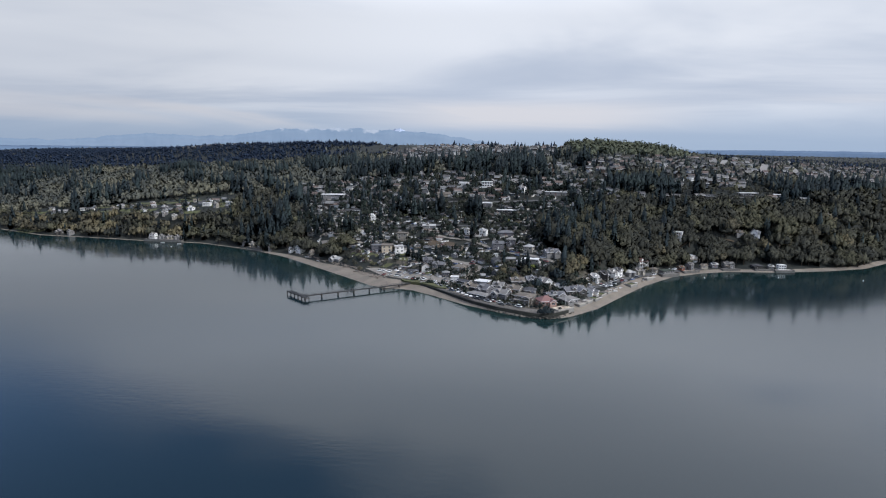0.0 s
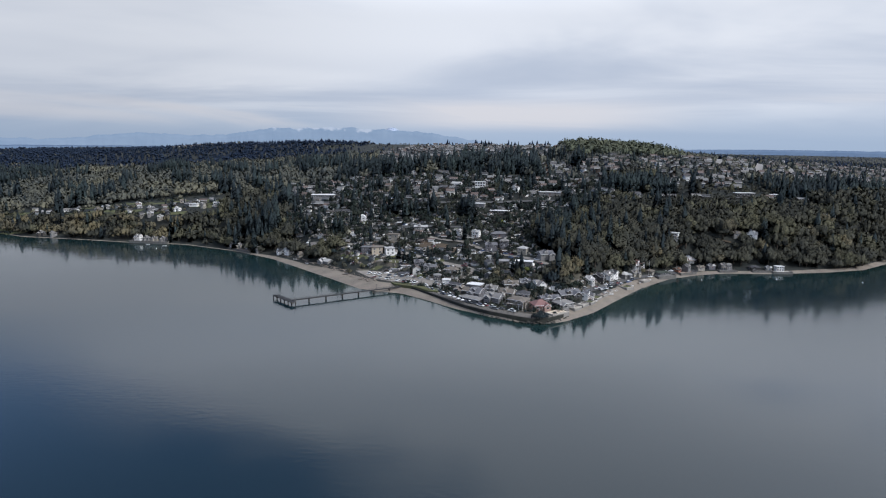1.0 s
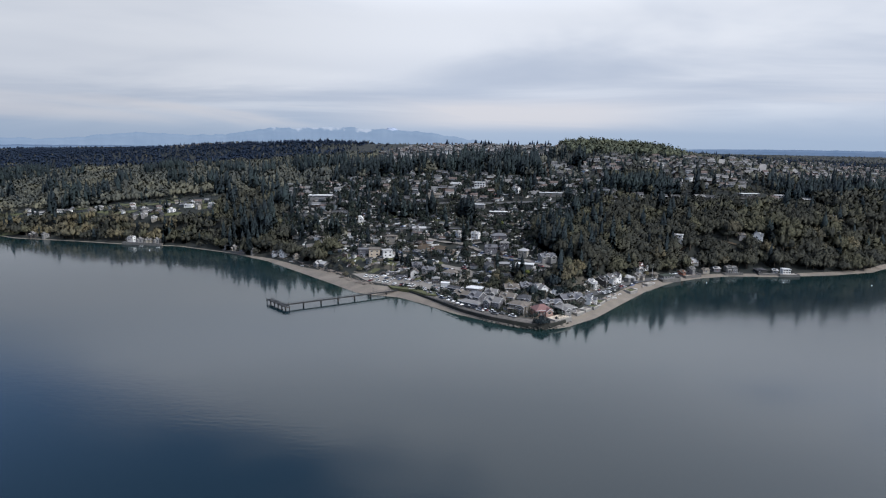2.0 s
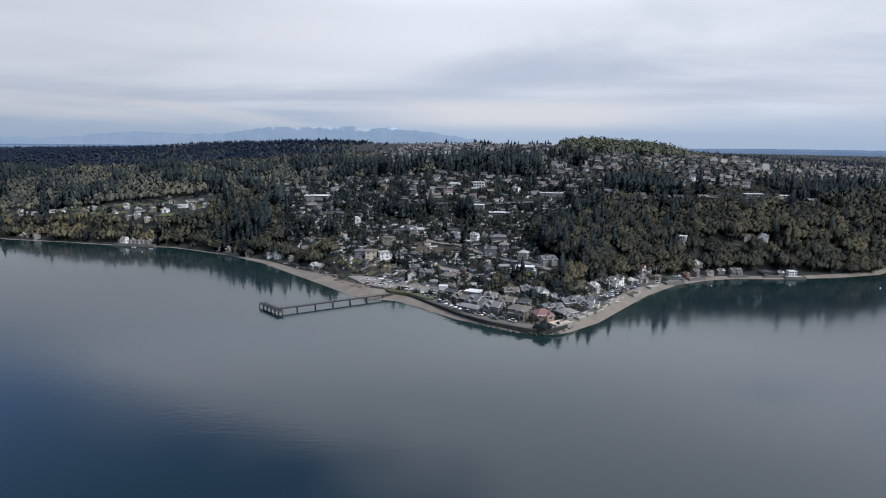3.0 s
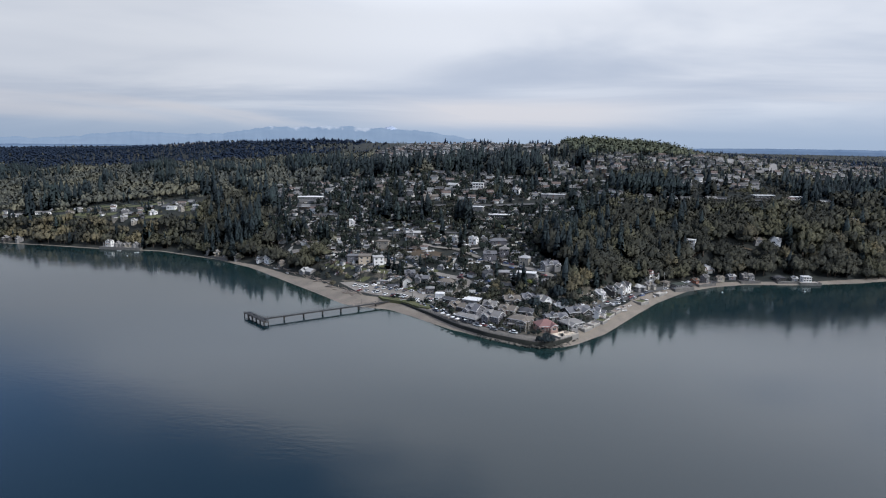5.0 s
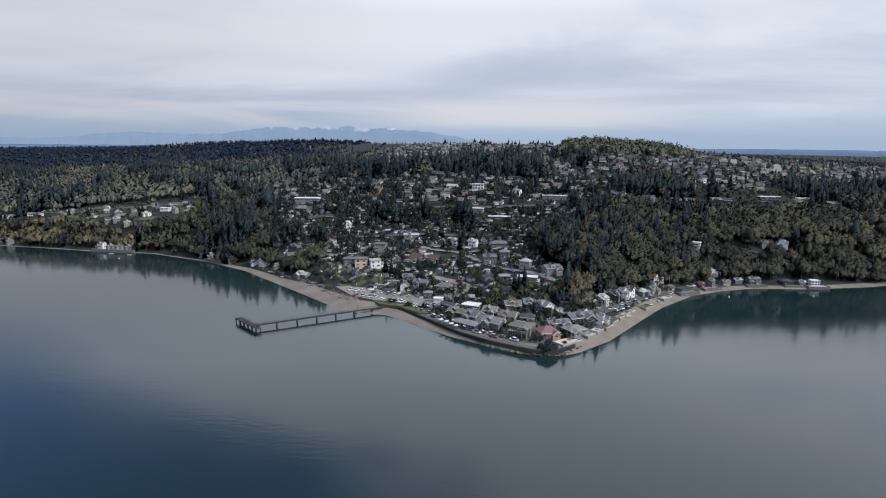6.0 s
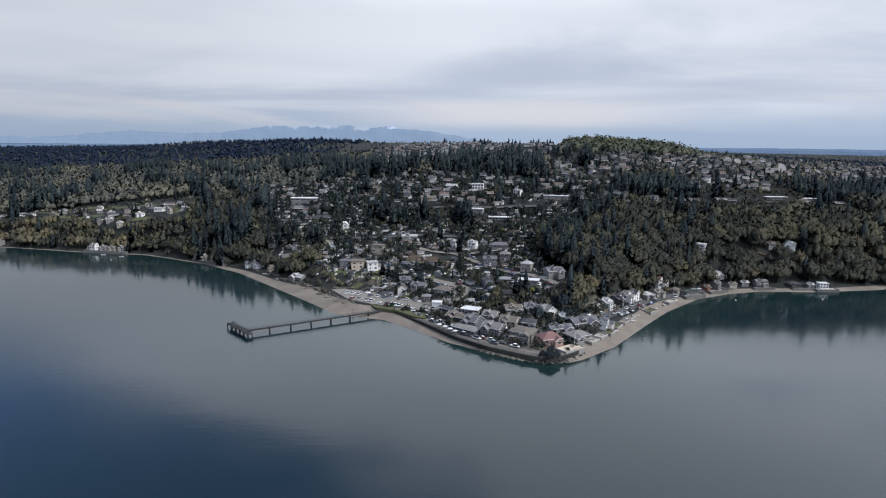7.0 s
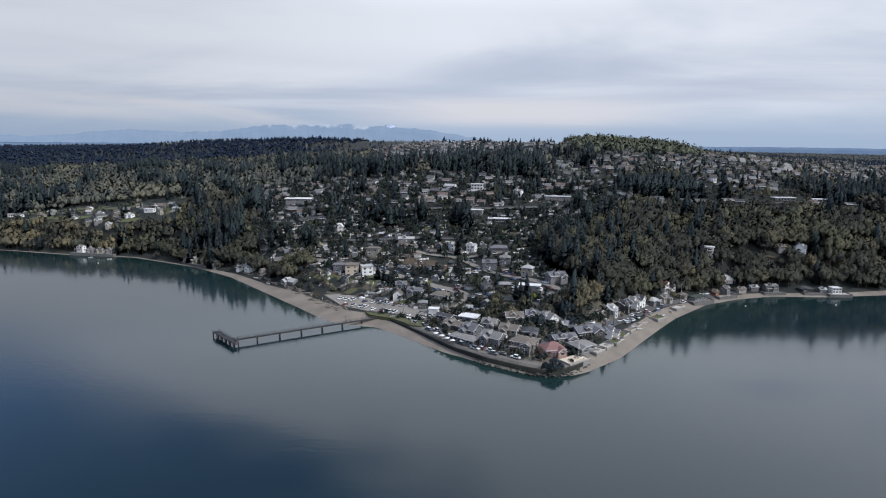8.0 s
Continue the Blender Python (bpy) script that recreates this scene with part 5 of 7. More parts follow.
far_houses("upper_village_houses", UPPER_ROWS, "weathered houses crowded on the upper slope")
UPPER = [(150, 745), (215, 742), (300, 740), (370, 770), (480, 760), (560, 790), (760, 990), (860, 1180), (700, 1300), (520, 1290), (400, 1000), (330, 920), (260, 890), (200, 880), (95, 850), (88, 775), (120, 740)]
far_houses("hillside_houses", house_field(UPPER, 13, 15.5, 0.05, 5), "rows of weathered houses on the upper hillside")
CREST = [(-210, 1400), (-190, 960), (-60, 905), (100, 905), (150, 990), (160, 1090), (120, 1400), (60, 1700), (-150, 1650)]
STRIP = [(_x, 633 + 0.1 * (_x - 100) + _ur.uniform(-5, 5), _ur.uniform(8, 13), _ur.uniform(6, 8), _ur.choice((2.8, 3.0, 4.8)), _ur.uniform(1.0, 1.8), _ur.uniform(-0.2, 0.2)) for _x in range(112, 372, 13) if _ur.random() < 0.62 and clear(_x, 633 + 0.1 * (_x - 100), 7)]
BUILT += [(q[0], q[1], 6.0) for q in STRIP]
far_houses("wood_edge_houses", house_field([(230, 672), (325, 692), (332, 742), (230, 738)], 13, 15, 0.08, 9), "weathered houses at the edge of the conifers")
far_houses("bluff_top_houses", STRIP, "row of low houses along the top of the wooded bluff")
far_houses("crest_houses", house_field(CREST, 18, 30, 0.0, 6), "pale houses along the crest of the hill")
_mr = random.Random(29)
_cots = []
for _cx, _cy, _n0, _sx, _sy in ((-385, 680, 16, 42, 24), (-330, 702, 14, 26, 20), (-548, 750, 9, 34, 14), (-445, 706, 7, 30, 14)):
    for _ in range(_n0):
        _x, _y = _cx + _mr.uniform(-_sx, _sx), _cy + _mr.uniform(-_sy, _sy)
        if clear(_x, _y, 3.5):
            _cots.append((_x, _y, _mr.uniform(4.5, 8), _mr.uniform(4, 6), _mr.choice((2.4, 2.6, 4.2)), _mr.uniform(1.2, 2.0), _mr.uniform(0, 3.1)))
            BUILT.append((_x, _y, 4.0))
far_houses("meadow_cottages", _cots, "cottages and outbuildings on the meadow above the cove")
far_houses("plain_houses", house_field([(-1080, 2010), (-900, 2010), (-860, 2180), (-1120, 2230)], 24, 34, 0.0, 7), "cluster of pale houses on the far wooded plain")



# ---- trees ----
def conifer_arrays(rng, layers, per, spread_=0.16, side=True, low=0.10, fold=True, core=True):
    """A conifer one unit high: whorls of drooping fans. Returns places and triangles of its crown."""
    V, T = [], []

    def fan(a, z, R, droop, w):
        ca, sa = math.cos(a), math.sin(a)
        b = len(V)
        V.append((0.05 * R * ca, 0.05 * R * sa, z + 0.10 * R))
        V.append((0.62 * R * ca - w * R * sa, 0.62 * R * sa + w * R * ca, z - droop * 0.75 * R))
        V.append((R * ca, R * sa, z - droop * R))
        V.append((0.62 * R * ca + w * R * sa, 0.62 * R * sa - w * R * ca, z - droop * 0.75 * R))
        if fold:
            V.append((0.55 * R * ca, 0.55 * R * sa, z + 0.02 * R))
        T.extend([(b, b + 1, b + 4), (b + 1, b + 2, b + 4), (b + 4, b + 2, b + 3), (b, b + 4, b + 3)] if fold else [(b, b + 1, b + 2), (b, b + 2, b + 3)])

    for i in range(layers):
        t = (i + rng.uniform(-0.3, 0.3)) / layers
        t = min(max(t, 0), 0.985)
        z = low + (0.985 - low) * t
        R0 = spread_ * (1 - t) ** 0.8 * (0.55 + 0.45 * min(1, t * 6 + 0.35))
        n = max(4, int(per * (1 - 0.45 * t)))
        a0 = rng.uniform(0, 6.28)
        for k in range(n):
            a = a0 + 6.283 * k / n + rng.uniform(-0.3, 0.3)
            R = R0 * rng.uniform(0.62, 1.22) + 0.006
            fan(a, z + rng.uniform(-0.01, 0.01), R, rng.uniform(0.25, 0.6), 0.30)
            if side:
                fan(a + 0.5, z - 0.012, R * 0.72, rng.uniform(0.35, 0.7), 0.24)
    fan(0, 0.985, 0.02, -0.6, 0.5)
    # the close twigs along the trunk
    b = len(V)
    for i, (z, r) in enumerate(((low, 0.45), (low + 0.2, 0.62), (0.62, 0.36), (0.95, 0.03))):
        V.extend((spread_ * r * math.cos(k * 1.257 + i), spread_ * r * math.sin(k * 1.257 + i), z + rng.uniform(-0.02, 0.02)) for k in range(5))
    for i in range(3 if core else 0):
        for k in range(5):
            q, w = b + i * 5 + k, b + i * 5 + (k + 1) % 5
            T.extend([(q, w, w + 5), (q, w + 5, q + 5)])
    V = np.array(V)
    out = np.column_stack([V[:, 0], V[:, 1], np.zeros(len(V))])
    out /= np.maximum(np.hypot(V[:, 0], V[:, 1]), 1e-6)[:, None]
    return V, np.array(T), out * 0.9 + np.array((0, 0, 0.42))


def spray_arrays(rng, count, size, spread_, low=0.03, sides=5):
    """A dense conifer one unit high: drooping sprays of needles about a close core."""
    V, T, N = [], [], []
    bow = (rng.uniform(-0.025, 0.025), rng.uniform(-0.025, 0.025))
    full = rng.uniform(0.55, 0.95)

    def add(p, nrm):
        V.append(tuple(p))
        N.append((nrm[0] * 0.55 + rng.uniform(-0.4, 0.4), nrm[1] * 0.55 + rng.uniform(-0.4, 0.4), 0.62 + rng.uniform(-0.35, 0.35)))

    for z, r in ((low, 0.45), (low + 0.22, 0.62), (0.60, 0.40), (0.97, 0.03)):
        for k in range(sides):
            a = k * 6.283 / sides + z * 3
            q = spread_ * r * rng.uniform(0.8, 1.2)
            add((bow[0] * z + q * math.cos(a), bow[1] * z + q * math.sin(a), z + rng.uniform(-0.02, 0.02)), (math.cos(a), math.sin(a)))
    for i in range(3):
        for k in range(sides):
            q, w = i * sides + k, i * sides + (k + 1) % sides
            T.extend([(q, w, w + sides), (q, w + sides, q + sides)])
    for i in range(count):
        t = 1 - math.sqrt((i + rng.random()) / count) if i else 0.99
        t = min(max(t * 1.06 - 0.02, 0), 0.99)
        a = 2.39996 * i + rng.uniform(-0.5, 0.5)
        ca, sa = math.cos(a), math.sin(a)
        R = spread_ * (1 - t) ** full * rng.uniform(0.55, 1.0) * (0.75 if t < 0.08 else 1.0)
        z = low + (0.97 - low) * t + rng.uniform(-0.02, 0.03)
        s, droop = size * rng.uniform(0.7, 1.4) * (1 - 0.45 * t), rng.uniform(-0.1, 0.75)
        cx, cy = bow[0] * z + R * ca, bow[1] * z + R * sa
        b = len(V)
        add((cx - ca * s * 0.9, cy - sa * s * 0.9, z + s * 0.5), (ca, sa))
        add((cx - sa * s * 0.6, cy + ca * s * 0.6, z - droop * s * 0.4), (ca - 0.5 * sa, sa + 0.5 * ca))
        add((cx + ca * s * 1.1, cy + sa * s * 1.1, z - droop * s), (ca, sa))
        add((cx + sa * s * 0.6, cy - ca * s * 0.6, z - droop * s * 0.4), (ca + 0.5 * sa, sa - 0.5 * ca))
        T += [(b, b + 1, b + 2), (b, b + 2, b + 3)]
    for q, (x, y) in enumerate(((0.012, 0), (-0.008, 0.01), (-0.008, -0.01))):
        add((bow[0] + x, bow[1] + y, 0.9), (0, 0))
    add((bow[0], bow[1], 1.02), (0, 0))
    b = len(V)
    T += [(b - 4, b - 3, b - 1), (b - 3, b - 2, b - 1), (b - 2, b - 4, b - 1)]
    return np.array(V), np.array(T), np.array(N)


def leafy_arrays(rng, count, size, wide=0.36, lobes=8, low=0.22):
    """A broadleaf tree one unit high: a plume of upright boughs set with feathery sprays of twigs."""
    bm = bmesh.new()
    bmesh.ops.create_icosphere(bm, subdivisions=1, radius=1.0)
    bm.verts.index_update()
    ball = [v.co.copy() for v in bm.verts]
    faces = [[v.index for v in f.verts] for f in bm.faces]
    bm.free()
    V, T, N, heads = [], [], [], []

    def add(p, nrm):
        V.append(tuple(p))
        out = Vector((p.x, p.y, (p.z - 0.42) * 0.7))
        wild = Vector((rng.uniform(-1, 1), rng.uniform(-1, 1), rng.uniform(-1, 1)))
        N.append(tuple((out.normalized() * 0.42 + nrm * 0.2 + wild * 0.4 + Vector((0, 0, 0.5))).normalized()))

    for i in range(lobes):
        a, u = 2.4 * i + rng.uniform(-0.5, 0.5), math.sqrt((i + 0.2) / lobes)
        reach = wide * u * rng.uniform(0.62, 0.92)
        top = (1.0 - 0.42 * u * u) * rng.uniform(0.86, 1.0)
        foot = low + 0.10 + 0.12 * u
        r = rng.uniform(0.06, 0.10) * (1.5 if lobes < 6 else 1.0)
        tall = max(0.09, (top - foot) * rng.uniform(0.36, 0.5))
        h = Vector((reach * math.cos(a), reach * math.sin(a), top - tall))
        heads.append((h, r, tall))
        b = len(V)
        for v in ball:
            k = rng.uniform(0.6, 1.35)
            add(h + Vector((v.x * r * k, v.y * r * k, v.z * tall * rng.uniform(0.8, 1.1))), v)
        T += [(b + f[0], b + f[1], b + f[2]) for f in faces]
    for _ in range(count):
        h, r, tall = heads[rng.randrange(lobes)]
        v = Vector((rng.gauss(0, 1), rng.gauss(0, 1), rng.gauss(0.3, 0.8))).normalized()
        k = rng.uniform(0.9, 1.75)
        c = h + Vector((v.x * r * k, v.y * r * k, v.z * tall * min(k, 1.25)))
        along_ = (Vector((c.x * 0.9, c.y * 0.9, 0.30)).normalized() + Vector((rng.uniform(-0.5, 0.5), rng.uniform(-0.5, 0.5), rng.uniform(-0.3, 0.4)))).normalized()
        across = along_.cross(Vector((rng.uniform(-1, 1), rng.uniform(-1, 1), rng.uniform(-0.4, 0.4)))).normalized()
        s = size * rng.uniform(0.6, 1.35)
        b = len(V)
        for p in (-along_ * s * 0.9, across * s * 0.6, along_ * s * 1.5, -across * s * 0.6):
            add(c + p, v)
        T += [(b, b + 1, b + 2), (b, b + 2, b + 3)]
    return np.array(V), np.array(T), np.array(N)


def wood_arrays(rng, conifer):
    """Trunk, and limbs of a leafy tree, as places and triangles."""
    bm = bmesh.new()
    if conifer:
        tube(bm, (0, 0, -0.06), (0, 0, 0.9), 0.018, 0.003, 6)
    else:
        fork = Vector((rng.uniform(-0.02, 0.02), rng.uniform(-0.02, 0.02), 0.30))
        tube(bm, (0, 0, -0.06), fork, 0.024, 0.017, 6)
        for k in range(5):
            a = k * 1.257 + rng.uniform(-0.4, 0.4)
            mid = fork + Vector((math.cos(a) * 0.10, math.sin(a) * 0.10, 0.18))
            tube(bm, fork, mid, 0.012, 0.008, 5)
            for s in (-0.4, 0.4):
                tube(bm, mid, mid + Vector((math.cos(a + s) * 0.12, math.sin(a + s) * 0.12, 0.22)), 0.007, 0.002, 4)
    bmesh.ops.triangulate(bm, faces=bm.faces)
    bm.verts.index_update()
    V, T = np.array([v.co[:] for v in bm.verts]), np.array([[v.index for v in f.verts] for f in bm.faces])
    bm.free()
    return V, T


def tree_mesh(name, V, T, *more):
    """A crown or trunk; leaf clumps are shaded as the round of their bough."""
    ob = array_mesh(name, V, T, [more[-1]], smooth=len(more) > 1)
    me = ob.data
    if len(more) > 1:
        me.normals_split_custom_set_from_vertices(more[0])
    bpy.data.objects.remove(ob)
    return me


_tr = random.Random(3)
CROWNS = {"conifer": [tree_mesh("crown", *conifer_arrays(_tr, 15, 7, _tr.uniform(0.17, 0.25), True, 0.04), M["needles"]) for _ in range(3)]
          + [tree_mesh("crown", *spray_arrays(_tr, 300, 0.036, _tr.uniform(0.17, 0.25)), M["needles"]) for _ in range(4)],
          "leafy": [tree_mesh("crown", *leafy_arrays(_tr, 420, 0.030, _tr.uniform(0.36, 0.48), 17, 0.06), M["leaves"]) for _ in range(7)],
          "gold": [tree_mesh("crown", *leafy_arrays(_tr, 420, 0.030, _tr.uniform(0.38, 0.48), 17, 0.06), M["gold_leaves"]) for _ in range(4)],
          "lime": [tree_mesh("crown", *leafy_arrays(_tr, 260, 0.034, 0.40, 11), M["lime"]) for _ in range(2)],
          "evergreen": [tree_mesh("crown", *leafy_arrays(_tr, 300, 0.035, 0.46, 14, 0.0), M["needles"]) for _ in range(2)],
          "pale": [tree_mesh("crown", *leafy_arrays(_tr, 260, 0.030, 0.38, 10), M["pale_leaves"]) for _ in range(2)]}
TRUNKS = {"conifer": [tree_mesh("trunk", *wood_arrays(_tr, True), M["bark"]) for _ in range(2)],
          "leafy": [tree_mesh("trunk", *wood_arrays(_tr, False), M["bark"]) for _ in range(3)]}
TREE_WORDS = {"conifer": ("conifer", "tall dark green conifer with drooping branches", "conifers"), "leafy": ("broadleaf_tree", "broadleaf tree in sparse olive-brown spring leaf", "broadleaf trees"),
              "gold": ("broadleaf_tree", "broadleaf tree in golden-brown spring leaf on the bluff", "broadleaf trees"), "lime": ("broadleaf_tree", "broadleaf tree in fresh lime-green leaf", "broadleaf trees"), "evergreen": ("evergreen_tree", "dark round evergreen tree beside the seawall", "broadleaf trees"), "pale": ("flowering_tree", "pale flowering tree in early spring", "broadleaf trees")}


def plant(kind, x, y, high, wide=1.0, z=None):
    """One tree that can be told apart: trunk and crown."""
    name, label, group = TREE_WORDS[kind]
    ob = tagged(new(name), label, "tree", group)
    for nm, me in (("trunk", _tr.choice(TRUNKS["conifer" if kind == "conifer" else "leafy"])), ("crown", _tr.choice(CROWNS[kind]))):
        o = new(nm, me)
        o.parent = ob
    z = float(ground_z(x, y)) - 0.2 if z is None else z
    ob.matrix_basis = pose(x, y, z, _tr.uniform(-2, 2), _tr.uniform(-2, 2), _tr.uniform(0, 360)) @ Matrix.Diagonal((high * wide, high * wide, high, 1))
    return ob


def woods(name, kinds, spots, mats, label):
    """Trees past counting, joined: spots of x, y, height, width, kind."""
    if not spots:
        return None
    s = np.array(spots, float)
    z = ground_z(s[:, 0], s[:, 1]) - 0.3
    rot = np.random.RandomState(len(spots)).uniform(0, 6.283, len(s))
    VV, NN, TT, II, base = [], [], [], [], 0
    for k, pieces in enumerate(kinds):
        rows = np.where(s[:, 4].astype(int) == k)[0]
        if not len(rows):
            continue
        for *arrays, mi in pieces:
            V, T = arrays[:2]
            N = arrays[2] if len(arrays) > 2 else np.zeros_like(V)
            c, sn = np.cos(rot[rows])[:, None], np.sin(rot[rows])[:, None]
            w, h = (s[rows, 2] * s[rows, 3])[:, None], s[rows, 2][:, None]
            X = s[rows, 0][:, None] + (V[None, :, 0] * c - V[None, :, 1] * sn) * w
            Y = s[rows, 1][:, None] + (V[None, :, 0] * sn + V[None, :, 1] * c) * w
            Z = z[rows][:, None] + V[None, :, 2] * h
            NN.append(np.stack([N[None, :, 0] * c - N[None, :, 1] * sn, N[None, :, 0] * sn + N[None, :, 1] * c, N[None, :, 2] + 0 * c], 2).reshape(-1, 3))
            VV.append(np.stack([X, Y, Z], 2).reshape(-1, 3))
            TT.append((T[None] + (base + np.arange(len(rows)) * len(V))[:, None, None]).reshape(-1, 3))
            II.append(np.full(len(rows) * len(T), mi))
            base += len(rows) * len(V)
    normals = np.vstack(NN)
    round_ = bool(np.any(normals))
    ob = array_mesh(name, np.vstack(VV), np.vstack(TT), mats, np.concatenate(II), smooth=round_)
    if round_:
        ob.data.normals_split_custom_set_from_vertices(normals)
    return tagged(ob, label, "trees", kind="stuff")


def stem():
    bm = bmesh.new()
    bmesh.ops.create_cone(bm, cap_ends=False, segments=4, radius1=0.02, radius2=0.008, depth=0.5, matrix=Matrix.Translation((0, 0, 0.2)))
    bmesh.ops.triangulate(bm, faces=bm.faces)
    bm.verts.index_update()
    V, T = np.array([v.co[:] for v in bm.verts]), np.array([[v.index for v in f.verts] for f in bm.faces])
    bm.free()
    return V, T


_st = stem()
MID_CONIFER = [[(*spray_arrays(_tr, 46, 0.066, _tr.uniform(0.17, 0.25)), 0), (*_st, 1)] for _ in range(5)]
MID_LEAFY = [[(*leafy_arrays(_tr, 84, 0.050, _tr.uniform(0.38, 0.48), 6, 0.03), 0), (*_st, 1)] for _ in range(5)]
HILL_LEAFY = [[(*leafy_arrays(_tr, 20, 0.08, _tr.uniform(0.38, 0.48), 3, 0.0), 0)] for _ in range(4)]
FAR_CONIFER = [[(*spray_arrays(_tr, 6, 0.10, _tr.uniform(0.22, 0.28), 0.0, 3), 0)] for _ in range(3)]
FAR_LEAFY = [[(*leafy_arrays(_tr, 7, 0.12, 0.42, 1, 0.0), 0)] for _ in range(3)]

# trees that stand out
for _x, _y, _h in ((-40, 617, 26), (-4, 596, 30), (2, 600, 27), (-10, 603, 24), (-88, 628, 25), (-80, 632, 28), (-95, 634, 22), (-72, 625, 20), (-120, 708, 24), (-67, 600, 24), (-62, 606, 20), (-129, 568, 20),
                   (-135, 575, 22), (-155, 571, 18), (-23, 568, 18), (-6, 541, 20), (102, 633, 22), (119, 597, 26), (126, 603, 24), (112, 590, 22), (175, 536, 26), (169, 538, 22), (181, 541, 24),
                   (51, 549, 15), (67, 546, 22), (72, 552, 26), (62, 556, 22), (70, 533, 18), (77, 540, 25), (82, 520, 24), (76, 512, 20), (145, 808, 38), (140, 815, 30), (278, 699, 20),
                   (36, 450, 16), (40, 455, 18), (33, 456, 14), (40, 444, 15), (-57, 497, 14), (-52, 492, 12), (-62, 500, 15)):
    plant("conifer", _x, _y, _h)
for _k, _x, _y, _h in (("lime", 30, 576, 7), ("lime", 44, 452, 6), ("pale", 104, 536, 12), ("leafy", 105, 602, 15), ("lime", 78, 526, 9), 
                       ("gold", 70, 440, 12), ("gold", 76, 447, 14), ("leafy", 62, 447, 12), ("gold", 82, 456, 14), ("gold", 66, 449, 13), ("lime", 98, 478, 13), ("gold", 20, 449, 8), ("lime", 22, 456, 4),
                       ("leafy", -2, 466, 6), ("leafy", 4, 452, 5), ("pale", -119, 560, 8), ("leafy", 10, 458, 7)):
    plant(_k, _x, _y, _h, 1.15 if _k != "pale" else 1.0)
for _x, _y, _h, _z in ((44.5, 366.4, 6.8, 1.6), (41.0, 366.8, 5.2, 1.9), (48.0, 368.0, 4.8, 1.9), (45, 370.0, 5.0, 3.2), (36, 376, 2.6, 3.4), (31, 377.5, 2.4, 3.4), (39, 377, 2.2, 3.4), (24, 381, 2.2, 3.4), (55, 375, 2.4, 3.3)):
    plant("evergreen", _x, _y, _h, 1.1, _z)
for _x, _y, _h in ((38.8, 413.5, 7), (44, 420, 9), (63, 423, 8), (29, 434, 8), (14.6, 436, 7), (0.8, 451, 6), (60.7, 434, 12), (70, 432, 10), (49, 434, 10), (38, 445, 9), (21, 456, 8), (78, 448, 13), (56, 441, 12), (66, 444, 14), (73, 455, 15), (86, 461, 13), (93, 468, 12), (-34, 492, 7), (-108, 506, 5), (-100, 500, 5), (-112, 503, 4), (-118, 512, 6), (-126, 527, 7), (-140, 538, 6), (-150, 548, 6)):
    plant(_tr.choice(("leafy", "leafy", "evergreen", "gold")), _x, _y, _h, 1.2)


_BX = np.array(BUILT)


def roomy(x, y):
    return bool(np.all(np.hypot(_BX[:, 0] - x, _BX[:, 1] - y) > np.minimum(_BX[:, 2] * 0.75, 9) + 0.6))


def stand(cx, cy, n, sx, sy, low, high):
    """A stand of tall conifers."""
    for _ in range(n):
        x, y = cx + _tr.uniform(-sx, sx), cy + _tr.uniform(-sy, sy)
        plant("conifer", x, y, _tr.uniform(low, high), _tr.uniform(0.9, 1.25))


stand(-75, 614, 9, 22, 10, 13, 22)
stand(-4, 601, 7, 10, 7, 16, 26)
stand(70, 542, 14, 14, 18, 13, 22)
stand(-130, 571, 5, 7, 5, 13, 20)
stand(-166, 590, 8, 16, 12, 12, 20)
stand(-42, 620, 4, 5, 4, 16, 24)
stand(104, 634, 4, 6, 4, 15, 22)
stand(-118, 712, 7, 9, 6, 16, 24)
stand(96, 560, 8, 10, 8, 16, 24)


def hides(x, y, high, reach=24):
    """Whether a tree of that height would stand close before one of the larger houses."""
    return any(abs(x - a) < c + 1 and 0 < b - y < reach and high > 2.5 + 0.3 * (b - y) for a, b, c in LANDMARKS)


# stands of tall conifers among the broadleaf woods of the west: x, y, half width, half depth
STANDS = ((-545, 792, 26, 16), (-520, 808, 22, 22), (-578, 950, 14, 20), (-480, 944, 14, 18), (-380, 832, 18, 20), (-334, 786, 12, 16), (-560, 762, 16, 10),
          (-870, 1125, 30, 24), (-752, 1090, 9, 14), (-278, 770, 12, 14), (-205, 684, 20, 16), (-190, 640, 20, 22), (-215, 610, 24, 16), (-640, 880, 20, 16), (-700, 840, 30, 18),
          (-420, 1010, 24, 22), (-330, 930, 22, 20), (-250, 900, 20, 26), (-300, 1040, 30, 26), (-600, 1130, 40, 26), (-240, 1010, 26, 30), (-820, 960, 30, 20))


def in_stand(x, y):
    return any(((x - a) / p) ** 2 + ((y - b) / q) ** 2 < 1 + 0.5 * noise.noise((x * 0.05, y * 0.05, 7.0)) for a, b, p, q in STANDS)


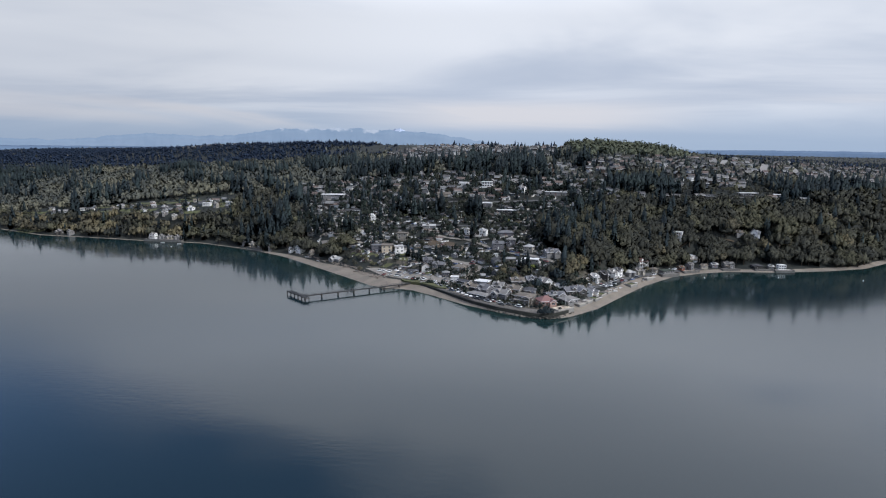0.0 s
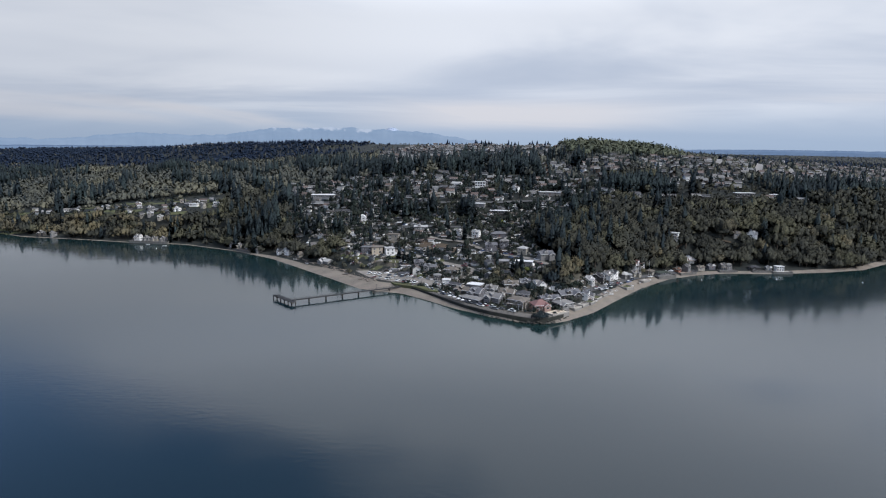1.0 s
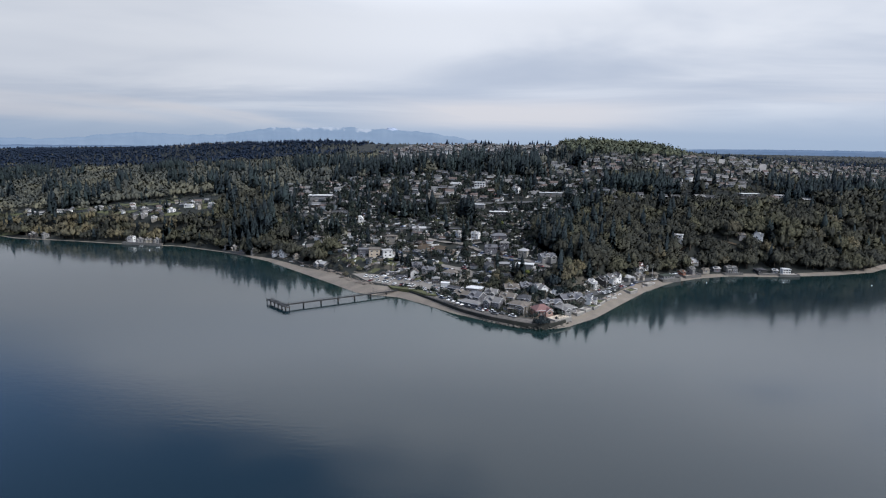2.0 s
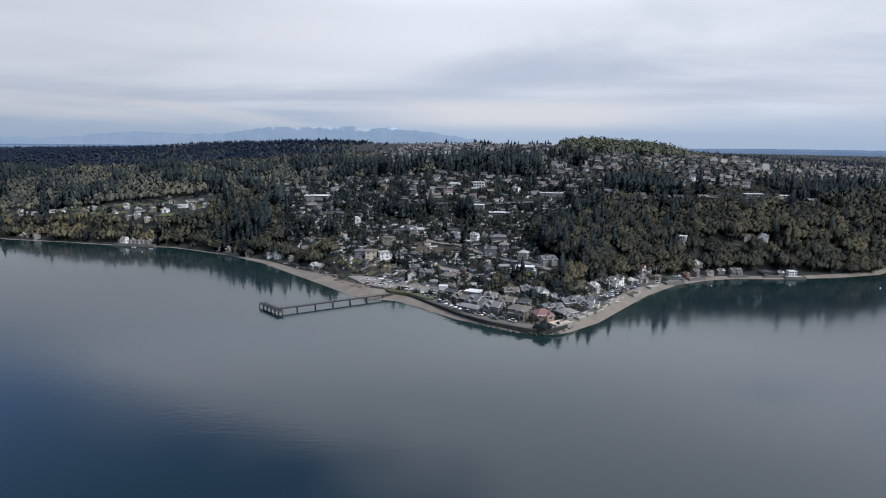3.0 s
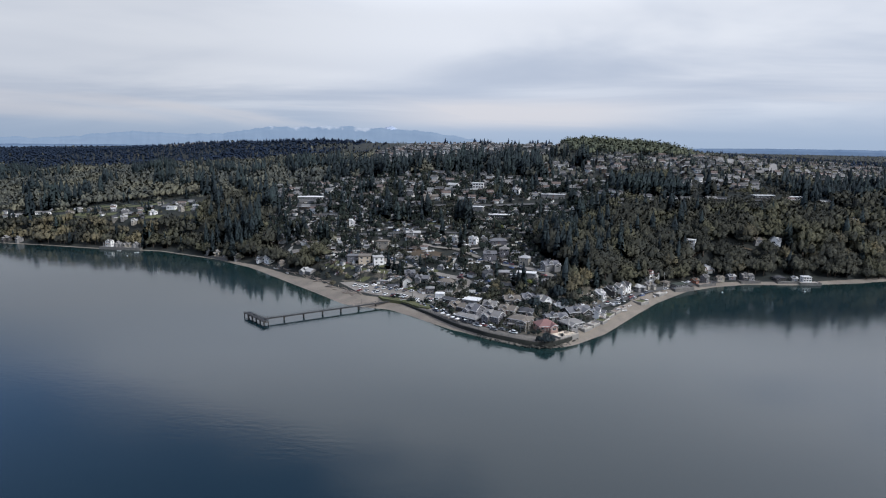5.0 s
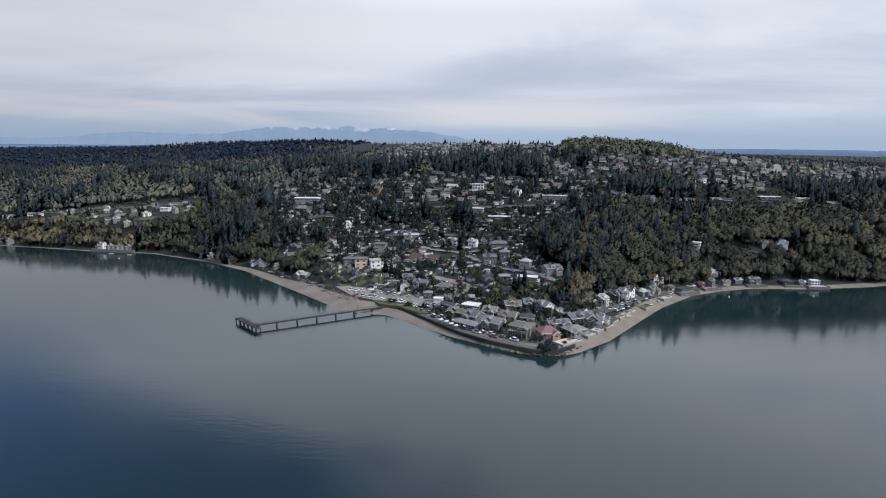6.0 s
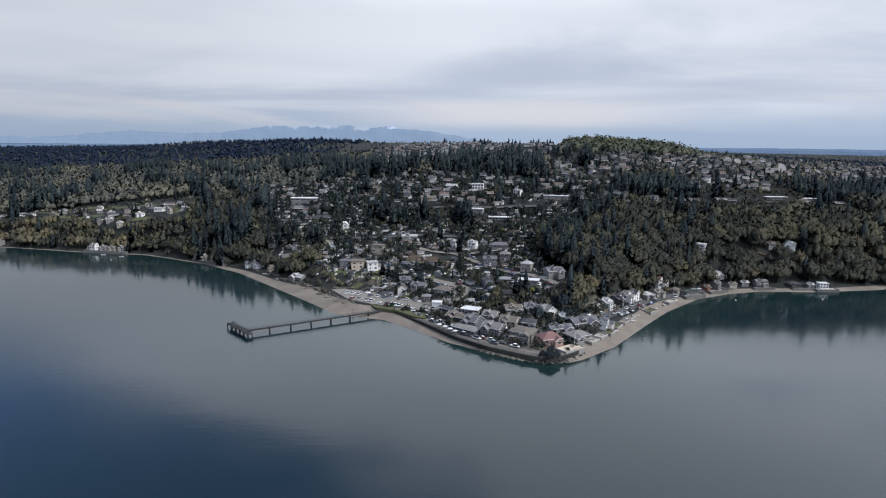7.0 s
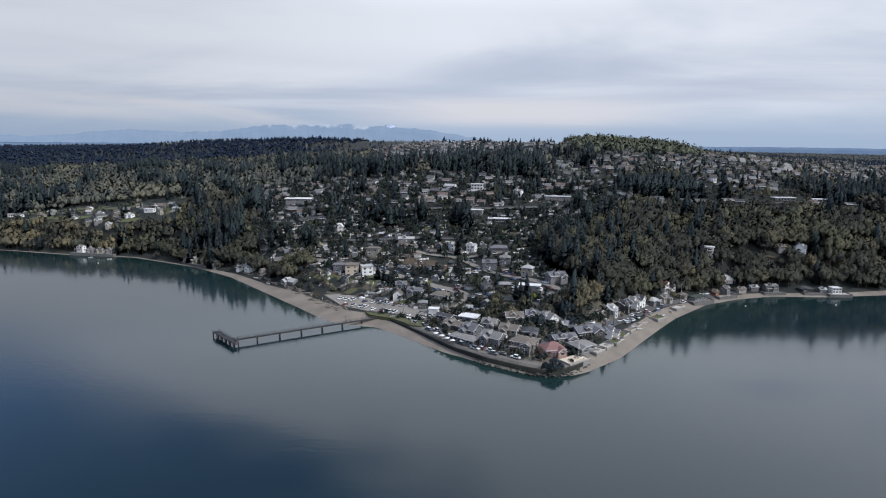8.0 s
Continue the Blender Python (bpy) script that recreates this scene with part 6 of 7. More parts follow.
def grove(x, y, d):
    """What grows at a place: chance of any tree, share of conifers, tall or low, and how light its leaf is."""
    if d < (4 if x < -205 or x > 292 else 13):
        return 0, 0, 0, 0
    if within(CREST, x, y):
        return 0.05, 0.6, 0.42, 0
    if -320 < x < 160 and 1400 < y < 2600:
        return 0.22, 0.4, 0.5, 0
    if 330 < x < 430 and 880 < y < 1110:
        return 0.5, 0.0, 0.4, 0
    if 105 < x < 172 and 835 < y < 950:
        return 0.6, 0.8, 0.6, 0
    if 90 < x < 460 and 1090 < y < 1700:
        return (0, 0, 0, 0) if y < 1450 else (0.2, 0.2, 0.35, 0)
    if 95 < x < 380 and -35 < y - 0.1 * (x - 100) - 624 < 2 and d > 50:
        return 0.9, 0.04, 0.55, 0
    if 70 < x < 300 and d < 16:
        return 0, 0, 0, 0
    if -100 < x < -10 and y < 492:
        return 0.04, 0.0, 0.3, 0
    if -200 < x < -15 and y < 520 and d < 60:
        return 0.45, 0.0, 0.32, 0
    if within(TOWN, x, y):
        return (0.95, 0.10, 0.62, 0) if y < 640 else (1.0, 0.16, 0.72, 0)
    if within(UPPER, x, y):
        return 0.75, 0.3, 0.42, 0
    if 100 < x < 360 and 624 < y - 0.1 * (x - 100) < 646:
        return 0.15, 0.2, 0.35, 0
    if 150 < x < 226 and 654 < y < 700 or 338 < x < 560 and 672 < y - 0.25 * (x - 400) < 745:
        return 0.8, 0.9, 0.72, 0
    if 160 < x < 355 and 915 < y < 1100:
        return 1.0, 0.0, 1.0, 2
    if 226 <= x <= 338 and 664 < y < 745:
        return 0.9, 0.12, 0.36, 0
    if x > 60 and y < 720:
        return 0.95, 0.10 if x > 125 else 0.4, 1.0, 0
    if 95 <= x < 170 and 690 < y < 850:
        return 0.5, 0.4, 0.5, 0
    if -190 < x < 95 and 740 < y < 1050:
        return 0.97, (0.82 if y < 900 else 0.5) + 0.8 * noise.noise((x * 0.02, y * 0.02, 1.7)), 0.70 + 0.4 * _tr.random(), 0
    if x < -170 and d > 20 and in_stand(x, y):
        return 1.0, 0.95, 1.12, 0
    if -620 < x < -300 and 655 < y < 770 and d > 34:
        return 0.13, 0.3, 0.45, 0
    if -515 < x < -365 and 790 < y < 822:
        return 1.0, 0.0, 0.95, 0
    if x < -180 and d < 75:
        return 0.95, 0.45 if -262 < x < -205 else 0.10, 0.95 if x > -262 else 0.76, 0
    if -340 < x < -190 and y < 800:
        return 0.95, 0.92 if noise.noise((x * 0.028, y * 0.028, 2.2)) > 0.1 else 0.05, 0.92, 0
    if 150 < x <= 460 and y > 800:
        return 0.4, 0.1, 0.5, 0
    if x > 380 and y > 980:
        return 0.8, 0.6, 0.45, 0
    wave = noise.noise((x * 0.0042, y * 0.0085, 0.3)) + 0.32 * noise.noise((x * 0.016, y * 0.022, 5.3))
    wave += (0.9 if x < -420 else 0.15) if y > 1350 - 0.2 * (x + 640) else 0.05 if y > 1150 else -0.42
    return 0.92, (0.99 if y > 1350 else 0.93) if wave > 0.0 else 0.03, 0.85 + 0.5 * max(-0.4, min(0.4, noise.noise((x * 0.02, y * 0.014, 3.0)))), 0


_near, _mid_c, _mid_l, _hill, _shrubs = [], [], [], [], []
_g = random.Random(21)
_cell = 7.2
for _j in range(int((1300 - 370) / _cell)):
    for _i in range(int(2200 / _cell)):
        _x, _y = -1100 + (_i + _g.random()) * _cell, 370 + (_j + _g.random()) * _cell
        _u, _v, _q = _g.random(), _g.random(), _g.random()
        if abs(_x) > 0.86 * _y + 40:
            continue
        if _y > 700 and _q > 0.62:
            continue
        _near.append((_x, _y, _u, _v, _q))
_arr = np.array(_near)
_dist = inland(_arr[:, 0], _arr[:, 1])
# a close dark belt of conifers between the bluff and the upper houses
for _i in range(100):
    _x = _g.uniform(150, 226)
    _mid_c.append((_x, _g.uniform(656, 700), _g.uniform(13, 23), _g.uniform(1.1, 1.6), _g.randrange(5)))
for _i in range(170):
    _x = _g.uniform(338, 560)
    _mid_c.append((_x, 682 + 0.28 * (_x - 380) + _g.uniform(-16, 24), _g.uniform(9, 17), _g.uniform(1.1, 1.6), _g.randrange(5)))
_things = {"conifer": 0, "leafy": 0}
_lotp = [(x, y) for x, y in LOT]
for (_x, _y, _u, _v, _q), _d in zip(_near, _dist):
    chance, share, size, light = grove(_x, _y, _d)
    if _u > chance or within(_lotp, _x, _y) or on_road(_x, _y, 1.5) or not roomy(_x, _y):
        continue
    in_town = within(TOWN, _x, _y) or (_x < 100 and _y < 470)
    if _v < share:
        h = _g.uniform(18, 33) * size
        if hides(_x, _y, h * 0.6 if in_town and _q < 0.5 else h, 24 if in_town else 12):
            continue
        if in_town and _q < 0.5:
            h *= 0.6
        if not in_town and (_y < 640 or _d < 60) and _things["conifer"] < 240:
            plant("conifer", _x, _y, h)
            _things["conifer"] += 1
        else:
            _mid_c.append((_x, _y, h, _g.uniform(0.85, 1.3), _g.randrange(5)))
    else:
        h = _g.uniform(11, 21) * size
        if not in_town and hides(_x, _y, h, 15):
            h *= 0.45
        if in_town:
            h = _g.uniform(3.5, 10.5)
            if hides(_x, _y, h):
                h = _g.uniform(1.5, 3.0)
            _shrubs.append((_x, _y, h, _g.uniform(1.1, 1.7), _g.randrange(5)))
        elif light == 2:
            _hill.append((_x, _y, h * 0.8, _g.uniform(1.5, 2.1), _g.randrange(5)))
        elif (_y < 575 or _d < 48) and _things["leafy"] < 290:
            plant("gold" if _x < -330 and _q < 0.65 or _q < 0.05 else "leafy", _x, _y, h, _g.uniform(1.15, 1.6))
            _things["leafy"] += 1
        else:
            _mid_l.append((_x, _y, h, _g.uniform(1.2, 1.75), _g.randrange(5)))
print("trees", _things, len(_mid_c), len(_mid_l), len(_hill), len(_shrubs))
woods("conifer_wood", MID_CONIFER, _mid_c, [M["needles"], M["bark"]], "dark conifers of the wooded slope")
woods("golden_broadleaf_wood", MID_LEAFY, [r for r in _mid_l if r[1] < 720 and r[0] < -330 and r[4] < 3], [M["gold_leaves"], M["bark"]], "golden-brown broadleaf wood above the cove")
_mid_l = [r for r in _mid_l if r[1] >= 720 or r[0] >= -330 or r[4] > 2]
woods("broadleaf_wood", MID_LEAFY, [r for r in _mid_l if r[1] < 740], [M["leaves"], M["bark"]], "olive-brown broadleaf wood in early spring")
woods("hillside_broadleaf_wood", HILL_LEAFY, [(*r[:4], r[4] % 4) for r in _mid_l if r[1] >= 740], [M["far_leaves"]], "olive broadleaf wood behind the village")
woods("hilltop_wood", HILL_LEAFY, [(*r[:4], r[4] % 4) for r in _hill], [M["hill_leaves"]], "light green broadleaf wood on the hilltop")
_small = [(x + _g.uniform(-8, 8), y + _g.uniform(-8, 8), _g.uniform(1.8, 6.0), _g.uniform(1.0, 1.9), _g.randrange(4)) for x, y in _homes for _ in range(4)]
_small += [(_g.uniform(-620, -300), _g.uniform(660, 768), _g.uniform(1.5, 5.0), _g.uniform(1.2, 2.2), _g.randrange(4)) for _ in range(170)]
_small = [r for r in _small if not on_road(r[0], r[1], 1.0) and roomy(r[0], r[1]) and not within(_lotp, r[0], r[1])]
woods("garden_hedges", HILL_LEAFY, _small, [M["shrub"]], "low hedges and bushes in the gardens")
woods("garden_bushes", HILL_LEAFY, [(*r[:4], r[4] % 4) for r in _shrubs if r[2] < 6], [M["shrub"]], "dark garden bushes between the houses")
_shrubs = [r for r in _shrubs if r[2] >= 6]
woods("garden_shrubs", MID_LEAFY, _shrubs, [M["shrub"], M["bark"]], "garden shrubs and small trees between the houses")

_bushes = []
while len(_bushes) < 560:
    _x, _y = _g.uniform(-60, 130), _g.uniform(376, 505)
    if within(YARDS, _x, _y) and not on_road(_x, _y, 0.6) and not within(_lotp, _x, _y) and inland(np.array([_x]), np.array([_y]))[0] > 11 \
            and np.all(np.hypot(_BX[:, 0] - _x, _BX[:, 1] - _y) > _BX[:, 2] * 0.72):
        _bushes.append((_x, _y, _g.uniform(1.2, 2.6) if hides(_x, _y, 3.5, 9) else _g.uniform(1.6, 5.0), _g.uniform(1.2, 2.2), _g.randrange(4)))
woods("yard_hedges", HILL_LEAFY, _bushes, [M["shrub"]], "dark hedges and shrubs round the shore houses")

_row = [(_wq[i, 0] + _wn[i, 0] * _g.uniform(1.2, 2.0), _wq[i, 1] + _wn[i, 1] * _g.uniform(1.2, 2.0), _g.uniform(0.9, 1.7), _g.uniform(1.5, 2.3), _g.randrange(4)) for i in range(len(_wq)) if -22 < _wq[i, 0] < 40 for _ in range(2) if (i // 4) % 3]
woods("drive_hedge", HILL_LEAFY, _row, [M["shrub"]], "low clipped hedge along the seawall parapet")

# the hills behind, ever sparser
_fc, _fl = [], []
_y = 1290.0
while _y < 4550:
    _step = 13 + (_y - 1290) * 0.012
    _x = -0.86 * _y - 60
    while _x < 0.86 * _y + 60:
        _x += _step * _g.uniform(0.6, 1.4)
        px, py = _x, _y + _g.uniform(-0.5, 0.5) * _step
        chance, share, size, light = grove(px, py, 500)
        if within(UPPER, px, py):
            chance = 0.05
        if _g.random() > chance * 0.9 or math.hypot(px, py) > 4650:
            continue
        if _g.random() < share:
            _fc.append((px, py, _g.uniform(7, 20) * size * (1.0 if py < 1900 else 0.65), _g.uniform(1.1, 1.6) * (1 + _step / 28), _g.randrange(3)))
        else:
            _fl.append((px, py, _g.uniform(9, 17) * size, _g.uniform(1.1, 1.5) * (1 + _step / 40), _g.randrange(3)))
    _y += _step * 1.5
# clumps of conifers on the crest
for _x, _y, _k in ((22, 1590, 4), (45, 1600, 7), (105, 1560, 8), (160, 1540, 9), (-60, 1640, 4), (190, 1500, 4)):
    _fc += [(_x + _g.uniform(-14, 14), _y + _g.uniform(-14, 14), _g.uniform(9, 19), _g.uniform(1.2, 1.7), _g.randrange(3)) for _ in range(_k)]
# the close dark woods of the western plain
while len(_fc) < 9200:
    px, py = _g.uniform(-2100, -380), _g.uniform(1380, 2700)
    if abs(px) < 0.86 * py + 60 and grove(px, py, 500)[1] > 0.5:
        _fc.append((px, py, _g.uniform(7, 15), _g.uniform(1.5, 2.4), _g.randrange(3)))
# and at the end of the hillside towards the sea
for _x, _y, _k, _w in ((700, 1150, 16, 26), (770, 1190, 26, 40), (590, 1240, 8, 16), (530, 1265, 8, 18), (480, 1280, 7, 20), (640, 1215, 8, 20)):
    _fc += [(_x + _g.uniform(-_w, _w), _y + _g.uniform(-14, 14), _g.uniform(8, 17), _g.uniform(1.2, 1.7), _g.randrange(3)) for _ in range(_k)]
print("far trees", len(_fc), len(_fl))
woods("far_conifer_wood", FAR_CONIFER, _fc, [M["haze_blue_needles"]], "dark conifer woods covering the far hills, tinted haze-blue")
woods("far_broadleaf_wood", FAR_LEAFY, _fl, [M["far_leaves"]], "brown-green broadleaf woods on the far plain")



# ---- vehicles and clutter ----
def car(long_=4.5, tall=1.45):
    ob = tagged(new("car"), "parked car with dark windows", "car", "parked cars")
    bm = bmesh.new()
    vs = box(bm, 0, 0, 0.62, long_, 1.8, 0.62)
    bmesh.ops.bevel(bm, geom=list(bm.edges), offset=0.14, segments=1, affect="EDGES")
    part("body", bm, M["paint"], ob)
    bm = bmesh.new()
    vs = box(bm, -0.25, 0, 0.9 + (tall - 0.9) / 2, long_ * 0.56, 1.6, tall - 0.88)
    for v in vs:
        if v.co.z > 1.0:
            v.co.x = -0.25 + (v.co.x + 0.25) * 0.72
            v.co.y *= 0.86
    part("glasshouse", bm, M["glass"], ob)
    bm = bmesh.new()
    box(bm, -0.25, 0, tall + 0.01, long_ * 0.40, 1.36, 0.06)
    part("roof", bm, M["paint"], ob)
    for sx in (-1, 1):
        for sy in (-1, 1):
            bm = bmesh.new()
            tube(bm, (sx * long_ * 0.31, sy * 0.72, 0.33), (sx * long_ * 0.31, sy * 0.92, 0.33), 0.33, 0.33, 10)
            part("wheel", bm, M["tyre"], ob)
    return ob


_cars = [car(4.5, 1.45), car(4.8, 1.75), car(5.4, 1.85)]
_cr = random.Random(8)
_spots = []
for _i in range(13):
    _spots.append((-78 + _i * 2.9, 463.5 - _i * 1.0 - (3.0 if _i > 6 else 0), 62, 4.12))
for _i in range(7):
    _spots.append((-66 + _i * 5.2, 471.5 - _i * 1.6, 60, 4.12))
for _i in range(6):
    _spots.append((-84 + _i * 4.4, 476.5 - _i * 1.2, 58, 4.12))
for _x, _y, _a in ((-34, 441, 60), (-30, 438, 60), (-25, 436.5, 60), (-21, 443, 20)):
    _spots.append((_x, _y, _a, 4.14))
for _u, _off in ((0.30, 5), (0.36, 7), (0.43, 6.5), (0.52, 6), (0.57, 7.5), (0.63, 5.5), (0.70, 7), (0.22, 6), (0.26, 8), (0.33, 8), (0.40, 8.2), (0.46, 8), (0.49, 5.2), (0.55, 5.0), (0.60, 8), (0.66, 8.2), (0.18, 7), (0.14, 8)):
    _k = int(_u * (len(_wq) - 1))
    _p = _wq[_k] + _wn[_k] * _off
    _spots.append((_p[0], _p[1], math.degrees(math.atan2(-_wn[_k][0], _wn[_k][1])), 3.57))
for _x, _y, _a in ((96, 443, 48), (106, 455, 48), (112, 462, 48), (98.5, 441.5, 120), (103, 446, 120), (108, 452, 120), (118, 465, 48), (133, 479, 44), (152, 494, 38), (172, 509, 34), (-5, 482, -30), (-40, 502, -34), (-60, 515, -32), (18, 508, -48), (40, 484, -44), (88, 432, 48)):
    _spots.append((_x, _y, _a, float(ground_z(_x, _y)) + 0.25))
_spots = [p for i, p in enumerate(_spots) if i > 27 or _cr.random() < 0.6]
for _n_, (_x, _y, _a, _z) in enumerate(_spots):
    _m = pose(_x, _y, _z, 0, 0, _a + _cr.choice((0, 180)) + _cr.uniform(-4, 4))
    if _n_ < 3:
        _cars[_n_].matrix_basis = _m
    else:
        copy_thing(_cr.choice(_cars), _m)


def log(x, y, long_, thick, turn):
    bm = bmesh.new()
    tube(bm, (-long_ / 2, 0, 0), (long_ / 2, 0, 0), thick, thick * 0.7, 7)
    for v in bm.verts:
        v.co.z += 0.05 * math.sin(v.co.x * 1.3)
    ob = tagged(mesh_object("driftwood_log", bm, M["drift"]), "bleached driftwood log lying on the beach", "driftwood", "driftwood logs")
    ob.matrix_basis = pose(x, y, float(ground_z(x, y)) + thick * 0.6, 0, 0, turn)
    return ob


_dr = random.Random(4)
_dq, _dn = along([(-205, 560), (-145, 503), (-113, 471), (-85, 442)], 1.0)
for _i in range(85):
    _k = _dr.randrange(len(_dq))
    _o = _dr.uniform(11.5, 17.5)
    _p = _dq[_k] + _dn[_k] * _o
    log(_p[0], _p[1], _dr.uniform(3, 9), _dr.uniform(0.2, 0.42), -46 + _dr.uniform(-35, 35))
_dq, _dn = along([(83, 392), (104, 421), (136, 464), (169, 498)], 1.0)
for _i in range(16):
    _k = _dr.randrange(len(_dq))
    _p = _dq[_k] + _dn[_k] * _dr.uniform(9.0, 12.5)
    log(_p[0], _p[1], _dr.uniform(2, 6), _dr.uniform(0.18, 0.35), 52 + _dr.uniform(-30, 30))


def terrace(x, y, w, d, top, turn, mat, label, cap=True):
    """A walled garden terrace or bulkhead above the beach."""
    ob = tagged(new("terrace"), label, "terrace")
    bm = bmesh.new()
    box(bm, 0, 0, top / 2 - 0.8, w, d, top + 1.6)
    part("bulkhead", bm, M["concrete"] if -200 < x < 150 else M["rock"], ob)
    bm = bmesh.new()
    box(bm, 0, 0, top + 0.03, w - 0.5, d - 0.5, 0.06)
    part("surface", bm, mat, ob)
    if cap:
        for sx, sy, lx, ly in ((0, -1, w, 0.25), (-1, 0, 0.25, d), (1, 0, 0.25, d)):
            bm = bmesh.new()
            box(bm, sx * (w / 2 - 0.12), sy * (d / 2 - 0.12), top + 0.35, lx, ly, 0.7)
            part("parapet", bm, M["patio"] if -200 < x < 150 else M["rock"], ob)
    ob.matrix_basis = pose(x, y, 0, 0, 0, turn)
    BUILT.append((x, y, max(w, d) * 0.55))
    return ob


terrace(56.5, 378.5, 15, 8.5, 3.7, 38, M["sandy"], "pale concrete terrace beside the point of the spit")
terrace(71, 394, 9, 6, 3.0, 48, M["patio"], "white-walled terrace above the beach")
terrace(77.5, 402, 8, 6, 3.0, 50, M["patio"], "white-walled terrace with a pale floor above the beach")
terrace(84, 409, 7, 6, 3.0, 52, M["lawn"], "small walled lawn above the beach")
terrace(91, 421, 9, 6, 3.0, 54, M["lawn"], "small walled lawn above the beach")
terrace(98, 430, 8, 5, 3.0, 52, M["drift"], "timber-floored terrace above the beach")
terrace(104, 438.5, 8, 5, 3.0, 52, M["drift"], "timber-floored terrace above the beach")
terrace(122.5, 457, 9, 7, 2.6, 40, M["lawn"], "grass-topped bulkhead jutting on to the beach")
terrace(143, 481, 10, 5, 2.6, 45, M["patio"], "low pale terrace above the beach")
terrace(166, 500, 20, 7, 2.4, 28, M["rock"], "grey concrete bulkhead at the waterline")
terrace(190, 516, 18, 6, 2.2, 26, M["drift"], "timber bulkhead at the waterline")
terrace(-356, 622.0, 46, 5, 2.0, -6, M["concrete"], "grey concrete bulkhead below the cove houses")
terrace(-238, 586.0, 36, 5, 1.8, -31, M["drift"], "timber bulkhead below the cove houses")
terrace(231, 530, 17, 6, 1.9, 8, M["rock"], "grey concrete bulkhead at the waterline")
terrace(262, 532, 18, 6, 1.5, 4, M["rock"], "low dark bulkhead at the waterline")
terrace(279, 531, 17, 8, 1.5, 2, M["patio"], "pale concrete bulkhead under the white house")


def street_lamp(x, y, z, high=8.0):
    ob = tagged(new("street_lamp"), "slim grey street lamp", "street lamp", "street lamps")
    bm = bmesh.new()
    tube(bm, (0, 0, 0), (0, 0, high), 0.10, 0.06)
    part("pole", bm, M["rail"], ob)
    bm = bmesh.new()
    box(bm, 0.7, 0, high, 1.5, 0.12, 0.10)
    part("arm", bm, M["rail"], ob)
    bm = bmesh.new()
    box(bm, 1.5, 0, high - 0.04, 0.6, 0.25, 0.14)
    part("lamp_head", bm, M["trim"], ob)
    ob.matrix_basis = pose(x, y, z, 0, 0, _dr.uniform(0, 360))


for _x, _y, _z in ((-60, 456, 4.1), (-38, 452, 4.1), (-20, 425, 3.55), (8, 393, 3.55), (26, 381, 3.55), (90, 436, 3.6), (116, 465, 3.6), (142, 489, 3.4)):
    street_lamp(_x, _y, _z)


def flagpole(x, y, z, high):
    ob = tagged(new("flagpole"), "slim white flagpole beside a waterfront house", "flagpole")
    bm = bmesh.new()
    tube(bm, (0, 0, 0), (0, 0, high), 0.09, 0.05)
    part("pole", bm, M["trim"], ob)
    bm = bmesh.new()
    bmesh.ops.create_icosphere(bm, subdivisions=1, radius=0.14, matrix=Matrix.Translation((0, 0, high)))
    part("finial", bm, M["trim"], ob)
    ob.matrix_basis = pose(x, y, z)


flagpole(152, 499, 2.6, 12)
flagpole(59, 380, 3.2, 9)


def buoy(x, y):
    bm = bmesh.new()
    bmesh.ops.create_icosphere(bm, subdivisions=2, radius=0.55)
    tube(bm, (0, 0, 0.3), (0, 0, 1.0), 0.12, 0.08)
    ob = tagged(mesh_object("mooring_buoy", bm, M["trim"]), "white mooring buoy floating on the water", "buoy", "mooring buoys")
    ob.matrix_basis = pose(x, y, 0.1)


for _x, _y in ((196, 497), (262, 505), (-330, 590), (330, 500)):
    buoy(_x, _y)


def rowing_boat(x, y, z, turn, long_=4.2):
    ob = tagged(new("rowing_boat"), "small white rowing boat pulled up on the shore", "boat", "small boats")
    bm = bmesh.new()
    rings = []
    for i in range(7):
        u = i / 6
        w = 0.75 * math.sin(min(1.0, 0.25 + u * 0.9) * math.pi * 0.78) * (1 if u > 0.02 else 0.9)
        px = (u - 0.5) * long_
        rings.append([bm.verts.new(p) for p in ((px, -w, 0.62 + 0.15 * u * u), (px, -w * 0.6, 0.12), (px, 0, 0.0), (px, w * 0.6, 0.12), (px, w, 0.62 + 0.15 * u * u))])
    for a, b in zip(rings[:-1], rings[1:]):
        for i in range(4):
            bm.faces.new((a[i], a[i + 1], b[i + 1], b[i]))
    bm.faces.new(rings[0])
    part("hull", bm, M["trim"], ob)
    for px in (-0.8, 0.5):
        bm = bmesh.new()
        box(bm, px, 0, 0.45, 0.28, 1.2, 0.05)
        part("thwart", bm, M["drift"], ob)
    ob.matrix_basis = pose(x, y, z, 0, 0, turn)


for _x, _y, _z, _a in ((112, 446, 1.7, 50), (105, 434, 1.9, 20), (-330, 606, 0.05, 12), (-352, 612, 0.05, 8), (150, 486, 1.6, 60), (89, 413, 2.0, 35), (95, 424.5, 2.0, 70), (101, 433.5, 3.1, 40), (107, 440.5, 3.1, 75), (128, 462, 2.0, 45), (137, 473, 2.0, 80), (-150, 521, 2.2, -40), (-166, 538, 2.2, -20)):
    rowing_boat(_x, _y, _z, _a)


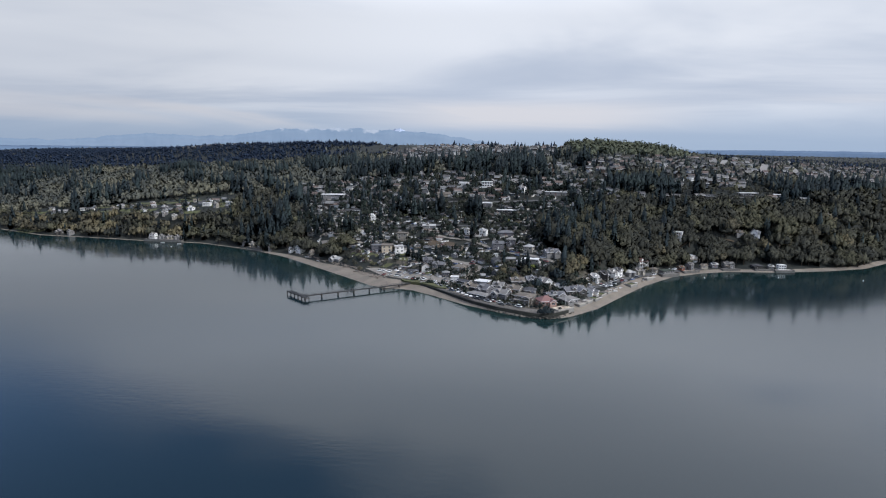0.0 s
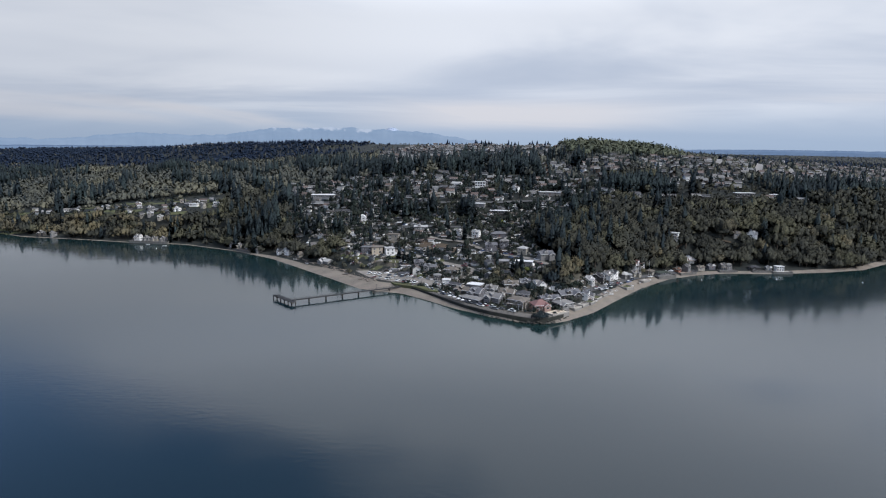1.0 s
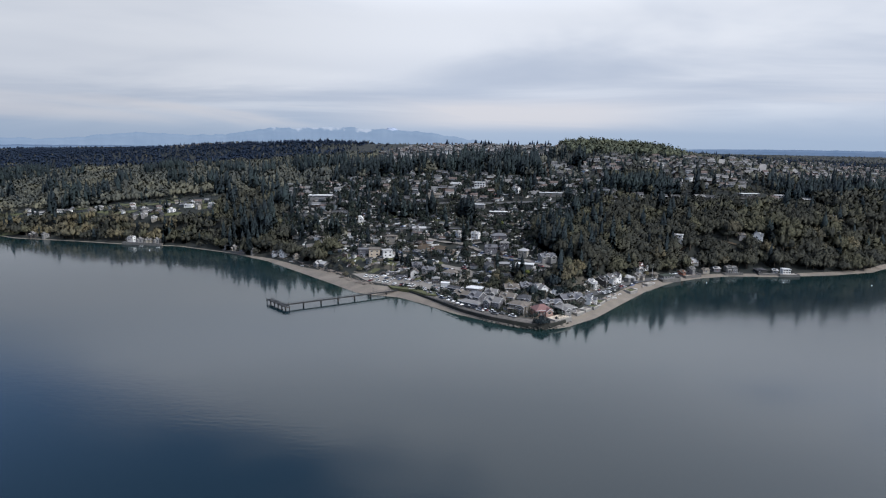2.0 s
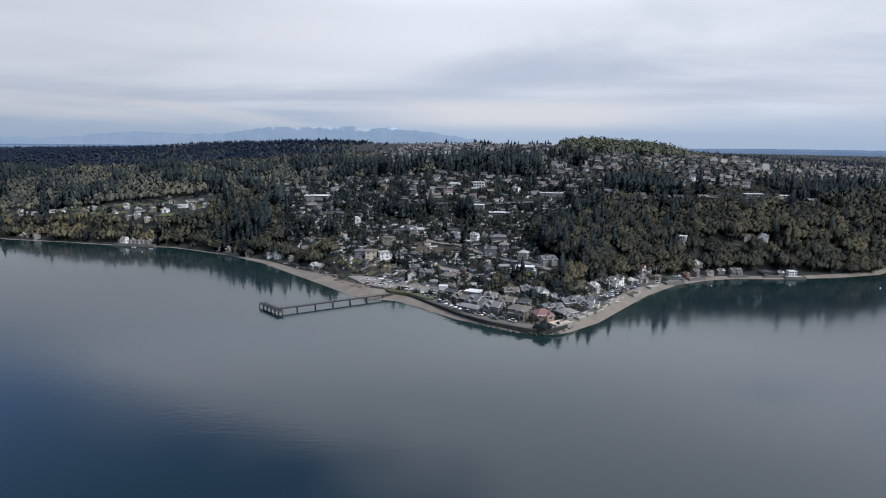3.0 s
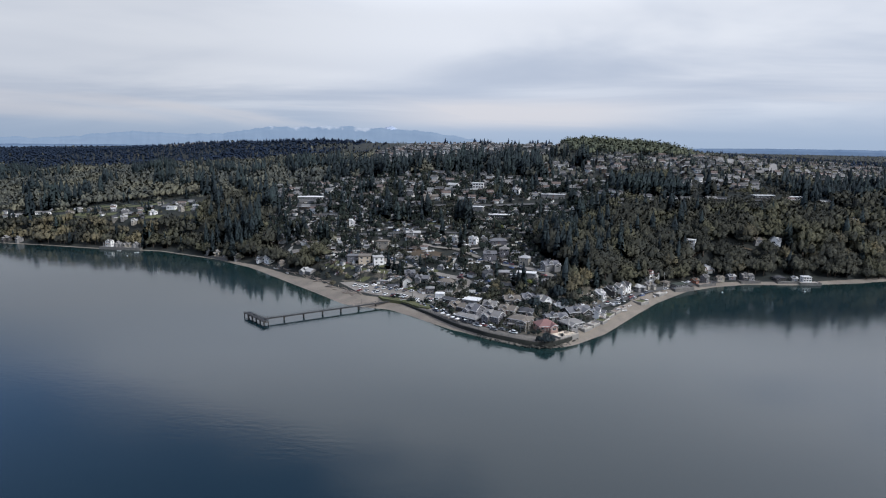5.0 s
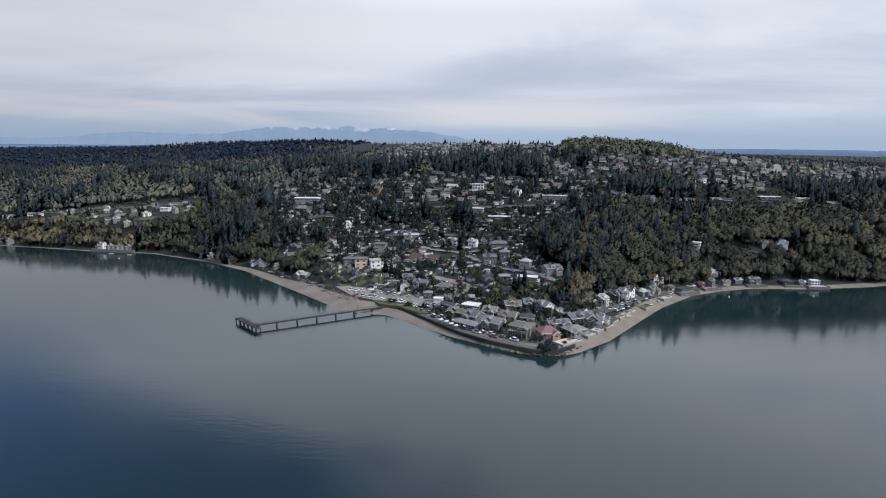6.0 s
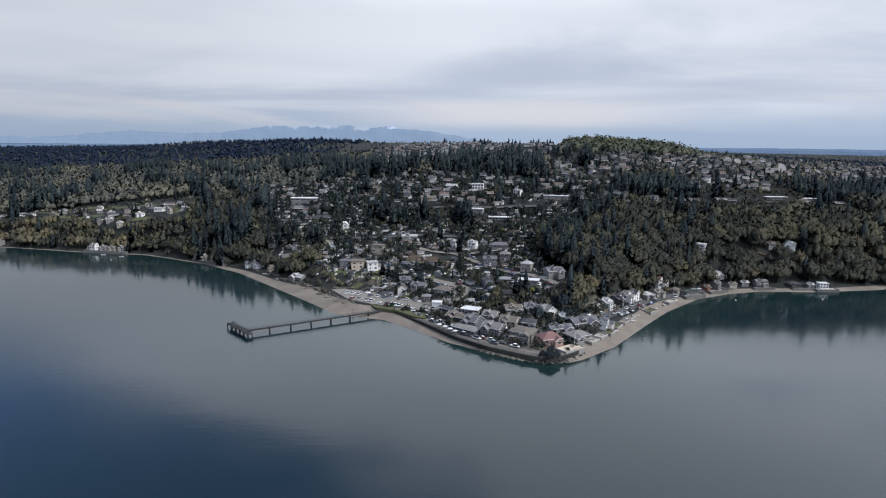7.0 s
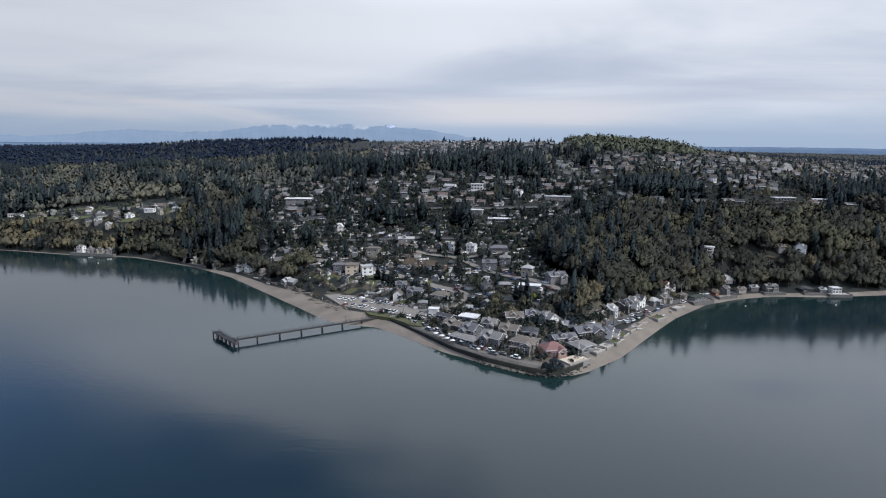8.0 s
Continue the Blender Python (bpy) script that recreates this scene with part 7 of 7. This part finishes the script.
def picnic_table(x, y, z, turn):
    ob = tagged(new("picnic_table"), "pale weathered picnic table with two benches", "picnic table", "picnic tables")
    bm = bmesh.new()
    box(bm, 0, 0, 0.74, 2.0, 0.85, 0.07)
    part("tabletop", bm, M["drift"], ob)
    for sy in (-1, 1):
        bm = bmesh.new()
        box(bm, 0, sy * 0.75, 0.44, 2.0, 0.3, 0.06)
        part("bench", bm, M["drift"], ob)
    for sx in (-0.7, 0.7):
        for sy in (-1, 1):
            bm = bmesh.new()
            beam(bm, (sx, sy * 0.75, 0), (sx, sy * 0.25, 0.72), 0.09, 0.07)
            part("leg", bm, M["drift"], ob)
    ob.matrix_basis = pose(x, y, z, 0, 0, turn)


for _x, _y, _z, _a in ((-40, 441, 4.29, 30), (-30, 428, 4.29, 50), (-10, 402.5, 3.42, -40), (-6.5, 399, 3.42, -30), (-13, 406, 3.42, -45), (58, 380, 3.78, 40), (54.5, 377, 3.78, 20), (72, 394.5, 3.07, 48), (78, 402, 3.07, 50)):
    picnic_table(_x, _y, _z, _a)


def parasol(x, y, z, high=2.5):
    ob = tagged(new("parasol"), "white canvas parasol beside the shore restaurant", "parasol", "parasols")
    bm = bmesh.new()
    tube(bm, (0, 0, 0), (0, 0, high), 0.04, 0.04)
    part("pole", bm, M["rail"], ob)
    bm = bmesh.new()
    bmesh.ops.create_cone(bm, cap_ends=True, segments=8, radius1=1.5, radius2=0.05, depth=0.6, matrix=Matrix.Translation((0, 0, high - 0.1)))
    part("canopy", bm, M["trim"], ob)
    ob.matrix_basis = pose(x, y, z)


for _x, _y in ((-11, 404.5), (-8, 400.5), (-14.5, 408), (-5, 397)):
    parasol(_x, _y, 3.42)


def promenade_rail():
    """Posts and a rail along the seawall."""
    ob = tagged(new("promenade_railing"), "low dark railing along the seawall", "railing")
    line = _wq + _wn * 0.7
    for i in range(0, len(line) - 1, 2):
        a, b = line[i], line[min(i + 2, len(line) - 1)]
        bm = bmesh.new()
        box(bm, a[0], a[1], 4.1, 0.12, 0.12, 1.1)
        part("rail_post", bm, M["rail"], ob)
        bm = bmesh.new()
        beam(bm, (a[0], a[1], 4.6), (b[0], b[1], 4.6), 0.10, 0.10)
        part("rail", bm, M["rail"], ob)


promenade_rail()


def power_pole(x, y, high=10.0):
    ob = tagged(new("power_pole"), "brown timber power pole with a crossarm", "power pole", "power poles")
    bm = bmesh.new()
    tube(bm, (0, 0, -0.5), (0, 0, high), 0.17, 0.12)
    part("pole", bm, M["bark"], ob)
    bm = bmesh.new()
    box(bm, 0, 0, high - 0.8, 2.4, 0.12, 0.14)
    part("crossarm", bm, M["bark"], ob)
    ob.matrix_basis = pose(x, y, float(ground_z(x, y)), 0, 0, _dr.uniform(0, 180))


for _q, _w in ROADS[:8]:
    for _k in range(5, len(_q), 13):
        power_pole(_q[_k][0] + 2.5, _q[_k][1] + _w / 2 + 1.2)
